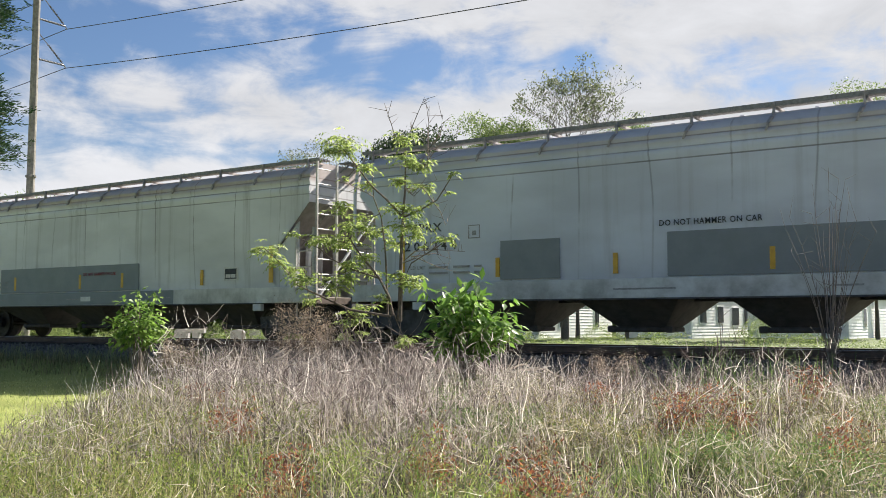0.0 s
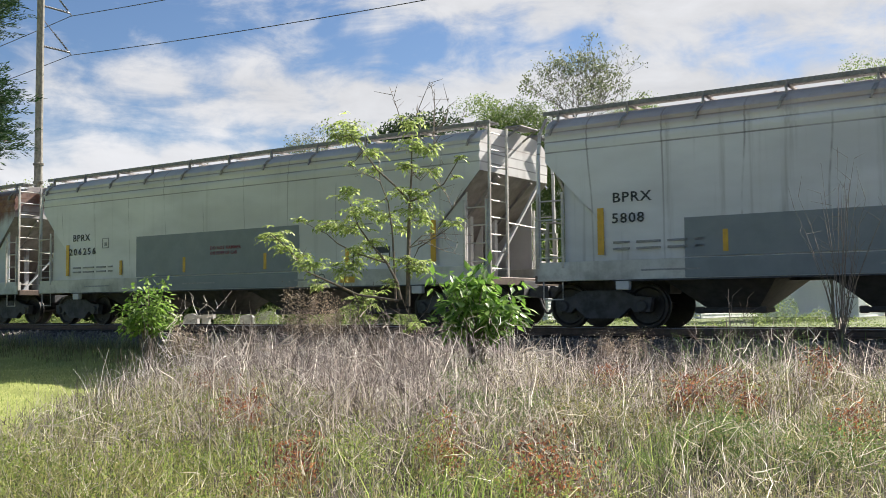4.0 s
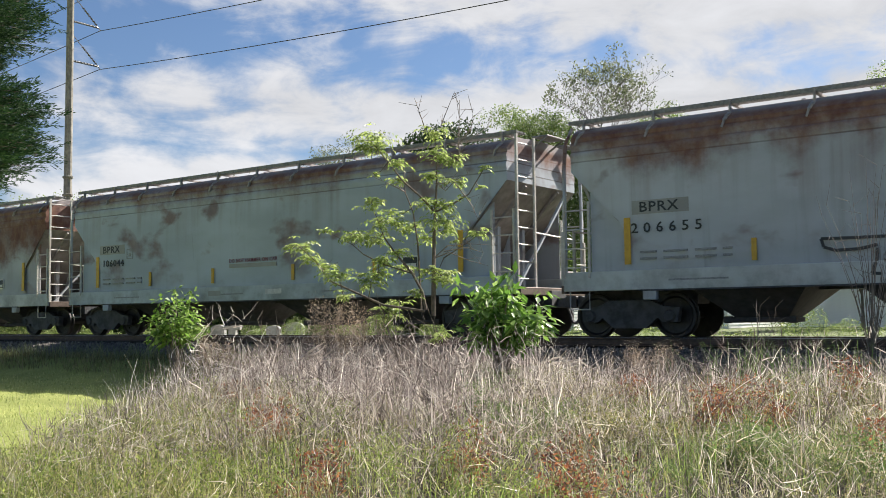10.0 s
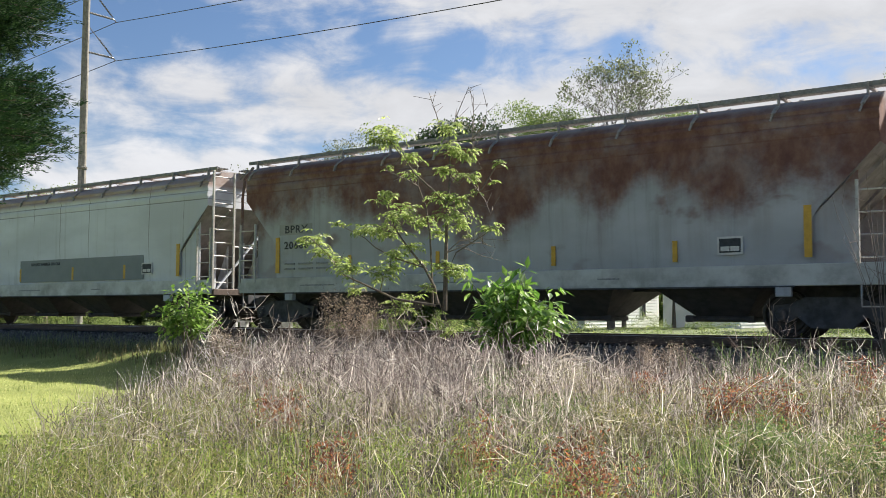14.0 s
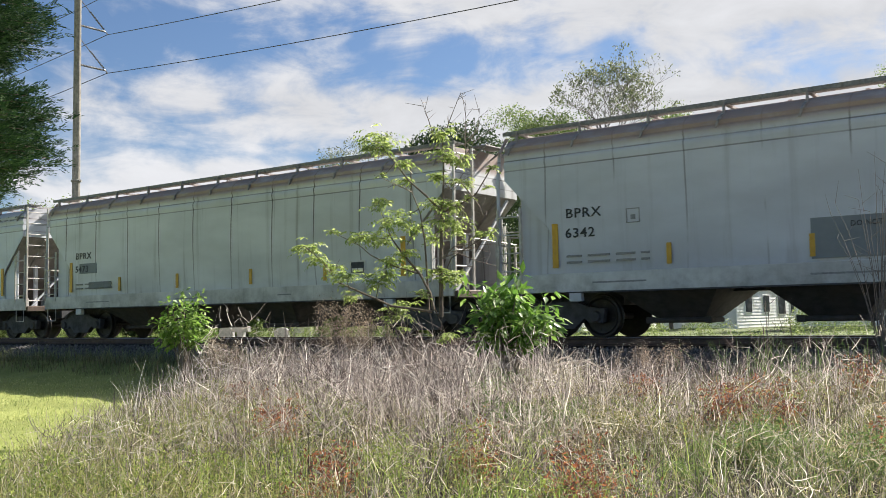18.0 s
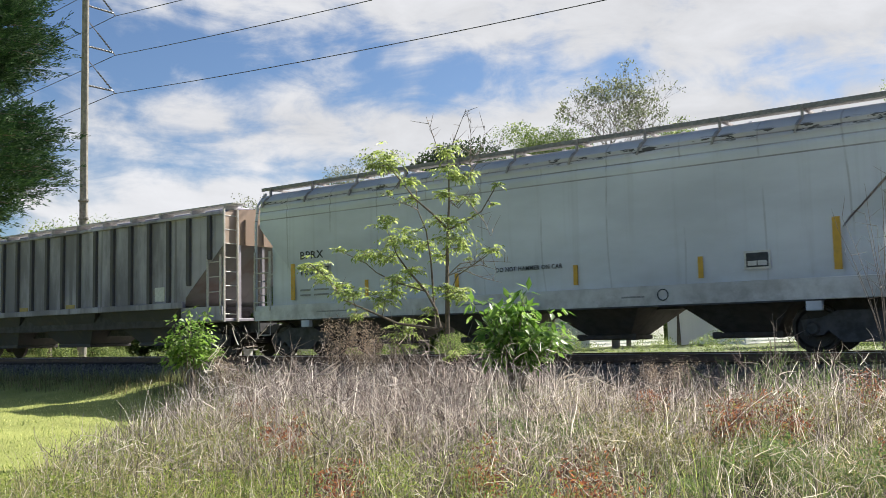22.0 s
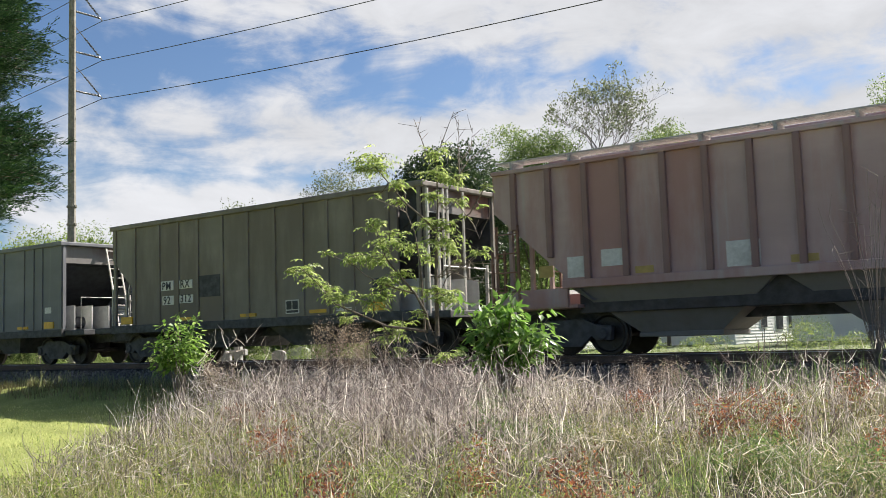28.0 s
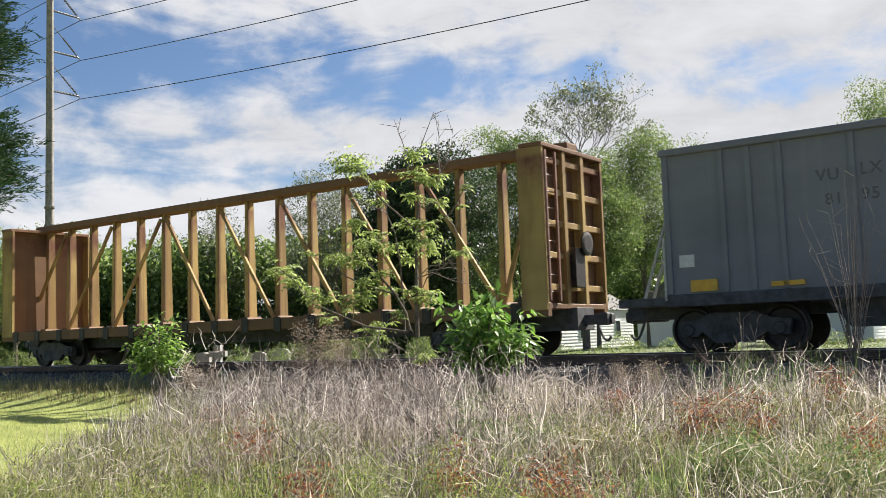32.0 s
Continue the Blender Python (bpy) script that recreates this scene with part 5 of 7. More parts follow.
part("data_plate", Geo().box(3.9, 4.25, -1.545, -1.525, 1.7, 1.9), M_WHITE, car_, "small white data panel")


def centre_beam(lead, length):
    """Long bulkhead flat car with a truss of posts and diagonals along its middle."""
    car = freight_car("centre_beam_flat_car", lead, length, "tan yellow centre-beam flat car with rusty bulkheads", "")
    e, top = length / 2 - 0.05, 4.57
    part("deck", Geo().box(-e, e, -1.30, 1.30, 1.02, 1.14, 0.015), P_TAN_RUST, car)
    for sy in (-1, 1):
        part("side_rail", Geo().box(-e, e, *sorted((sy * 1.30, sy * 1.45)), 0.86, 1.16, 0.012), P_TAN_RUST, car)
        for k in range(17):
            part("deck_bracket", Geo().box(-9.6 + 1.2 * k - 0.12, -9.6 + 1.2 * k + 0.12, *sorted((sy * 1.44, sy * 1.475)), 0.80, 1.18, 0.008), M_WHEEL, car)
    crown = 4.80
    part("top_chord", Geo().box(-e, e, -0.24, 0.24, crown - 0.20, crown + 0.02, 0.03), P_TAN_RUST, car)
    spots = [8.5 - 1.226 * k for k in range(16)]
    for x in spots:
        g = Geo().add([(x - 0.07, -0.18, 1.14), (x + 0.07, -0.18, 1.14), (x + 0.07, 0.18, 1.14), (x - 0.07, 0.18, 1.14), (x - 0.055, -0.12, crown - 0.2), (x + 0.055, -0.12, crown - 0.2), (x + 0.055, 0.12, crown - 0.2), (x - 0.055, 0.12, crown - 0.2)],
                      [(3, 2, 1, 0), (4, 5, 6, 7), (0, 1, 5, 4), (1, 2, 6, 5), (2, 3, 7, 6), (3, 0, 4, 7)])
        post = part("post", g, P_TAN, car)
        # added dark strip that stands for the shaded side of the post
        part("shade_strip", Geo().beam((x + 0.083, -0.15, 1.14), (x + 0.068, -0.09, crown - 0.2), 0.05, 0.03), P_TAN_RUST, post, "dark strip coloured as the post's shaded side")
        part("post_foot", Geo().add([(x - 0.22, -0.34, 1.14), (x + 0.22, -0.34, 1.14), (x + 0.22, 0.34, 1.14), (x - 0.22, 0.34, 1.14), (x - 0.13, -0.27, 1.26), (x + 0.13, -0.27, 1.26), (x + 0.13, 0.27, 1.26), (x - 0.13, 0.27, 1.26)],
                                    [(3, 2, 1, 0), (4, 5, 6, 7), (0, 1, 5, 4), (1, 2, 6, 5), (2, 3, 7, 6), (3, 0, 4, 7)]), P_TAN_RUST, car)
    for k in range(0, 15, 2):
        x = spots[k]
        a_, b_ = (x, x - 2.2) if x > -3.5 else (x - 2.2, x)
        part("diagonal", Geo().beam((a_, -0.30, 1.2), (b_, -0.20, crown - 0.35), 0.07, 0.10), P_TAN, car)
    part("diagonal", Geo().beam((8.6, -0.30, 1.2), (9.35, -0.25, 3.6), 0.07, 0.10), P_TAN, car)
    for sx in (-1, 1):
        span_x = lambda a, b: sorted((sx * (e - a), sx * (e - b)))
        part("bulkhead", Geo().box(*span_x(0.30, 0.24), -1.45, 1.45, 1.1, top), P_TAN_RUST, car, "tan end bulkhead sheet with rust stains")
        for y in (-0.45, 0.45):
            part("bulkhead_post", Geo().box(*span_x(0.25, 0.0), y - 0.07, y + 0.07, 1.1, top, 0.01), P_TAN, car)
        for z in (1.5, 2.2, 2.9, 3.6, 4.3):
            part("bulkhead_beam", Geo().box(*span_x(0.25, 0.05), -1.40, 1.40, z - 0.07, z + 0.07, 0.01), P_TAN, car)
        part("bulkhead_cap", Geo().box(*span_x(0.55, -0.02), -1.49, 1.49, top - 0.02, top + 0.08, 0.015), P_TAN_RUST, car)
        for sy in (-1, 1):
            part("bulkhead_side", Geo().box(*span_x(0.62, 0.0), *sorted((sy * 1.40, sy * 1.48)), 1.0, top - 0.02, 0.012), P_TAN, car)
        ladder(car, sx * (e + 0.04), -sx * 1.40, 1.2, top - 0.1, sx * 0.45, "y", 9, M_LADDER_DARK)
        g = Geo().lathe([(0, 0.04), (0.06, 0.28), (0.1, 0.28), (0.12, 0.2)], (sx * (e + 0.08), 0.2, 2.5), "x", 14)
        part("brake_wheel", g, M_WHEEL, car)
        part("brake_housing", Geo().box(*sorted((sx * (e - 0.02), sx * (e + 0.12))), -0.3, 0.15, 1.5, 2.4, 0.02), M_WHEEL, car)
    part("centre_sill", Geo().box(-length / 2 - 0.1, length / 2 + 0.1, -0.4, 0.4, 0.55, 1.05, 0.01), M_BLACK, car)
    bogies(car, (-length / 2 + 2.3, length / 2 - 2.3))
    couplers(car, length / 2 + 0.6)
    return car


centre_beam(-209.44, 20.9)

# ---- plants ----


def rand_dirs(rng, n):
    v = rng.normal(size=(n, 3))
    return v / np.linalg.norm(v, axis=1, keepdims=True)


def leaf_cards(rng, centres, size, stretch=1.6, droop=0.0):
    """Small bent leaves (two quads each) at the given places: verts and faces."""
    n = len(centres)
    a = rand_dirs(rng, n)
    a[:, 2] -= droop
    a /= np.linalg.norm(a, axis=1, keepdims=True)
    b = np.cross(a, rand_dirs(rng, n))
    b /= np.linalg.norm(b, axis=1, keepdims=True) + 1e-9
    c = np.cross(a, b)
    s = (size * rng.uniform(0.6, 1.35, n))[:, None]
    p0, p3 = centres, centres + a * s * stretch
    mid = centres + a * s * stretch * 0.5 + c * s * 0.12
    p1, p2 = mid + b * s * 0.5, mid - b * s * 0.5
    verts = np.stack([p0, p1, p3, p2], 1).reshape(-1, 3)
    k = 4 * np.arange(n)[:, None]
    faces = np.concatenate([k + np.array([[0, 1, 2]]), k + np.array([[0, 2, 3]])], 1).reshape(-1, 3)
    return verts, faces


def grow(rng, start, way, length, radius, depth, spread_, tips, geo, bend=0.25, up=0.1, kids=3):
    """A limb and its side limbs; the tips are collected with their radius."""
    way = Vector(way).normalized()
    pts = [Vector(start)]
    seg = 5
    for i in range(seg):
        way = (way + Vector(rng.normal(0, bend, 3)) * 0.5 + Vector((0, 0, up))).normalized()
        pts.append(pts[-1] + way * (length / seg))
    geo.tube(pts, radius, 6 if radius > 0.03 else 4, radius * 0.55, cap=False)
    if depth == 0:
        tips += [pts[-1], pts[-2], pts[-3]]
        return
    tips.append(pts[-1])
    for k in range(kids):
        i = int(rng.integers(2, seg + 1))
        side = Vector(rand_dirs(rng, 1)[0])
        side = (side - way * side.dot(way)).normalized()
        grow(rng, pts[i], way * 0.75 + side * spread_, length * rng.uniform(0.5, 0.78), radius * 0.55 * (1.1 - 0.1 * i), depth - 1, spread_, tips, geo, bend, up, kids)


def tree(name, place, height, width, seed, leaves, leaf_size, material, label, bare=0.3, clump=0.5, depth=4, trunk=0.16, category="tree", group="", bark=None, lean=0.0, low=0.3, full=0.0):
    rng = np.random.default_rng(seed)
    ob = thing(name, pose(*place), label, category, group)
    g = Geo()
    tips = []
    trunk_top = height * low
    g.tube([(0, 0, -0.4), (lean * 0.3, 0, trunk_top * 0.5), (lean * 0.6, 0, trunk_top)], trunk, 8, trunk * 0.75)
    n = 5
    for k in range(n):
        a = 2 * math.pi * (k + rng.uniform(-0.3, 0.3)) / n
        out = width / height * 0.9 if k else 0.05
        grow(rng, (lean * 0.6, 0, trunk_top * (0.75 + 0.25 * k / n)), (math.cos(a) * out, math.sin(a) * out, 0.8), height * 0.36, trunk * 0.6, depth - 1, 0.75, tips, g)
    pts = np.array([tuple(t) for t in tips])
    part_z = (height - clump * 0.8) / pts[:, 2].max()
    spread_x = (width / 2 - clump * 0.6) / np.percentile(np.abs(pts[:, :2]), 97)
    fit_ = lambda q: np.asarray(q, float) * (spread_x, spread_x, part_z)
    g.v = [tuple(fit_(q)) if q[2] > 0 else q for q in g.v]
    part("trunk", g, bark or M_BARK, ob)
    pts = fit_(pts)
    if full > 0:
        # uneven rounded sprays of leaves, from the outside of the crown inwards
        n = 260
        u = rand_dirs(rng, n) * (rng.uniform(0.2, 1.0, n) ** 0.4)[:, None]
        swell = 1 + 0.10 * np.sin(3 * u[:, :1] + seed) + 0.14 * np.cos(5 * u[:, 1:2] + 2 * seed)
        lumps = u * swell * (width * 0.44, width * 0.44, height * (1 - low) * 0.45) + (0, 0, height * (low + (1 - low) * 0.5))
        lumps[:, 2] = np.minimum(lumps[:, 2], height - 0.3)
        r = clump * rng.uniform(0.9, 2.0, n) * (1.15 - 0.35 * np.linalg.norm(u, axis=1))
        k = rng.choice(n, leaves, p=r ** 2 / (r ** 2).sum())
        c = lumps[k] + rand_dirs(rng, leaves) * (rng.uniform(0.3, 1.0, leaves) ** 0.5 * r[k])[:, None] * (1.15, 1.15, 0.75)
    else:
        c = pts[rng.integers(0, len(pts), leaves)] + rand_dirs(rng, leaves) * (clump * rng.uniform(0.2, 1.0, leaves) ** 0.6)[:, None] * 1.5
    v, f = leaf_cards(rng, c, leaf_size)
    part("crown", quick_mesh("crown", v, f, material), material, ob, "loose crown of small leaves with gaps")
    return ob


def bush_mass(name, centres, leaves, leaf_size, material, label, seed, category="bushes", kind="stuff"):
    """Thick scrub: leaves scattered in overlapping uneven lumps. centres of (x, y, z, rx, ry, rz)."""
    rng = np.random.default_rng(seed)
    centres = np.asarray(centres, float)
    vol = (centres[:, 3] * centres[:, 4] * centres[:, 5]) ** 0.67
    pick = rng.choice(len(centres), leaves, p=vol / vol.sum())
    u = rand_dirs(rng, leaves) * (rng.uniform(0.45, 1.0, leaves) ** 0.4)[:, None]
    lump = 1 + 0.22 * np.sin(5 * u[:, :1] + 3 * pick[:, None]) * np.cos(4 * u[:, 1:2] + pick[:, None])
    c = centres[pick, :3] + u * lump * centres[pick, 3:]
    v, f = leaf_cards(rng, c, leaf_size)
    return tagged(new(name, quick_mesh(name, v, f, material)), label, category, kind=kind)


L_SPRING = leaf_mat("fresh spring leaves", [(0.0, (0.15, 0.22, 0.05)), (0.5, (0.28, 0.37, 0.10)), (1.0, (0.46, 0.52, 0.20))], 0.6)
L_BROAD = leaf_mat("broad bright green leaves", [(0.0, (0.07, 0.16, 0.025)), (0.6, (0.17, 0.31, 0.05)), (1.0, (0.31, 0.45, 0.13))], 0.5, 0.4)
L_SHRUB = leaf_mat("bright green shrub leaves", [(0.0, (0.09, 0.18, 0.03)), (0.6, (0.19, 0.31, 0.06)), (1.0, (0.32, 0.44, 0.13))], 0.55, 0.5)
L_TREE = leaf_mat("mid green tree leaves", [(0.0, (0.07, 0.12, 0.03)), (0.6, (0.15, 0.22, 0.055)), (1.0, (0.29, 0.36, 0.12))], 0.5)
L_PALE = leaf_mat("pale young tree leaves", [(0.0, (0.08, 0.10, 0.055)), (0.6, (0.15, 0.175, 0.095)), (1.0, (0.26, 0.29, 0.17))], 0.45)
L_DARK = leaf_mat("dark evergreen leaves", [(0.0, (0.02, 0.04, 0.016)), (0.7, (0.04, 0.07, 0.025)), (1.0, (0.09, 0.13, 0.04))], 0.35)
L_CEDAR = leaf_mat("cedar foliage", [(0.0, (0.010, 0.032, 0.012)), (0.6, (0.024, 0.065, 0.021)), (1.0, (0.07, 0.13, 0.042))], 0.18, 0.85)
L_SCRUB = leaf_mat("scrub leaves in sun", [(0.0, (0.10, 0.16, 0.03)), (0.6, (0.18, 0.25, 0.05)), (1.0, (0.30, 0.36, 0.10))], 0.5)

L_LIME = leaf_mat("yellow-green weed leaves", [(0.0, (0.07, 0.11, 0.02)), (0.5, (0.20, 0.27, 0.05)), (1.0, (0.40, 0.46, 0.13))], 0.55)
L_VERGE = leaf_mat("verge scrub leaves", [(0.0, (0.05, 0.085, 0.02)), (0.5, (0.14, 0.20, 0.05)), (1.0, (0.36, 0.42, 0.15))], 0.5)

# tall thin-leaved tree and its neighbours beyond the track


def tall_tree():
    """A vase-shaped tree that forks again and again into fine twigs with few small leaves."""
    rng = np.random.default_rng(3)
    ob = thing("tall_tree", pose(8.9, 55, -0.5), "tall grey-green tree with thin young leaves", "tree")
    g, spots = Geo(), []

    def fork(start, way, length, radius, depth):
        pts = [start]
        for i in range(4):
            way = (way + Vector(rng.normal(0, 0.09, 3)) + Vector((0, 0, 0.02))).normalized()
            pts.append(pts[-1] + way * (length / 4))
        g.tube(pts, radius, 7 if depth > 4 else 4, radius * 0.72, cap=False)
        if depth == 0:
            spots.extend(pts[2:])
        if depth == 0:
            return
        n = 3 if rng.uniform() < 0.55 else 2
        turn_ = rng.uniform(0, 2 * math.pi)
        for k in range(n):
            a = turn_ + 2 * math.pi * k / n + rng.uniform(-0.4, 0.4)
            side = Vector((math.cos(a), math.sin(a), 0.0))
            fork(pts[-1] if k < 2 else pts[-2], (way + side * rng.uniform(0.36, 0.72)).normalized(), length * rng.uniform(0.70, 0.90), radius * 0.66, depth - 1)

    for side in ((0.0, 0.05), (-0.22, 0.1), (0.20, -0.1)):
        fork(Vector((0.1, 0, 8.0)), Vector((side[0], side[1], 1)).normalized(), 2.2, 0.075, 6)
    top = max(q[2] for q in g.v)
    wide = np.percentile([abs(q[0]) for q in g.v], 98)
    g.tube([(0, 0, -0.4), (0.05, 0, 4), (0.1, 0, 8.1)], 0.24, 9, 0.17)
    def place(q):
        if q[2] <= 8.0:
            return tuple(q)
        return (q[0] * 3.5 / wide, q[1] * 3.5 / wide, 8.0 + (q[2] - 8.0) * (16.4 - 8.0) / (top - 8.0))
    g.v = [place(q) for q in g.v]
    part("trunk", g, M_PALE_BARK, ob, "grey forking trunk and fine twigs")
    pts = np.array([place(q) for q in spots])
    n = 4000
    c = pts[rng.integers(0, len(pts), n)] + rng.normal(0, 0.09, (n, 3))
    v, f = leaf_cards(rng, c, 0.080, 2.0, -0.7)
    part("crown", quick_mesh("crown", v, f, L_PALE), L_PALE, ob, "thin scatter of small young leaves")


tall_tree()
for x, y, h, w, n, mat, sd, lab in (
        (5.4, 55, 13.7, 6.6, 19000, L_TREE, 4, "leafy green tree beyond the track"), (9.2, 52.5, 11.4, 6.4, 14000, L_TREE, 21, "leafy green tree beyond the track"), (12.7, 56, 14.1, 5.0, 12000, L_TREE, 5, "leafy green tree beyond the track"),
        (16.6, 60, 13.6, 6.5, 9000, L_TREE, 15, "leafy green tree beyond the track"), (19.8, 61, 12.6, 6.0, 8000, L_TREE, 16, "leafy green tree beyond the track"),
        (26.6, 54, 15.0, 6.5, 15000, L_TREE, 9, "green tree with an uneven top"), (22.6, 52, 10.7, 5.2, 16000, L_TREE, 22, "green tree with an uneven top"), (29.5, 60, 13.0, 7.5, 8000, L_TREE, 17, "green tree with an uneven top"),
        (-0.3, 46, 10.2, 6.6, 62000, L_DARK, 6, "dark dense evergreen tree"), (-5.4, 55, 11.3, 7.4, 15000, L_PALE, 7, "pale feathery young tree"),
        (-12.4, 58, 9.8, 4.6, 3800, L_PALE, 8, "pale feathery young tree"), (-20.0, 47, 7.2, 5.5, 9000, L_SCRUB, 18, "yellow-green tree catching the sun"),
        (-22.0, 58, 8.8, 5.5, 5000, L_TREE, 19, "leafy green tree beyond the track"), (-16.5, 60, 8.4, 4.5, 5000, L_TREE, 20, "leafy green tree beyond the track")):
    tree({L_TREE: "round_tree", L_DARK: "dark_tree", L_PALE: "pale_tree", L_SCRUB: "sunlit_tree"}[mat], (x, y, -0.5), h, w, sd, int(n * (3.0 if 0 < x < 14 or x == 26.6 else 1.7)), 0.070 if mat is not L_DARK else 0.078, mat, lab, clump=0.62 if mat is not L_PALE else 0.5, low=0.2, group="trees beyond the track", full=0.92 if mat is not L_PALE else 0.3)

rng0 = np.random.default_rng(12)
woods = []
for k in range(90):
    x, y = rng0.uniform(-4, 36), rng0.uniform(68, 80)
    h_ = rng0.uniform(5.0, 8.4)
    for q in (0.2, 0.5, 0.8):
        woods.append((x + rng0.normal(0, 0.9), y + rng0.normal(0, 0.9), h_ * q - 0.3, rng0.uniform(1.0, 2.0), rng0.uniform(1.0, 2.0), rng0.uniform(0.8, 1.5)))
for k in range(165):
    x = rng0.uniform(-36, 5)
    y, h_ = rng0.uniform(56, 64), np.clip(7.2 + 0.04 * (x + 27), 6.8, 8.1) * rng0.uniform(0.72, 1.05)
    for q in (0.12, 0.36, 0.6, 0.84):
        woods.append((x + rng0.normal(0, 0.8), y, h_ * q - 0.3, rng0.uniform(0.7, 1.5), 1.2, rng0.uniform(0.7, 1.2)))
bush_mass("far_woods", woods, 190000, 0.21, L_TREE, "mixed green woodland edge beyond the track", 13, "woods")
verge = []
for k in range(112):
    s_, p_ = -52 + k * 0.66 + rng0.uniform(-0.5, 0.5), rng0.uniform(-6.5, -4.2)
    c_ = on_track(s_, p_)
    h_ = 0.72 * rng0.uniform(0.2, 1.0) ** 1.4 + 0.20
    verge.append((c_.x, c_.y, -0.40 + h_ * 0.5, 0.30 + 0.35 * h_, 0.30 + 0.35 * h_, h_ * 0.75))
bush_mass("verge_scrub", verge, 150000, 0.024, L_VERGE, "low sunlit green scrub along the far side of the track", 14, "scrub")

# the leafy sapling in the weeds


def hanging_leaves(rng, heads, size, wide, tall, per, stretch=2.6):
    """Umbrella-like tufts: from each head the leaves spread outwards and hang down."""
    vs, fs = [], []
    for h, k in heads:
        n = int(per * k * k)
        a = rng.uniform(0, 2 * math.pi, n)
        out = rng.uniform(0.1, 1.0, n) ** 0.7
        way = np.stack([np.cos(a) * out, np.sin(a) * out, 0.35 - 1.1 * out + rng.normal(0, 0.2, n)], -1)
        c = np.array(h) + np.stack([np.cos(a) * out * wide * k, np.sin(a) * out * wide * k, (0.55 - out ** 2) * tall * k + rng.normal(0, tall * 0.22, n)], -1)
        way = way + rng.normal(0, 0.25, (n, 3))
        way /= np.linalg.norm(way, axis=1, keepdims=True)
        b = np.cross(way, np.array([0, 0, 1.0]) + rng.normal(0, 0.35, (n, 3)))
        b /= np.linalg.norm(b, axis=1, keepdims=True) + 1e-9
        s = (size * rng.uniform(0.6, 1.3, n))[:, None]
        up = np.cross(b, way)
        mid = c + way * s * stretch * 0.45 + up * s * 0.15
        quad = np.stack([c, mid + b * s * 0.5, c + way * s * stretch, mid - b * s * 0.5], 1).reshape(-1, 3)
        base = sum(len(q) for q in vs)
        kk = base + 4 * np.arange(n)[:, None]
        vs.append(quad)
        fs.append(np.concatenate([kk + np.array([[0, 1, 2]]), kk + np.array([[0, 2, 3]])], 1).reshape(-1, 3))
    return np.concatenate(vs), np.concatenate(fs)


def compound_leaves(rng, heads, leaflet, per, wide=0.36):
    """Tufts of feather leaves: stalks that spread from a head and droop, each with pairs of leaflets."""
    base, ways, sizes = [], [], []
    for (x, y, z), r in heads:
        n = max(4, int(per * (r / 0.18) ** 1.6))
        for _ in range(n):
            a = rng.uniform(0, 2 * math.pi)
            ln = r * rng.uniform(0.7, 1.25)
            p = np.array((x, y, z)) + rng.normal(0, 0.30 * r, 3) * (1, 1, 0.7)
            w = np.array((math.cos(a), math.sin(a), rng.uniform(-0.15, 0.75)))
            w /= np.linalg.norm(w)
            side = np.cross(w, (0, 0, 1))
            side /= np.linalg.norm(side) + 1e-9
            pairs = 4
            for k in range(pairs + 1):
                p = p + w * ln / (pairs + 1)
                w = w - np.array((0, 0, 0.20))
                w /= np.linalg.norm(w)
                for q in ((-1, 1) if k < pairs else (0,)):
                    base.append(p)
                    ways.append(side * q * 0.9 + w * (0.55 if q else 1.0) - np.array((0, 0, 0.30)) + rng.normal(0, 0.18, 3))
                    sizes.append(leaflet * rng.uniform(0.7, 1.25) * (0.75 + 0.25 * min(1, r / 0.15)))
    c, w, s = np.array(base), np.array(ways), np.array(sizes)[:, None]
    w /= np.linalg.norm(w, axis=1, keepdims=True)
    b = np.cross(w, np.array((0, 0, 1.0)) + rng.normal(0, 0.45, c.shape))
    b /= np.linalg.norm(b, axis=1, keepdims=True) + 1e-9
    up = np.cross(b, w)
    mid = c + w * s * 0.45 + up * s * 0.06
    verts = np.stack([c, mid + b * s * wide / 2, c + w * s - up * s * 0.05, mid - b * s * wide / 2], 1).reshape(-1, 3)
    k = 4 * np.arange(len(c))[:, None]
    return verts, np.concatenate([k + np.array([[0, 1, 2]]), k + np.array([[0, 2, 3]])], 1).reshape(-1, 3)


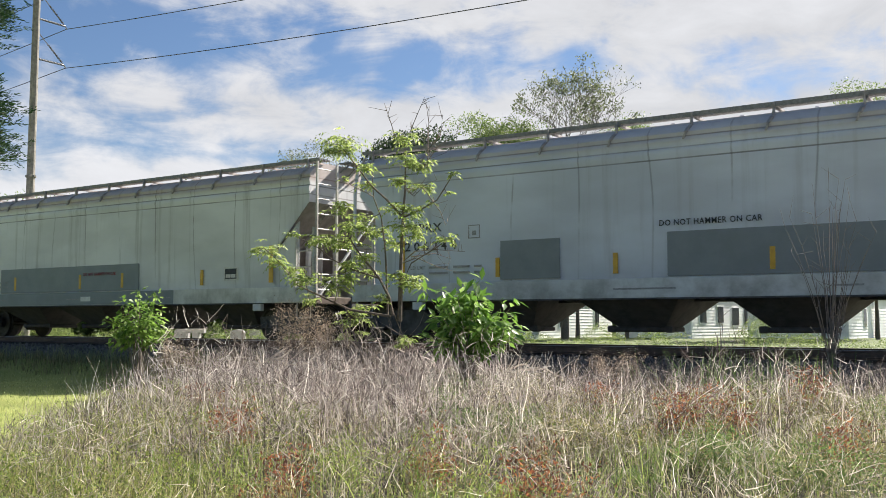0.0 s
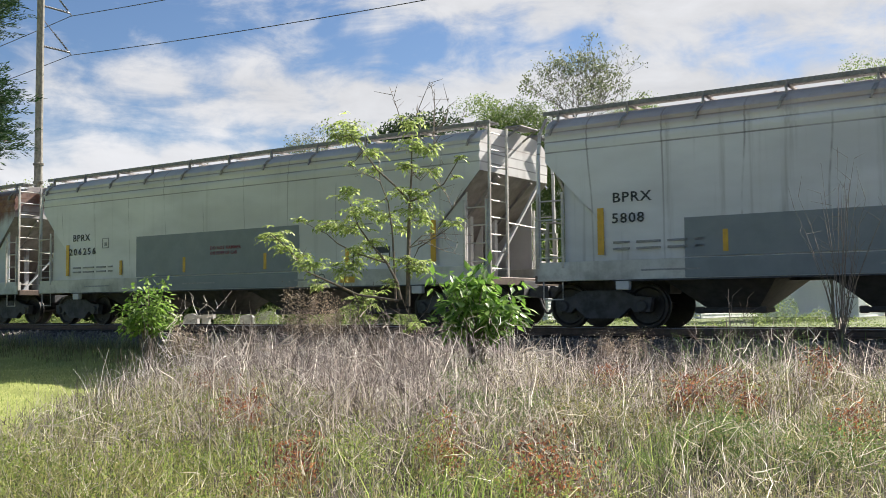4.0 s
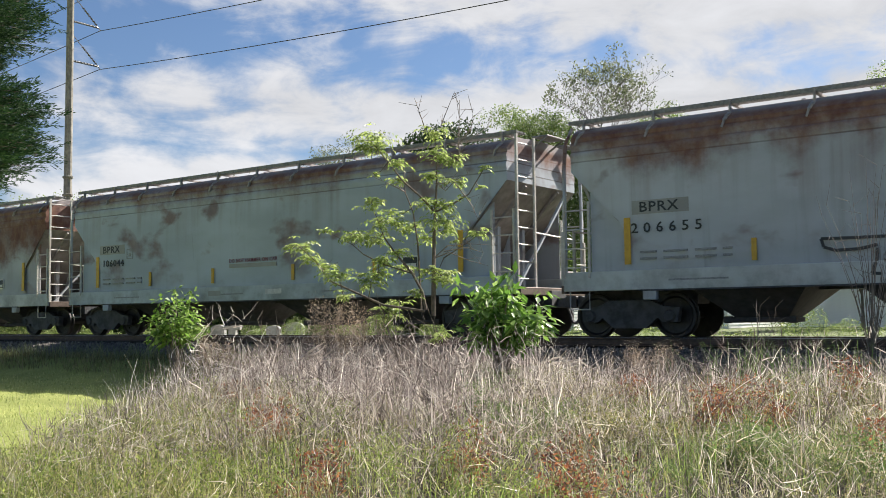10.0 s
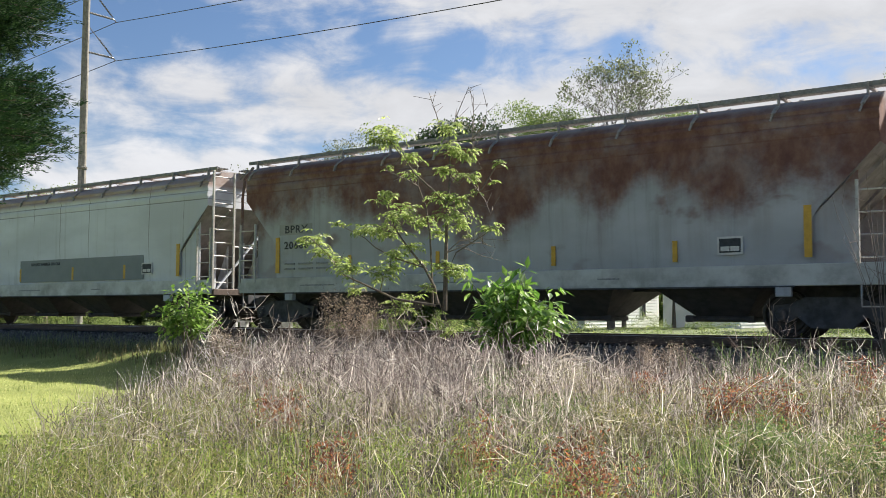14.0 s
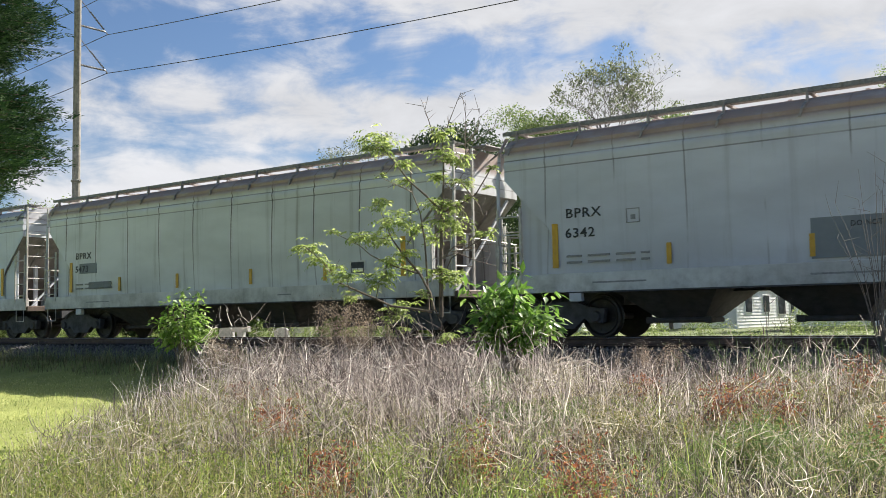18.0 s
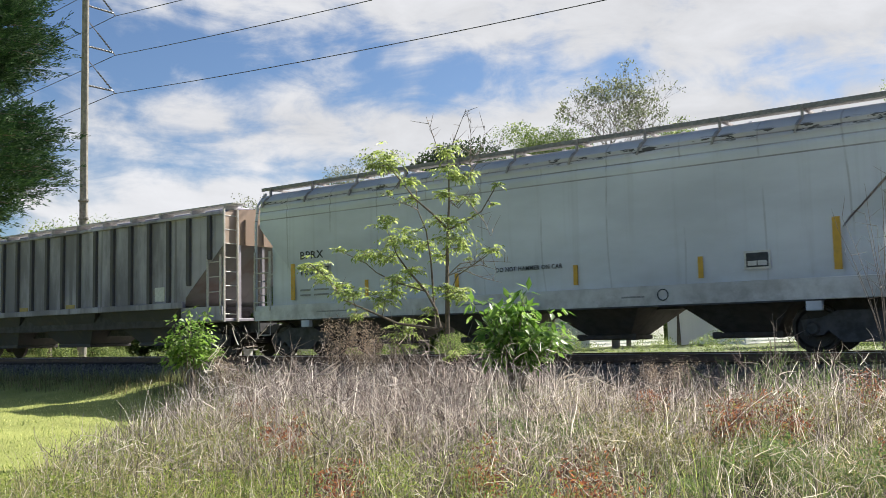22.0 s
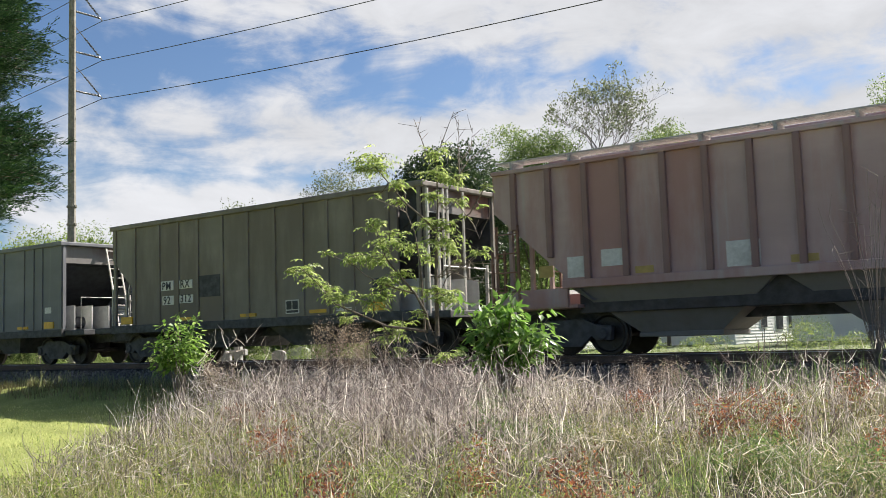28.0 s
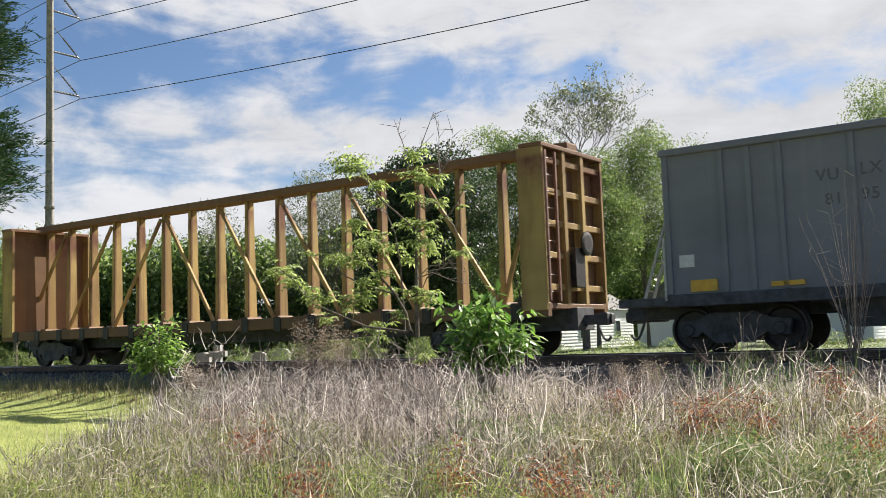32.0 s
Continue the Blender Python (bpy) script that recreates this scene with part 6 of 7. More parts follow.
def sapling_tree():
    rng = np.random.default_rng(21)
    ob = thing("young_tree", pose(-0.14, 12.0, 0), "slender young tree with bright yellow-green new leaves", "tree")
    # stems as (x, z) from the root up, with the radius at foot and tip
    stems = (([(0.01, 0.51), (0.02, 1.02), (0.03, 1.52), (0.05, 1.89), (0.07, 2.18), (0.07, 2.62)], 0.032, 0.007),
             ([(-0.08, 0.58), (-0.12, 0.8), (-0.25, 1.05), (-0.46, 1.3), (-0.59, 1.49), (-0.68, 1.74)], 0.021, 0.006),
             ([(-0.14, 0.58), (-0.16, 1.09), (-0.18, 1.45), (-0.23, 1.81), (-0.33, 2.07), (-0.35, 2.42)], 0.015, 0.005),
             ([(0.04, 1.81), (-0.14, 2.01), (-0.36, 2.21), (-0.54, 2.45), (-0.71, 2.67)], 0.016, 0.006),
             ([(-0.1, 0.57), (-0.61, 0.65), (-0.93, 0.8), (-1.28, 0.96), (-1.48, 1.23), (-1.71, 1.43)], 0.018, 0.005),
             ([(-0.21, 1.03), (-0.61, 1.16), (-0.86, 1.29), (-0.99, 1.41), (-1.34, 1.59)], 0.011, 0.004),
             ([(0.05, 1.81), (0.29, 1.92), (0.47, 2.03), (0.62, 2.27), (0.67, 2.36)], 0.013, 0.005),
             ([(0.02, 0.94), (0.15, 1.23), (0.47, 1.43), (0.58, 1.51)], 0.011, 0.004))
    wood = Geo()
    nodes = []
    for line, r0, r1 in stems:
        depth = rng.normal(0, 0.10)
        pts = [Vector((x, depth * i / len(line) + rng.normal(0, 0.02), z)) for i, (x, z) in enumerate(line)]
        if pts[0].z < 0.05:
            pts.insert(0, Vector((pts[0].x * 0.6, 0, -0.55)))
        wood.tube(pts, r0, 7, r1)
        for a, b in zip(pts[1:], pts[2:]):
            nodes += [a.lerp(b, q) for q in (0.2, 0.6, 1.0)]
    # tufts as (x, z, radius)
    tufts = ((-0.76, 2.75, 0.26), (-0.67, 2.65, 0.14), (-0.87, 2.67, 0.13), (-0.43, 2.43, 0.13), (-0.43, 2.25, 0.12), (-0.72, 2.32, 0.07), (0.06, 2.76, 0.16), (0.06, 2.54, 0.18), (0.29, 2.47, 0.16), (-0.02, 2.25, 0.14), (0.29, 2.21, 0.13), (0.67, 2.36, 0.09), (0.64, 2.11, 0.06), (-0.74, 1.92, 0.15), (-0.45, 1.83, 0.11), (-0.59, 1.67, 0.20), (-0.07, 1.92, 0.14), (0.15, 1.9, 0.13), (0.11, 1.67, 0.20), (0.22, 1.61, 0.13), (-0.25, 1.63, 0.14), (-0.07, 1.49, 0.13), (-1.34, 1.59, 0.09), (-1.01, 1.52, 0.19), (-0.68, 1.49, 0.17), (-1.66, 1.41, 0.17), (-1.81, 1.4, 0.10), (-1.53, 1.23, 0.14), (-1.33, 1.16, 0.13), (-1.15, 1.01, 0.18), (-0.43, 1.3, 0.14), (-0.57, 1.2, 0.14), (-0.75, 0.94, 0.17), (-0.68, 1.05, 0.14), (-0.32, 1.12, 0.13), (-1.11, 0.78, 0.12), (0.11, 1.0, 0.20), (0.22, 0.96, 0.11), (-0.07, 1.09, 0.09), (-0.25, 0.78, 0.11), (-0.57, 0.55, 0.19), (-0.43, 0.66, 0.13), (0.58, 1.51, 0.13), (0.29, 1.43, 0.06), (0.08, 0.26, 0.12), (-0.5, 0.37, 0.09), (0.4, 1.99, 0.06))
    heads = []
    for x, z, r in tufts:
        q = min(nodes, key=lambda w: (w.x - x) ** 2 + (w.z - z) ** 2)
        h = Vector((x, q.y + rng.normal(0, 0.12), z))
        heads.append((tuple(h), r))
        wood.tube([q, q.lerp(h, 0.55) + Vector((0, 0, -0.03)), h], 0.007, 4, 0.003)
        for _ in range(4):
            wood.tube([h, h + Vector((rng.normal(0, 0.5 * r), rng.normal(0, 0.5 * r), rng.normal(0.02, 0.25 * r)))], 0.0035, 4, 0.0015)
    part("trunk", wood, M_BARK, ob, "thin dark stems and limbs")
    twigs = ([(-0.05, 2.8), (-0.11, 2.99), (-0.2, 3.26)],
            [(0.35, 2.43), (0.36, 2.84), (0.37, 3.24)],
            [(0.11, 2.84), (0.18, 3.02), (0.31, 3.34)],
            [(0.29, 2.43), (0.47, 2.69), (0.77, 2.91)],
            [(0.33, 2.65), (0.51, 2.84), (0.54, 3.11)],
            [(0.02, 1.22), (0.19, 1.38), (0.44, 1.41), (0.82, 1.38)],
            [(0.04, 1.23), (0.22, 1.3), (0.47, 1.19), (0.7, 1.13)],
            [(0.15, 1.31), (0.44, 1.36), (0.65, 1.29)],
            [(0.29, 2.18), (0.51, 1.89), (0.58, 1.71), (0.64, 1.85)],
            [(-0.33, 2.07), (-0.47, 2.14), (-0.63, 2.21)],
            [(0.07, 2.18), (0.18, 2.07), (0.31, 2.21), (0.47, 2.29)])
    for line in twigs:
        bare = Geo()
        pts = [Vector((x, rng.normal(0, 0.03), z)) for x, z in line]
        bare.tube(pts, 0.0075, 4, 0.0025)
        for k in range(7):
            i = int(rng.integers(0, len(pts) - 1))
            q = pts[i].lerp(pts[i + 1], rng.uniform(0.2, 1.0))
            bare.tube([q, q + Vector((rng.normal(0, 0.11), rng.normal(0, 0.08), rng.normal(0.08, 0.07)))], 0.0038, 4, 0.0018)
        part("twig", bare, M_TWIG, ob, "bare dead twig among the leaves")
    v, f = compound_leaves(rng, heads, 0.060, 30, 0.40)
    part("foliage", quick_mesh("foliage", v, f, L_SPRING), L_SPRING, ob, "tufts of feathery yellow-green compound leaves")


sapling_tree()


def broad_bush(name, place, wide, tall, shoots, size, per, seed, label, material, slim=2.6):
    """Upright shoots, each with a ladder of long hanging leaves."""
    rng = np.random.default_rng(seed)
    ob = thing(name, pose(*place), label, "shrub")
    heads = []
    for k in range(shoots):
        a = rng.uniform(0, 2 * math.pi)
        r = wide / 2 * rng.uniform(0.1, 1.0) ** 0.7
        tip = Vector((r * math.cos(a), r * math.sin(a), tall * rng.uniform(0.5, 1.0) * (1 - 0.35 * (r / wide * 2) ** 2)))
        pts = [Vector((0, 0, -0.3)), Vector((tip.x * 0.4, tip.y * 0.4, tip.z * 0.6)), tip]
        part("stem", Geo().tube(pts, 0.009, 5, 0.003), M_TWIG, ob)
        heads += [(tuple(pts[1].lerp(tip, q) + Vector(rng.normal(0, 0.03, 3))), 1.0) for q in (0.1, 0.45, 0.75, 1.0)]
    v, f = hanging_leaves(rng, heads, size, wide * 0.105, tall * 0.085, per, slim)
    part("foliage", quick_mesh("foliage", v, f, material), material, ob, "long pointed hanging leaves")


broad_bush("leafy_shrub", (0.62, 11.0, -0.15), 1.10, 1.22, 36, 0.056, 9, 31, "low shrub with broad bright green leaves", L_BROAD)
broad_bush("small_shrub", (-3.6, 13.0, -0.1), 0.76, 1.02, 20, 0.050, 12, 32, "small upright shrub with bright green leaves", L_SHRUB, 1.75)


CEDAR_OUTLINE = ((2.9, 1.5), (3.3, 2.5), (3.75, 3.1), (4.4, 3.25), (5.0, 2.8), (5.3, 1.7), (5.5, 0.9), (5.7, 1.7), (6.0, 2.5), (6.5, 3.0), (7.2, 2.85), (8.4, 2.1), (10.2, 1.1), (11.8, 0.2))


def cedar():
    """Dense boughs that fan out into flat feathery sprays; the outline has a notch between two masses."""
    rng = np.random.default_rng(41)
    ob = thing("cedar_tree", pose(-10.6, 18.0, -1.0), "dark green cedar with drooping feathery branches", "tree")
    g = Geo()
    g.tube([(0, 0, -0.3), (0, 0, 4), (0.1, 0, 11)], 0.22, 8, 0.05)
    zs, reach = zip(*CEDAR_OUTLINE)
    c0, way0, size0 = [], [], []
    for k in range(620):
        z = rng.uniform(3.9, 12.4)
        if 6.05 < z < 6.75:
            z += 0.75 if rng.uniform() < 0.5 else -0.75
        # the side that faces the lawn is grown densest
        a = rng.uniform(-2.0, 1.2) if k % 6 else rng.uniform(0, 2 * math.pi)
        ln = float(np.interp(z - 1.0, zs, reach)) * (1 - 0.22 * rng.uniform() ** 2 - 0.10 * abs(math.sin(7 * a + 3 * z)))
        way = Vector((math.cos(a), math.sin(a), 0.0))
        pts = [Vector((0, 0, z - 0.35)) + way * ln * q + Vector((0, 0, 0.35 * math.sin(2.6 * q) + 0.12 * q)) for q in (0, 0.4, 0.7, 1.0)]
        g.tube(pts, 0.028, 4, 0.006, cap=False)
        for _ in range(26):
            q = rng.uniform(0.35, 1.0) ** 0.6
            i = min(2, int(q * 3))
            c = pts[i].lerp(pts[i + 1], min(1.0, q * 3 - i)) + Vector(rng.normal(0, 0.13, 3))
            c0.append(tuple(c))
            way0.append(tuple(way + Vector(rng.normal(0, 0.32, 3)) + Vector((0, 0, 0.22))))
            size0.append(0.34 * rng.uniform(0.65, 1.2) * (1.0 if q > 0.7 else 1.25))
    part("trunk", g, M_BARK, ob)
    c0, way0, size0 = np.array(c0), np.array(way0), np.array(size0)
    way0 /= np.linalg.norm(way0, axis=1, keepdims=True)
    per = 24
    c, w = np.repeat(c0, per, 0), np.repeat(way0, per, 0)
    s = np.repeat(size0, per)[:, None]
    n = len(c)
    q = np.tile(np.linspace(0, 1, per), len(c0))[:, None]
    c = c + w * s * q + rng.normal(0, 0.02, (n, 3))
    ds = w + rng.normal(0, 0.42, (n, 3)) * (1.15 - q)
    ds /= np.linalg.norm(ds, axis=1, keepdims=True)
    side = np.cross(ds, rand_dirs(rng, n))
    side /= np.linalg.norm(side, axis=1, keepdims=True) + 1e-9
    ln, wide = rng.uniform(0.05, 0.12, n)[:, None], rng.uniform(0.006, 0.012, n)[:, None]
    v = np.stack([c - side * wide * 0.4, c + ds * ln * 0.5 - side * wide, c + ds * ln, c + ds * ln * 0.5 + side * wide], 1).reshape(-1, 3)
    k = 4 * np.arange(n)[:, None]
    f = np.concatenate([k + np.array([[0, 1, 2]]), k + np.array([[0, 2, 3]])], 1).reshape(-1, 3)
    part("foliage", quick_mesh("foliage", v, f, L_CEDAR), L_CEDAR, ob, "feathery dark green sprays")


cedar()

# ---- rough weeds and grasses ----


def stalks(name, xy, height, lean, width, material, label, seed, curve=0.35, segs=3, sink=0.03):
    """Thin bent blades or stalks standing on the ground, as one mesh."""
    rng = np.random.default_rng(seed)
    n = len(xy)
    a = rng.uniform(0, 2 * math.pi, n)
    h = height * rng.uniform(0.45, 1.3, n)
    tilt = np.abs(rng.normal(0, lean, n))
    face = rng.uniform(0, math.pi, n)
    base = np.stack([xy[:, 0], xy[:, 1], ground_height(xy[:, 0], xy[:, 1]) - sink], -1)
    wide = width * rng.uniform(0.6, 1.4, n)
    rows = []
    for i in range(segs + 1):
        q = i / segs
        ang = tilt * (1 - curve) * q + tilt * curve * 2.2 * q * q
        out = np.sin(ang) * h * q
        up = np.cos(ang) * h * q
        c = base + np.stack([np.cos(a) * out, np.sin(a) * out, up], -1)
        w = (wide * (1 - 0.85 * q))[:, None] * np.stack([np.cos(face), np.sin(face), 0 * face], -1)
        rows += [c - w, c + w]
    verts = np.stack(rows, 1).reshape(-1, 3)
    m = 2 * (segs + 1)
    k = m * np.arange(n)[:, None]
    faces = np.concatenate([k + np.array([[2 * i, 2 * i + 1, 2 * i + 3, 2 * i + 2]]) for i in range(segs)], 1).reshape(-1, 4)
    return tagged(new(name, quick_mesh(name, verts, faces, material)), label, "weeds", kind="stuff")


def scatter(rng, n, x0, x1, y0, y1, weight=None):
    x, y = rng.uniform(x0, x1, 4 * n), rng.uniform(y0, y1, 4 * n)
    w = weed_cover(x, y)
    if weight is not None:
        w = w * weight(x, y)
    keep = rng.uniform(0, 1, 4 * n) < w
    return np.stack([x, y], -1)[keep][:n]


def field(x, y, f, seed):
    """Soft patches between 0 and 1."""
    return 0.5 + 0.5 * np.sin(f * x + seed + 1.3 * np.sin(f * 0.7 * y + seed * 2)) * np.cos(f * 0.9 * y - seed + 0.8 * np.sin(f * x))


G_DEAD = leaf_mat("dead grey-brown stalks", [(0.0, (0.05, 0.038, 0.034)), (0.45, (0.15, 0.12, 0.11)), (0.75, (0.33, 0.28, 0.255)), (1.0, (0.60, 0.53, 0.49))], 0.42, 0.7)
G_BLEACHED = leaf_mat("bleached dead stems", [(0.0, (0.30, 0.26, 0.23)), (0.5, (0.60, 0.54, 0.48)), (1.0, (0.92, 0.87, 0.80))], 0.48, 0.7)
G_STRAW = leaf_mat("dry straw grass", [(0.0, (0.10, 0.08, 0.055)), (0.4, (0.32, 0.27, 0.19)), (0.7, (0.60, 0.54, 0.41)), (1.0, (0.92, 0.88, 0.74))], 0.5, 0.7)
G_GREEN = leaf_mat("green grass blades", [(0.0, (0.05, 0.09, 0.02)), (0.5, (0.15, 0.23, 0.05)), (1.0, (0.40, 0.48, 0.14))], 0.6, 0.6)
G_REED = leaf_mat("dark green reed blades", [(0.0, (0.05, 0.09, 0.025)), (0.6, (0.13, 0.20, 0.06)), (1.0, (0.27, 0.35, 0.12))], 0.5, 0.6)
G_RED = leaf_mat("red weed leaves", [(0.0, (0.07, 0.03, 0.022)), (0.6, (0.24, 0.08, 0.045)), (1.0, (0.52, 0.22, 0.09))], 0.45, 0.6)
G_BROWN = leaf_mat("dry brown seed heads", [(0.0, (0.18, 0.135, 0.10)), (0.6, (0.34, 0.27, 0.21)), (1.0, (0.56, 0.48, 0.39))], 0.35, 0.8)
G_VERGE = leaf_mat("rough verge grass", [(0.0, (0.10, 0.10, 0.035)), (0.6, (0.20, 0.18, 0.075)), (1.0, (0.34, 0.28, 0.15))], 0.4, 0.7)
G_SOFT = leaf_mat("soft yellow-green grass", [(0.0, (0.10, 0.12, 0.03)), (0.5, (0.27, 0.30, 0.09)), (0.8, (0.44, 0.43, 0.17)), (1.0, (0.66, 0.58, 0.32))], 0.5, 0.6)
G_OLIVE = leaf_mat("olive and straw grass", [(0.0, (0.07, 0.10, 0.03)), (0.5, (0.19, 0.245, 0.075)), (0.8, (0.36, 0.41, 0.16)), (1.0, (0.64, 0.63, 0.38))], 0.5, 0.6)
G_FOOT = leaf_mat("dark green shoulder grass", [(0.0, (0.16, 0.19, 0.08)), (0.6, (0.29, 0.32, 0.14)), (1.0, (0.42, 0.41, 0.21))], 0.35, 0.7)
G_HERB = leaf_mat("olive weed leaves", [(0.0, (0.05, 0.055, 0.02)), (0.45, (0.17, 0.175, 0.055)), (0.8, (0.31, 0.29, 0.11)), (1.0, (0.46, 0.39, 0.22))], 0.55, 0.6)
G_LAWN = leaf_mat("short lawn blades", [(0.0, (0.15, 0.21, 0.05)), (0.6, (0.38, 0.43, 0.14)), (1.0, (0.62, 0.62, 0.27))], 0.45, 0.6)

rng1 = np.random.default_rng(51)
brush = lambda x, y: (1 - 0.92 * smooth01(1.0, 2.2, x) * smooth01(12.0, 13.2, y)) * (0.35 + 0.65 * smooth01(6.3, 9.4, y + 0.35 * np.sin(2 * x)) * (0.30 + 0.70 * smooth01(3.6, 0.8, x + 0.5 * np.sin(1.3 * y))))


def tangle(name, xy, low_, high, length, width, material, label, seed, flat=0.55, kink=0.45, segs=4, cluster=None):
    """Thin dry stems lying and crossing at all angles above the ground, as one mesh."""
    rng = np.random.default_rng(seed)
    n = len(xy)
    lump = 0.20 + 1.5 * field(xy[:, 0], xy[:, 1], 2.1, seed) * field(xy[:, 1], xy[:, 0], 1.2, seed + 1)
    lump = lump * (1 - 0.45 * smooth01(0.6, 2.2, xy[:, 0]) * smooth01(8.5, 10.5, xy[:, 1]))
    lump = lump * (0.40 + 0.60 * smooth01(-4.3, -1.8, xy[:, 0]))
    z = ground_height(xy[:, 0], xy[:, 1]) + (low_ + (high - low_) * rng.uniform(0, 1, n) ** 1.6) * lump
    p = np.stack([xy[:, 0], xy[:, 1], z], -1)
    w = rand_dirs(rng, n)
    w[:, 2] = np.abs(w[:, 2]) * 1.5 * (1 - flat) + rng.normal(0.2, 0.15, n)
    w /= np.linalg.norm(w, axis=1, keepdims=True)
    ln = length * rng.uniform(0.4, 1.5, n)[:, None] / segs
    side = np.cross(w, rand_dirs(rng, n))
    side /= np.linalg.norm(side, axis=1, keepdims=True) + 1e-9
    rad = width * rng.uniform(0.5, 1.5, n)[:, None]
    rows = []
    for i in range(segs + 1):
        q = 1 - 0.7 * i / segs
        rows += [p - side * rad * q, p + side * rad * q]
        w = w + rng.normal(0, kink, (n, 3)) * (1, 1, 0.7) - (0, 0, 0.04)
        w /= np.linalg.norm(w, axis=1, keepdims=True)
        p = p + w * ln
    verts = np.stack(rows, 1).reshape(-1, 3)
    m = 2 * (segs + 1)
    k = m * np.arange(n)[:, None]
    faces = np.concatenate([k + np.array([[2 * i, 2 * i + 1, 2 * i + 3, 2 * i + 2]]) for i in range(segs)], 1).reshape(-1, 4)
    return tagged(new(name, quick_mesh(name, verts, faces, material)), label, "weeds", kind="stuff")


def leafy_weeds(name, xy, tall, size, n, material, label, seed, loose=0.07, slim=3.0):
    rng = np.random.default_rng(seed)
    k = rng.integers(0, len(xy), n)
    each_ = rng.uniform(0.35, 1.2, len(xy))
    z = ground_height(xy[k, 0], xy[k, 1]) + tall * each_[k] * rng.uniform(0.05, 1, n)
    c = np.stack([xy[k, 0] + rng.normal(0, loose, n), xy[k, 1] + rng.normal(0, loose, n), z], -1)
    v, f = leaf_cards(rng, c, size, slim)
    return tagged(new(name, quick_mesh(name, v, f, material)), label, "weeds", kind="stuff")


rough = lambda x, y: 0.25 + 0.75 * field(x, y, 1.1, 5.0)
near_ = lambda x, y: smooth01(10.5, 7.0, y)
hollow = lambda x, y: 0.15 + 0.85 * smooth01(0.30, 0.62, field(x, y, 2.4, 1.0))
tangle("dead_brush", scatter(rng1, 62000, -4.4, 9, 6.6, 16.5, brush), 0.0, 0.58, 0.17, 0.0030, G_DEAD, "dense tangle of fine dead grey-brown weed stems", 52, 0.10, 0.20, 3)
tangle("dead_brush", scatter(rng1, 7000, -2.8, 8, 6.8, 13.5, lambda x, y: brush(x, y) * hollow(x, y)), 0.10, 0.62, 0.17, 0.0030, G_BLEACHED, "bleached short dead stems over the bank", 53, 0.0, 0.18, 4)
tangle("dead_brush", scatter(rng1, 800, -2.0, 8, 7.2, 13.0, lambda x, y: brush(x, y) * hollow(y, x)), 0.05, 0.45, 0.42, 0.0040, G_BLEACHED, "long bleached bent stems over the bank", 69, 0.0, 0.16, 5)
tangle("dead_brush", scatter(rng1, 20000, -4.6, 8, 4.0, 9.6, hollow), 0.0, 0.38, 0.13, 0.0020, G_STRAW, "dry straw-coloured stems lying through the weeds", 54, 0.20, 0.18, 3)
tangle("dead_brush", scatter(rng1, 3500, -2.7, 8, 4.4, 9.0, rough), 0.06, 0.42, 0.16, 0.0022, G_BLEACHED, "pale dead stems among the green weeds", 64, 0.05, 0.15, 4)
tangle("dead_brush", scatter(rng1, 22000, -4.6, 8, 4.0, 9, rough), 0.0, 0.36, 0.13, 0.0021, G_DEAD, "fine dark dead stems among the green weeds", 68, 0.15, 0.20, 3)
stalks("straw_grass", scatter(rng1, 6500, -4.9, 9, 4.0, 14, rough), 0.34, 0.34, 0.0022, G_STRAW, "dry straw-coloured grass", 61, 0.3, 3)
stalks("dead_stalk", scatter(rng1, 2400, -2.8, 8, 7.0, 13.5, brush), 0.56, 0.24, 0.0030, G_BLEACHED, "upright grey dead stalks", 62, 0.35, 4)
stalks("dead_stalk", scatter(rng1, 5200, -4.2, 8, 6.5, 14, brush), 0.50, 0.30, 0.0036, G_DEAD, "upright brown dead stalks", 65, 0.35, 3)
stalks("green_grass", scatter(rng1, 11000, -5.2, 9, 3.8, 12, lambda x, y: hollow(y, x) ** 2 * (0.3 + 0.7 * near_(x, y))), 0.28, 0.40, 0.0028, G_GREEN, "green grass growing through the weeds", 55)
stalks("fine_grass", scatter(rng1, 10000, -5.4, -0.2, 4.2, 10.5, lambda x, y: smooth01(0.2, -2.2, x + 0.3 * (y - 6))), 0.30, 0.34, 0.0026, G_SOFT, "fine yellow-green grass at the edge of the lawn", 70, 0.35, 3)
stalks("olive_grass", scatter(rng1, 15000, -0.4, 8, 4.2, 12.8, lambda x, y: smooth01(-0.2, 1.6, x) * rough(y, x)), 0.28, 0.38, 0.0026, G_OLIVE, "fine olive and straw grass over the bank", 71, 0.35, 3)
leafy_weeds("olive_weeds", scatter(rng1, 900, 0.4, 8, 6.5, 12.4, lambda x, y: smooth01(0.3, 1.8, x) * hollow(x, y)), 0.30, 0.0080, 115000, G_HERB, "small-leaved olive weeds over the bank", 72, 0.07)
leafy_weeds("leafy_clumps", scatter(rng1, 260, 0.2, 7, 4.2, 11.5, lambda x, y: smooth01(0.55, 0.85, field(x, y, 1.7, 3.0))), 0.30, 0.0090, 80000, G_REED, "darker green leafy clumps in the weeds", 73, 0.09)
stalks("green_reeds", scatter(rng1, 480, 2.8, 5.8, 10.0, 13.5, lambda x, y: np.exp(-((x - 4.2) / 0.9) ** 2 - ((y - 12) / 1.2) ** 2)), 0.72, 0.26, 0.007, G_REED, "tuft of tall green grass near the track", 56)
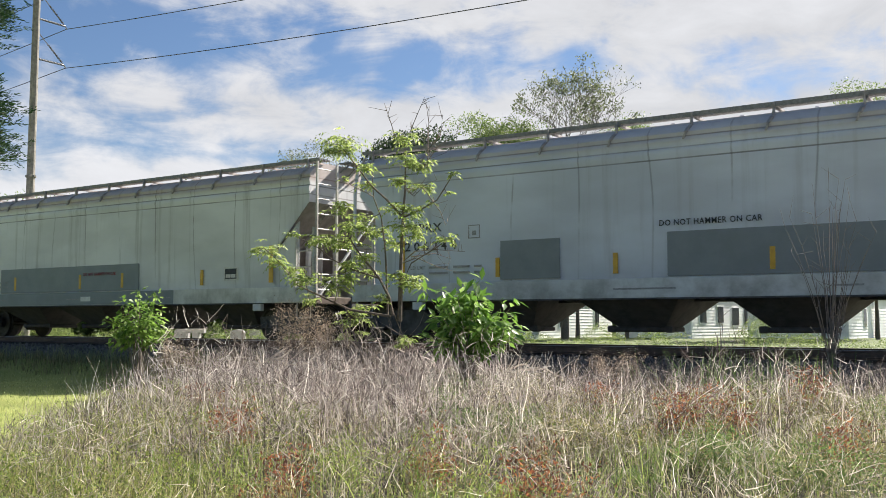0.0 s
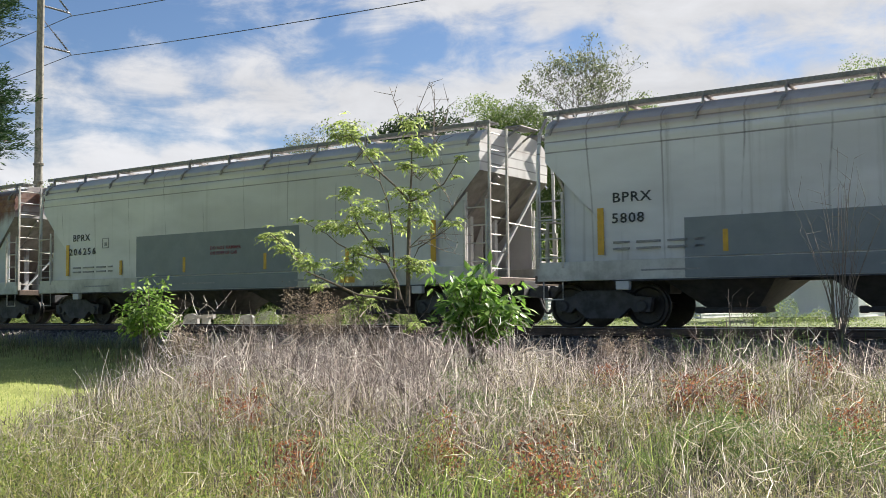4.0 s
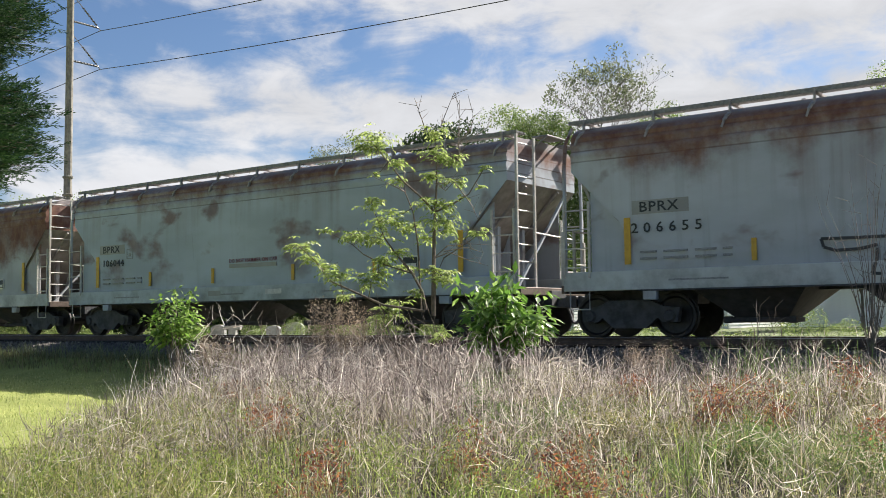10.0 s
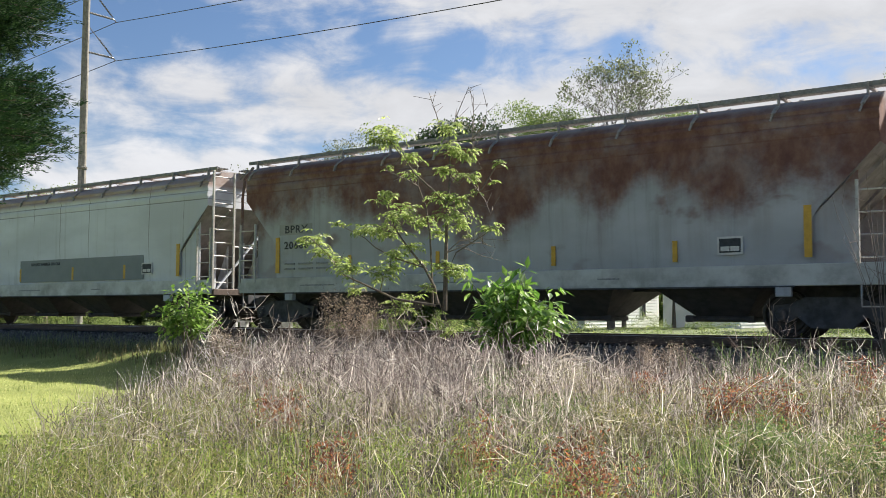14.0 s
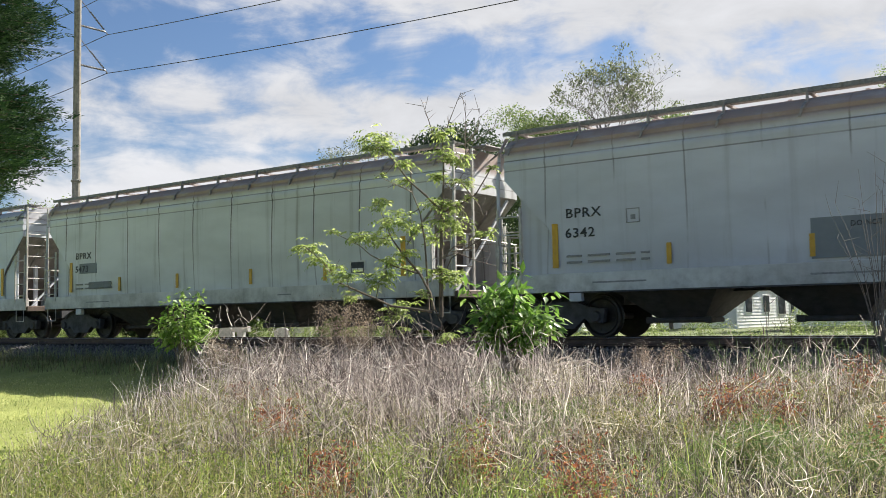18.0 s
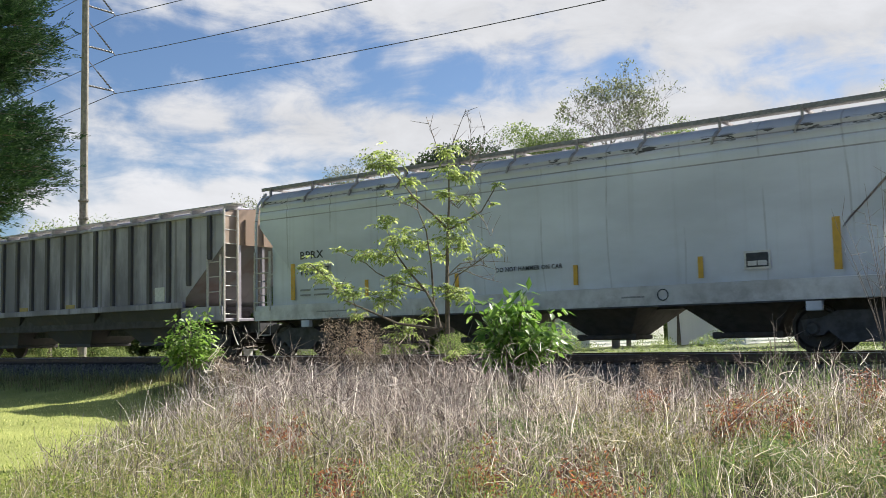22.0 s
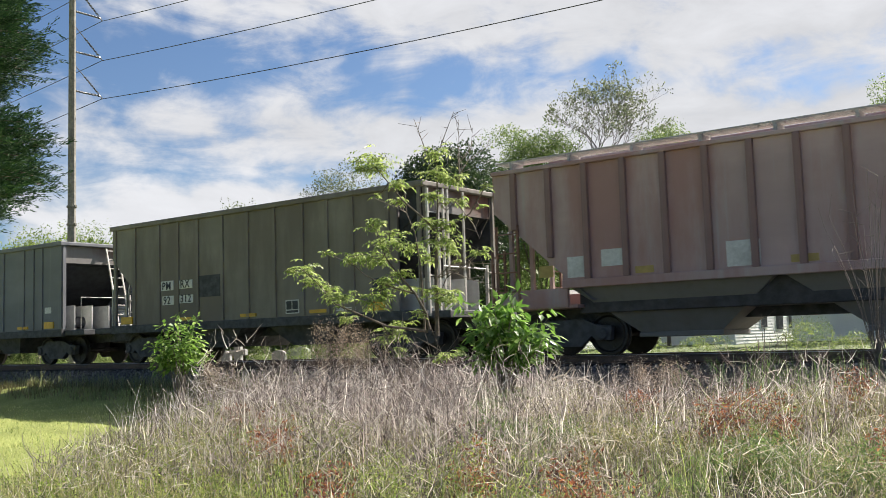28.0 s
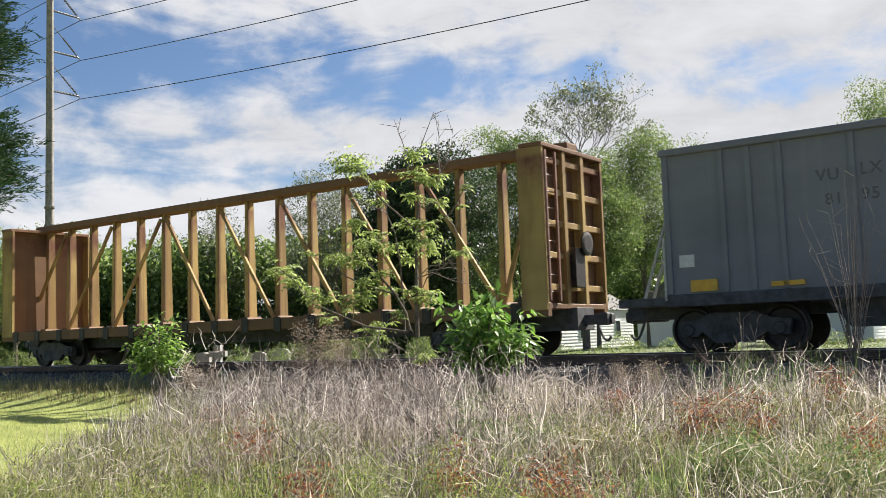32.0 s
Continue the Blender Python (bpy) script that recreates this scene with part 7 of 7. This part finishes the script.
stalks("green_blades", scatter(rng1, 520, -1.6, 4.0, 4.2, 6.2, lambda x, y: smooth01(0.55, 0.8, field(x, y, 1.9, 2.0))), 0.50, 0.22, 0.0045, G_GREEN, "upright bright green blades among the weeds", 66, 0.3, 4)
leafy_weeds("green_weeds", scatter(rng1, 1500, -4.8, 8, 4.0, 10.5, lambda x, y: hollow(x, y) * (0.15 + 0.85 * near_(x, y))), 0.27, 0.0062, 120000, G_HERB, "small-leaved olive green weeds", 58, 0.06)
leafy_weeds("bright_weeds", scatter(rng1, 330, -4.8, 8, 4.0, 9.0, lambda x, y: np.maximum(smooth01(0.6, 0.9, field(x, y, 1.3, 7.0)), smooth01(-0.6, -1.3, x) * smooth01(8.9, 7.9, y))), 0.34, 0.0078, 60000, L_LIME, "clumps of brighter green leaves", 63, 0.07)
lawn_xy = np.stack([rng1.uniform(-16, -2.8, 44000), rng1.uniform(5, 26, 44000)], -1)
lawn_xy = lawn_xy[(NX * lawn_xy[:, 0] + NY * (lawn_xy[:, 1] - TRACK_Y) > 3.4) & (lawn_xy[:, 0] > -0.55 * lawn_xy[:, 1] - 1)]
stalks("lawn_blades", lawn_xy, 0.09, 0.5, 0.006, G_LAWN, "short mown yellow-green grass blades", 57, 0.3, 2)


verge_xy = np.stack([rng1.uniform(-45, 12, 16000), rng1.uniform(1.9, 4.6, 16000)], -1)
verge_xy = np.stack([HX * verge_xy[:, 0] + NX * verge_xy[:, 1], TRACK_Y + HY * verge_xy[:, 0] + NY * verge_xy[:, 1]], -1)
stalks("verge_grass", verge_xy, 0.30, 0.5, 0.008, G_VERGE, "rough brown-green grass at the foot of the ballast", 60, 0.4, 3)
foot_xy = np.stack([rng1.uniform(-46, -2, 9000), rng1.uniform(1.6, 3.2, 9000)], -1)
foot_xy = np.stack([HX * foot_xy[:, 0] + NX * foot_xy[:, 1], TRACK_Y + HY * foot_xy[:, 0] + NY * foot_xy[:, 1]], -1)
stalks("foot_grass", foot_xy, 0.5, 0.45, 0.010, G_FOOT, "dark green grass over the ballast shoulder", 67, 0.4, 3)
red_spots = [(-1.3, 7.6), (0.85, 5.6), (0.8, 5.9), (2.3, 8.0), (2.1, 7.8), (2.5, 8.2), (2.6, 7.7), (1.75, 8.9), (3.6, 8.6), (0.1, 6.4), (-1.9, 8.9), (-0.75, 6.0), (3.0, 6.6)]
red_xy = np.concatenate([np.array(p) + rng1.normal(0, 0.10, (7, 2)) for p in red_spots])
leafy_weeds("red_weeds", red_xy, 0.40, 0.0105, 12000, G_RED, "patches of red-leaved weeds", 59)



def bare_shrub(name, place, tall, wide, n, seed, label, material):
    """A leafless shrub: many thin stems that fork."""
    rng = np.random.default_rng(seed)
    ob = thing(name, pose(*place), label, "shrub", "bare shrubs")
    for k in range(n):
        g = Geo()
        a = rng.uniform(0, 2 * math.pi)
        tip = Vector((math.cos(a) * wide / 2 * rng.uniform(0.2, 1), math.sin(a) * wide / 2 * rng.uniform(0.2, 1), tall * rng.uniform(0.5, 1)))
        pts = [Vector((0, 0, -0.15)) + Vector((tip.x * q * q, tip.y * q * q, tip.z * q)) + Vector(rng.normal(0, 0.015, 3)) for q in (0, 0.3, 0.6, 0.85, 1.0)]
        g.tube(pts, 0.008, 4, 0.002)
        for j in range(5):
            q = pts[1 + j % 4]
            g.tube([q, q + Vector((rng.normal(0, 0.14), rng.normal(0, 0.10), abs(rng.normal(0.16, 0.1))))], 0.004, 4, 0.0015)
        part("stem", g, material, ob)


bare_shrub("bare_shrub", (5.75, 13.0, -0.5), 3.3, 1.3, 22, 71, "leafless grey shrub with upright forking stems", M_TWIG)
bare_shrub("bare_shrub", (4.1, 12.6, -0.5), 1.3, 0.7, 8, 72, "leafless grey shrub with upright forking stems", M_TWIG)
bare_shrub("bare_shrub", (-2.2, 12.4, -0.35), 1.0, 0.9, 12, 73, "leafless grey shrub with upright forking stems", M_TWIG)
bare_shrub("bare_shrub", (-0.5, 11.6, -0.35), 1.0, 1.6, 22, 74, "leafless grey shrub with upright forking stems", M_TWIG)


def fallen_branch(x, y, ln, turn_, seed):
    rng = np.random.default_rng(seed)
    z = float(ground_height(x, y)) + 0.42
    g = Geo()
    pts = [Vector((ln * (q - 0.5), rng.normal(0, 0.05), 0.05 * math.sin(5 * q) + rng.normal(0, 0.03))) for q in np.linspace(0, 1, 7)]
    g.tube(pts, 0.016, 6, 0.006)
    for q in pts[1:-1]:
        g.tube([q, q + Vector((rng.normal(0.15, 0.1), rng.normal(0, 0.1), rng.normal(0.1, 0.1)))], 0.008, 5, 0.003)
    ob = solid("fallen_branch", g, M_BLEACHED, "bleached fallen branch lying on the weeds", "branch", "", "fallen branches", pose(x, y, z, 0, 0, turn_))


for x, y, h in ((-1.45, 12.0, 0.95), (-1.05, 12.2, 0.8), (-3.0, 12.8, 0.7), (2.55, 12.8, 0.55), (2.95, 13.0, 0.6)):
    rng2 = np.random.default_rng(int(100 * h) + int(10 * abs(x)))
    ob_ = thing("dry_seed_clump", pose(x, y, float(ground_height(x, y))), "clump of dry brown feathery seed heads", "weeds", "dry clumps")
    tips_ = []
    for k in range(9):
        tip = Vector((rng2.normal(0, 0.14), rng2.normal(0, 0.12), h * rng2.uniform(0.7, 1.05)))
        part("stem", Geo().tube([(0, 0, -0.05), tip * 0.5, tip], 0.005, 4, 0.002), M_TWIG, ob_)
        tips_.append(np.array(tip)[None] + rng2.normal(0, 1, (260, 3)) * (0.05, 0.05, 0.11) - (0, 0, 0.06))
    v_, f_ = leaf_cards(rng2, np.concatenate(tips_), 0.008, 3.6, -0.3)
    tagged(part("seed_plume", quick_mesh("seed_plume", v_, f_, G_BROWN), G_BROWN, ob_), "feathery brown seed heads", kind="stuff")


M_BLEACHED = plain("bleached dead wood", (0.52, 0.45, 0.37), 0.85, 0, 0.2, 12.0, 0.3)
fallen_branch(1.55, 11.0, 0.9, 15, 75)
fallen_branch(2.2, 11.4, 0.8, -12, 76)
fallen_branch(1.35, 11.4, 0.6, 60, 77)
fallen_branch(-1.4, 10.5, 0.7, 35, 78)

# ---- things beyond the track ----
M_SIDING = plain("white painted siding", (0.88, 0.89, 0.90), 0.6, 0, 0.03, 2.0, 0.1, (0.80, 0.80, 0.80))
M_ROOF = plain("grey roof shingle", (0.16, 0.155, 0.15), 0.9, 0, 0.25, 5.0, 0.4)
s = Surface("window glass", 0.08)
s.color((0.03, 0.035, 0.04))
M_GLASS = s.mat


def house(place, turn_, wide, deep, wall, label, windows):
    ob = thing("white_house", pose(*place, 0, 0, turn_), label, "house", "white houses")
    part("wall", Geo().box(-wide / 2, wide / 2, -deep / 2, deep / 2, 0, wall), M_SIDING, ob)
    lap = Geo().plate([(0.0, 0.0), (-0.045, 0.0), (-0.012, 0.20), (0.0, 0.20)], wide, -wide / 2, "x").mesh("board", M_SIDING)
    short = Geo().plate([(0.0, 0.0), (-0.045, 0.0), (-0.012, 0.20), (0.0, 0.20)], deep, -deep / 2, "x").mesh("board", M_SIDING)
    k = 0
    while 0.08 + k * 0.19 < wall - 0.1:
        part("board", lap, M_SIDING, ob, "", pose(0, -deep / 2, 0.08 + k * 0.19))
        part("board", short, M_SIDING, ob, "", pose(-wide / 2, 0, 0.08 + k * 0.19, 0, 0, -90))
        k += 1
    g = Geo().plate([(-deep / 2 - 0.16, wall), (deep / 2 + 0.16, wall), (0, wall + deep * 0.32)], wide + 0.6, -wide / 2 - 0.3, "x")
    part("roof", g, M_ROOF, ob)
    for x, z, w, h in windows:
        win = part("window", Geo().box(x - w / 2 - 0.08, x + w / 2 + 0.08, -deep / 2 - 0.07, -deep / 2 + 0.02, z - h / 2 - 0.08, z + h / 2 + 0.08, 0.01), M_SIDING, ob)
        part("pane", Geo().box(x - w / 2, x + w / 2, -deep / 2 - 0.082, -deep / 2 - 0.06, z - h / 2, z + h / 2), M_GLASS, win, "dark window pane")


house((18.2, 62.5, -0.7), 49, 10.0, 5, 2.75, "white wooden house with lapped siding and a small porch", [(-3.4, 1.7, 0.9, 1.0), (-0.8, 1.7, 0.9, 1.0), (1.6, 1.6, 1.1, 1.1), (3.6, 1.6, 1.0, 1.0)])
house((9.0, 61.5, -0.7), 50, 9.0, 4, 2.6, "long white bungalow with lapped siding", [(-2.0, 1.4, 0.5, 1.0), (2.4, 1.4, 0.5, 1.0)])
house((27.0, 62.0, -0.7), 50, 11.0, 6, 2.7, "white wooden house with lapped siding", [(-2.0, 1.5, 0.5, 1.1), (1.0, 1.5, 0.6, 1.1)])


def gravestone(x, y, wide, tall, cross=False):
    g = Geo()
    if cross:
        g.box(-0.14, 0.14, -0.09, 0.09, 0.25, tall, 0.02).box(-wide / 2, wide / 2, -0.085, 0.085, tall * 0.55, tall * 0.78, 0.02)
    else:
        arc = [(wide / 2 * math.cos(a), tall - wide / 4 + wide / 4 * math.sin(a)) for a in np.linspace(0, math.pi, 9)]
        g.plate([(-wide / 2, 0.2), (wide / 2, 0.2)] + arc, 0.16, -0.08, "y")
    g.box(-wide / 2 - 0.1, wide / 2 + 0.1, -0.2, 0.2, 0, 0.27, 0.02)
    solid("gravestone", g, M_STONE, "pale grey weathered gravestone in the grass", "gravestone", "", "gravestones", pose(x, y, float(ground_height(x, y)) - 0.03, 0, 0, -20))


M_STONE = plain("pale weathered stone", (0.32, 0.315, 0.30), 0.85, 0, 0.15, 9.0, 0.4)
gravestone(-8.5, 36.5, 0.6, 0.75)
gravestone(-7.85, 36, 0.7, 0.95, True)
gravestone(-5.7, 37, 0.8, 0.8)
gravestone(-6.15, 35, 0.55, 0.7)
gravestone(-11.2, 39, 0.6, 0.7)

# ---- power line ----


POLE_P = -6.64
ARMS = (12.70, 14.62, 16.62, 18.50)
ARM = 1.64


def power_pole(s_, drop, label):
    foot = on_track(s_, POLE_P, -0.6)
    ob = thing("power_pole", pose(*foot, 0, 0, HEADING), label, "power pole", "power poles")
    part("pole", Geo().tube([(0, 0, 0), (0.02, 0, 9), (0.03, 0, 20.5 - drop)], 0.21, 12, 0.15), M_POLE, ob)
    for z in (6.9, 7.75):
        part("band", Geo().lathe([(z, 0.195), (z + 0.02, 0.24), (z + 0.1, 0.24), (z + 0.12, 0.195)], (0.02, 0, 0), "z", 12).box(-0.3, 0.34, -0.05, 0.05, z + 0.02, z + 0.1), M_POLE, ob, "bolted band round the pole")
    for z in ARMS:
        z = z + 0.6 - drop
        ribs = [(0.12, 0.03)]
        for k in range(16):
            ribs += [(0.2 + k * 0.08, 0.036), (0.23 + k * 0.08, 0.058)]
        part("insulator", Geo().lathe(ribs + [(ARM - 0.10, 0.03)], (0.02, 0, z + 0.12), "y", 10), M_INSUL, ob, "grey ribbed post insulator")
        g = Geo()
        a, b = Vector((0.03, 0.16, z + 1.35)), Vector((0.03, ARM - 0.09, z + 0.10))
        for k in range(11):
            g.lathe([(-0.02, 0.025), (0.0, 0.075), (0.03, 0.025)], a.lerp(b, 0.38 + 0.05 * k), "z", 8)
        g.beam(a, b, 0.03, 0.03)
        g.beam(b, (0.03, ARM, z), 0.04, 0.04)
        part("stay_insulator", g, M_INSUL, ob, "string of insulator discs bracing the arm")
    return ob


power_pole(-26.48, 0.0, "tall weathered wooden power pole with braced insulators")
power_pole(60.5, 0.0, "tall weathered wooden power pole with braced insulators")
power_pole(-90.0, 2.0, "tall weathered wooden power pole with braced insulators")


def wires():
    for z in ARMS:
        for a, b, drop, sag in ((-26.48, 60.5, 0.0, 1.69), (-26.48, -90.0, -2.0, 0.95)):
            n = 40
            pts = [on_track(a + (b - a) * k / n, POLE_P - ARM, z + drop * k / n - 4 * sag * k / n * (1 - k / n)) for k in range(n + 1)]
            tagged(solid("power_line", Geo().tube(pts, 0.017, 6), M_WIRE, ""), "thin dark sagging power line", "wire", "power lines")


wires()


# ---- motion of the train ----


def travel(t):
    ts, ss = zip(*TRAVEL)
    return float(np.interp(t, ts, ss))


def motions():
    for car, mid in CARS:
        walk(car, [(t, pose(*on_track(mid + s_), 0, 0, HEADING)) for t, s_ in TRAVEL])
    for car, wheel, x in WHEELS:
        mid = next(m for c, m in CARS if c is car)
        rows, t = [], 0.0
        angle, last = 0.0, None
        for k in range(481):
            t = k / 15
            at = mid + x + travel(t)
            near = -34 < at < 20
            if near or k in (0, 480):
                if near and last is not None:
                    angle += math.degrees((at - last) / 0.457)
                rows.append((t, pose(x, 0, 0.457, 0, angle % 360, 0)))
            last = at if near else None
        walk(wheel, rows)


motions()
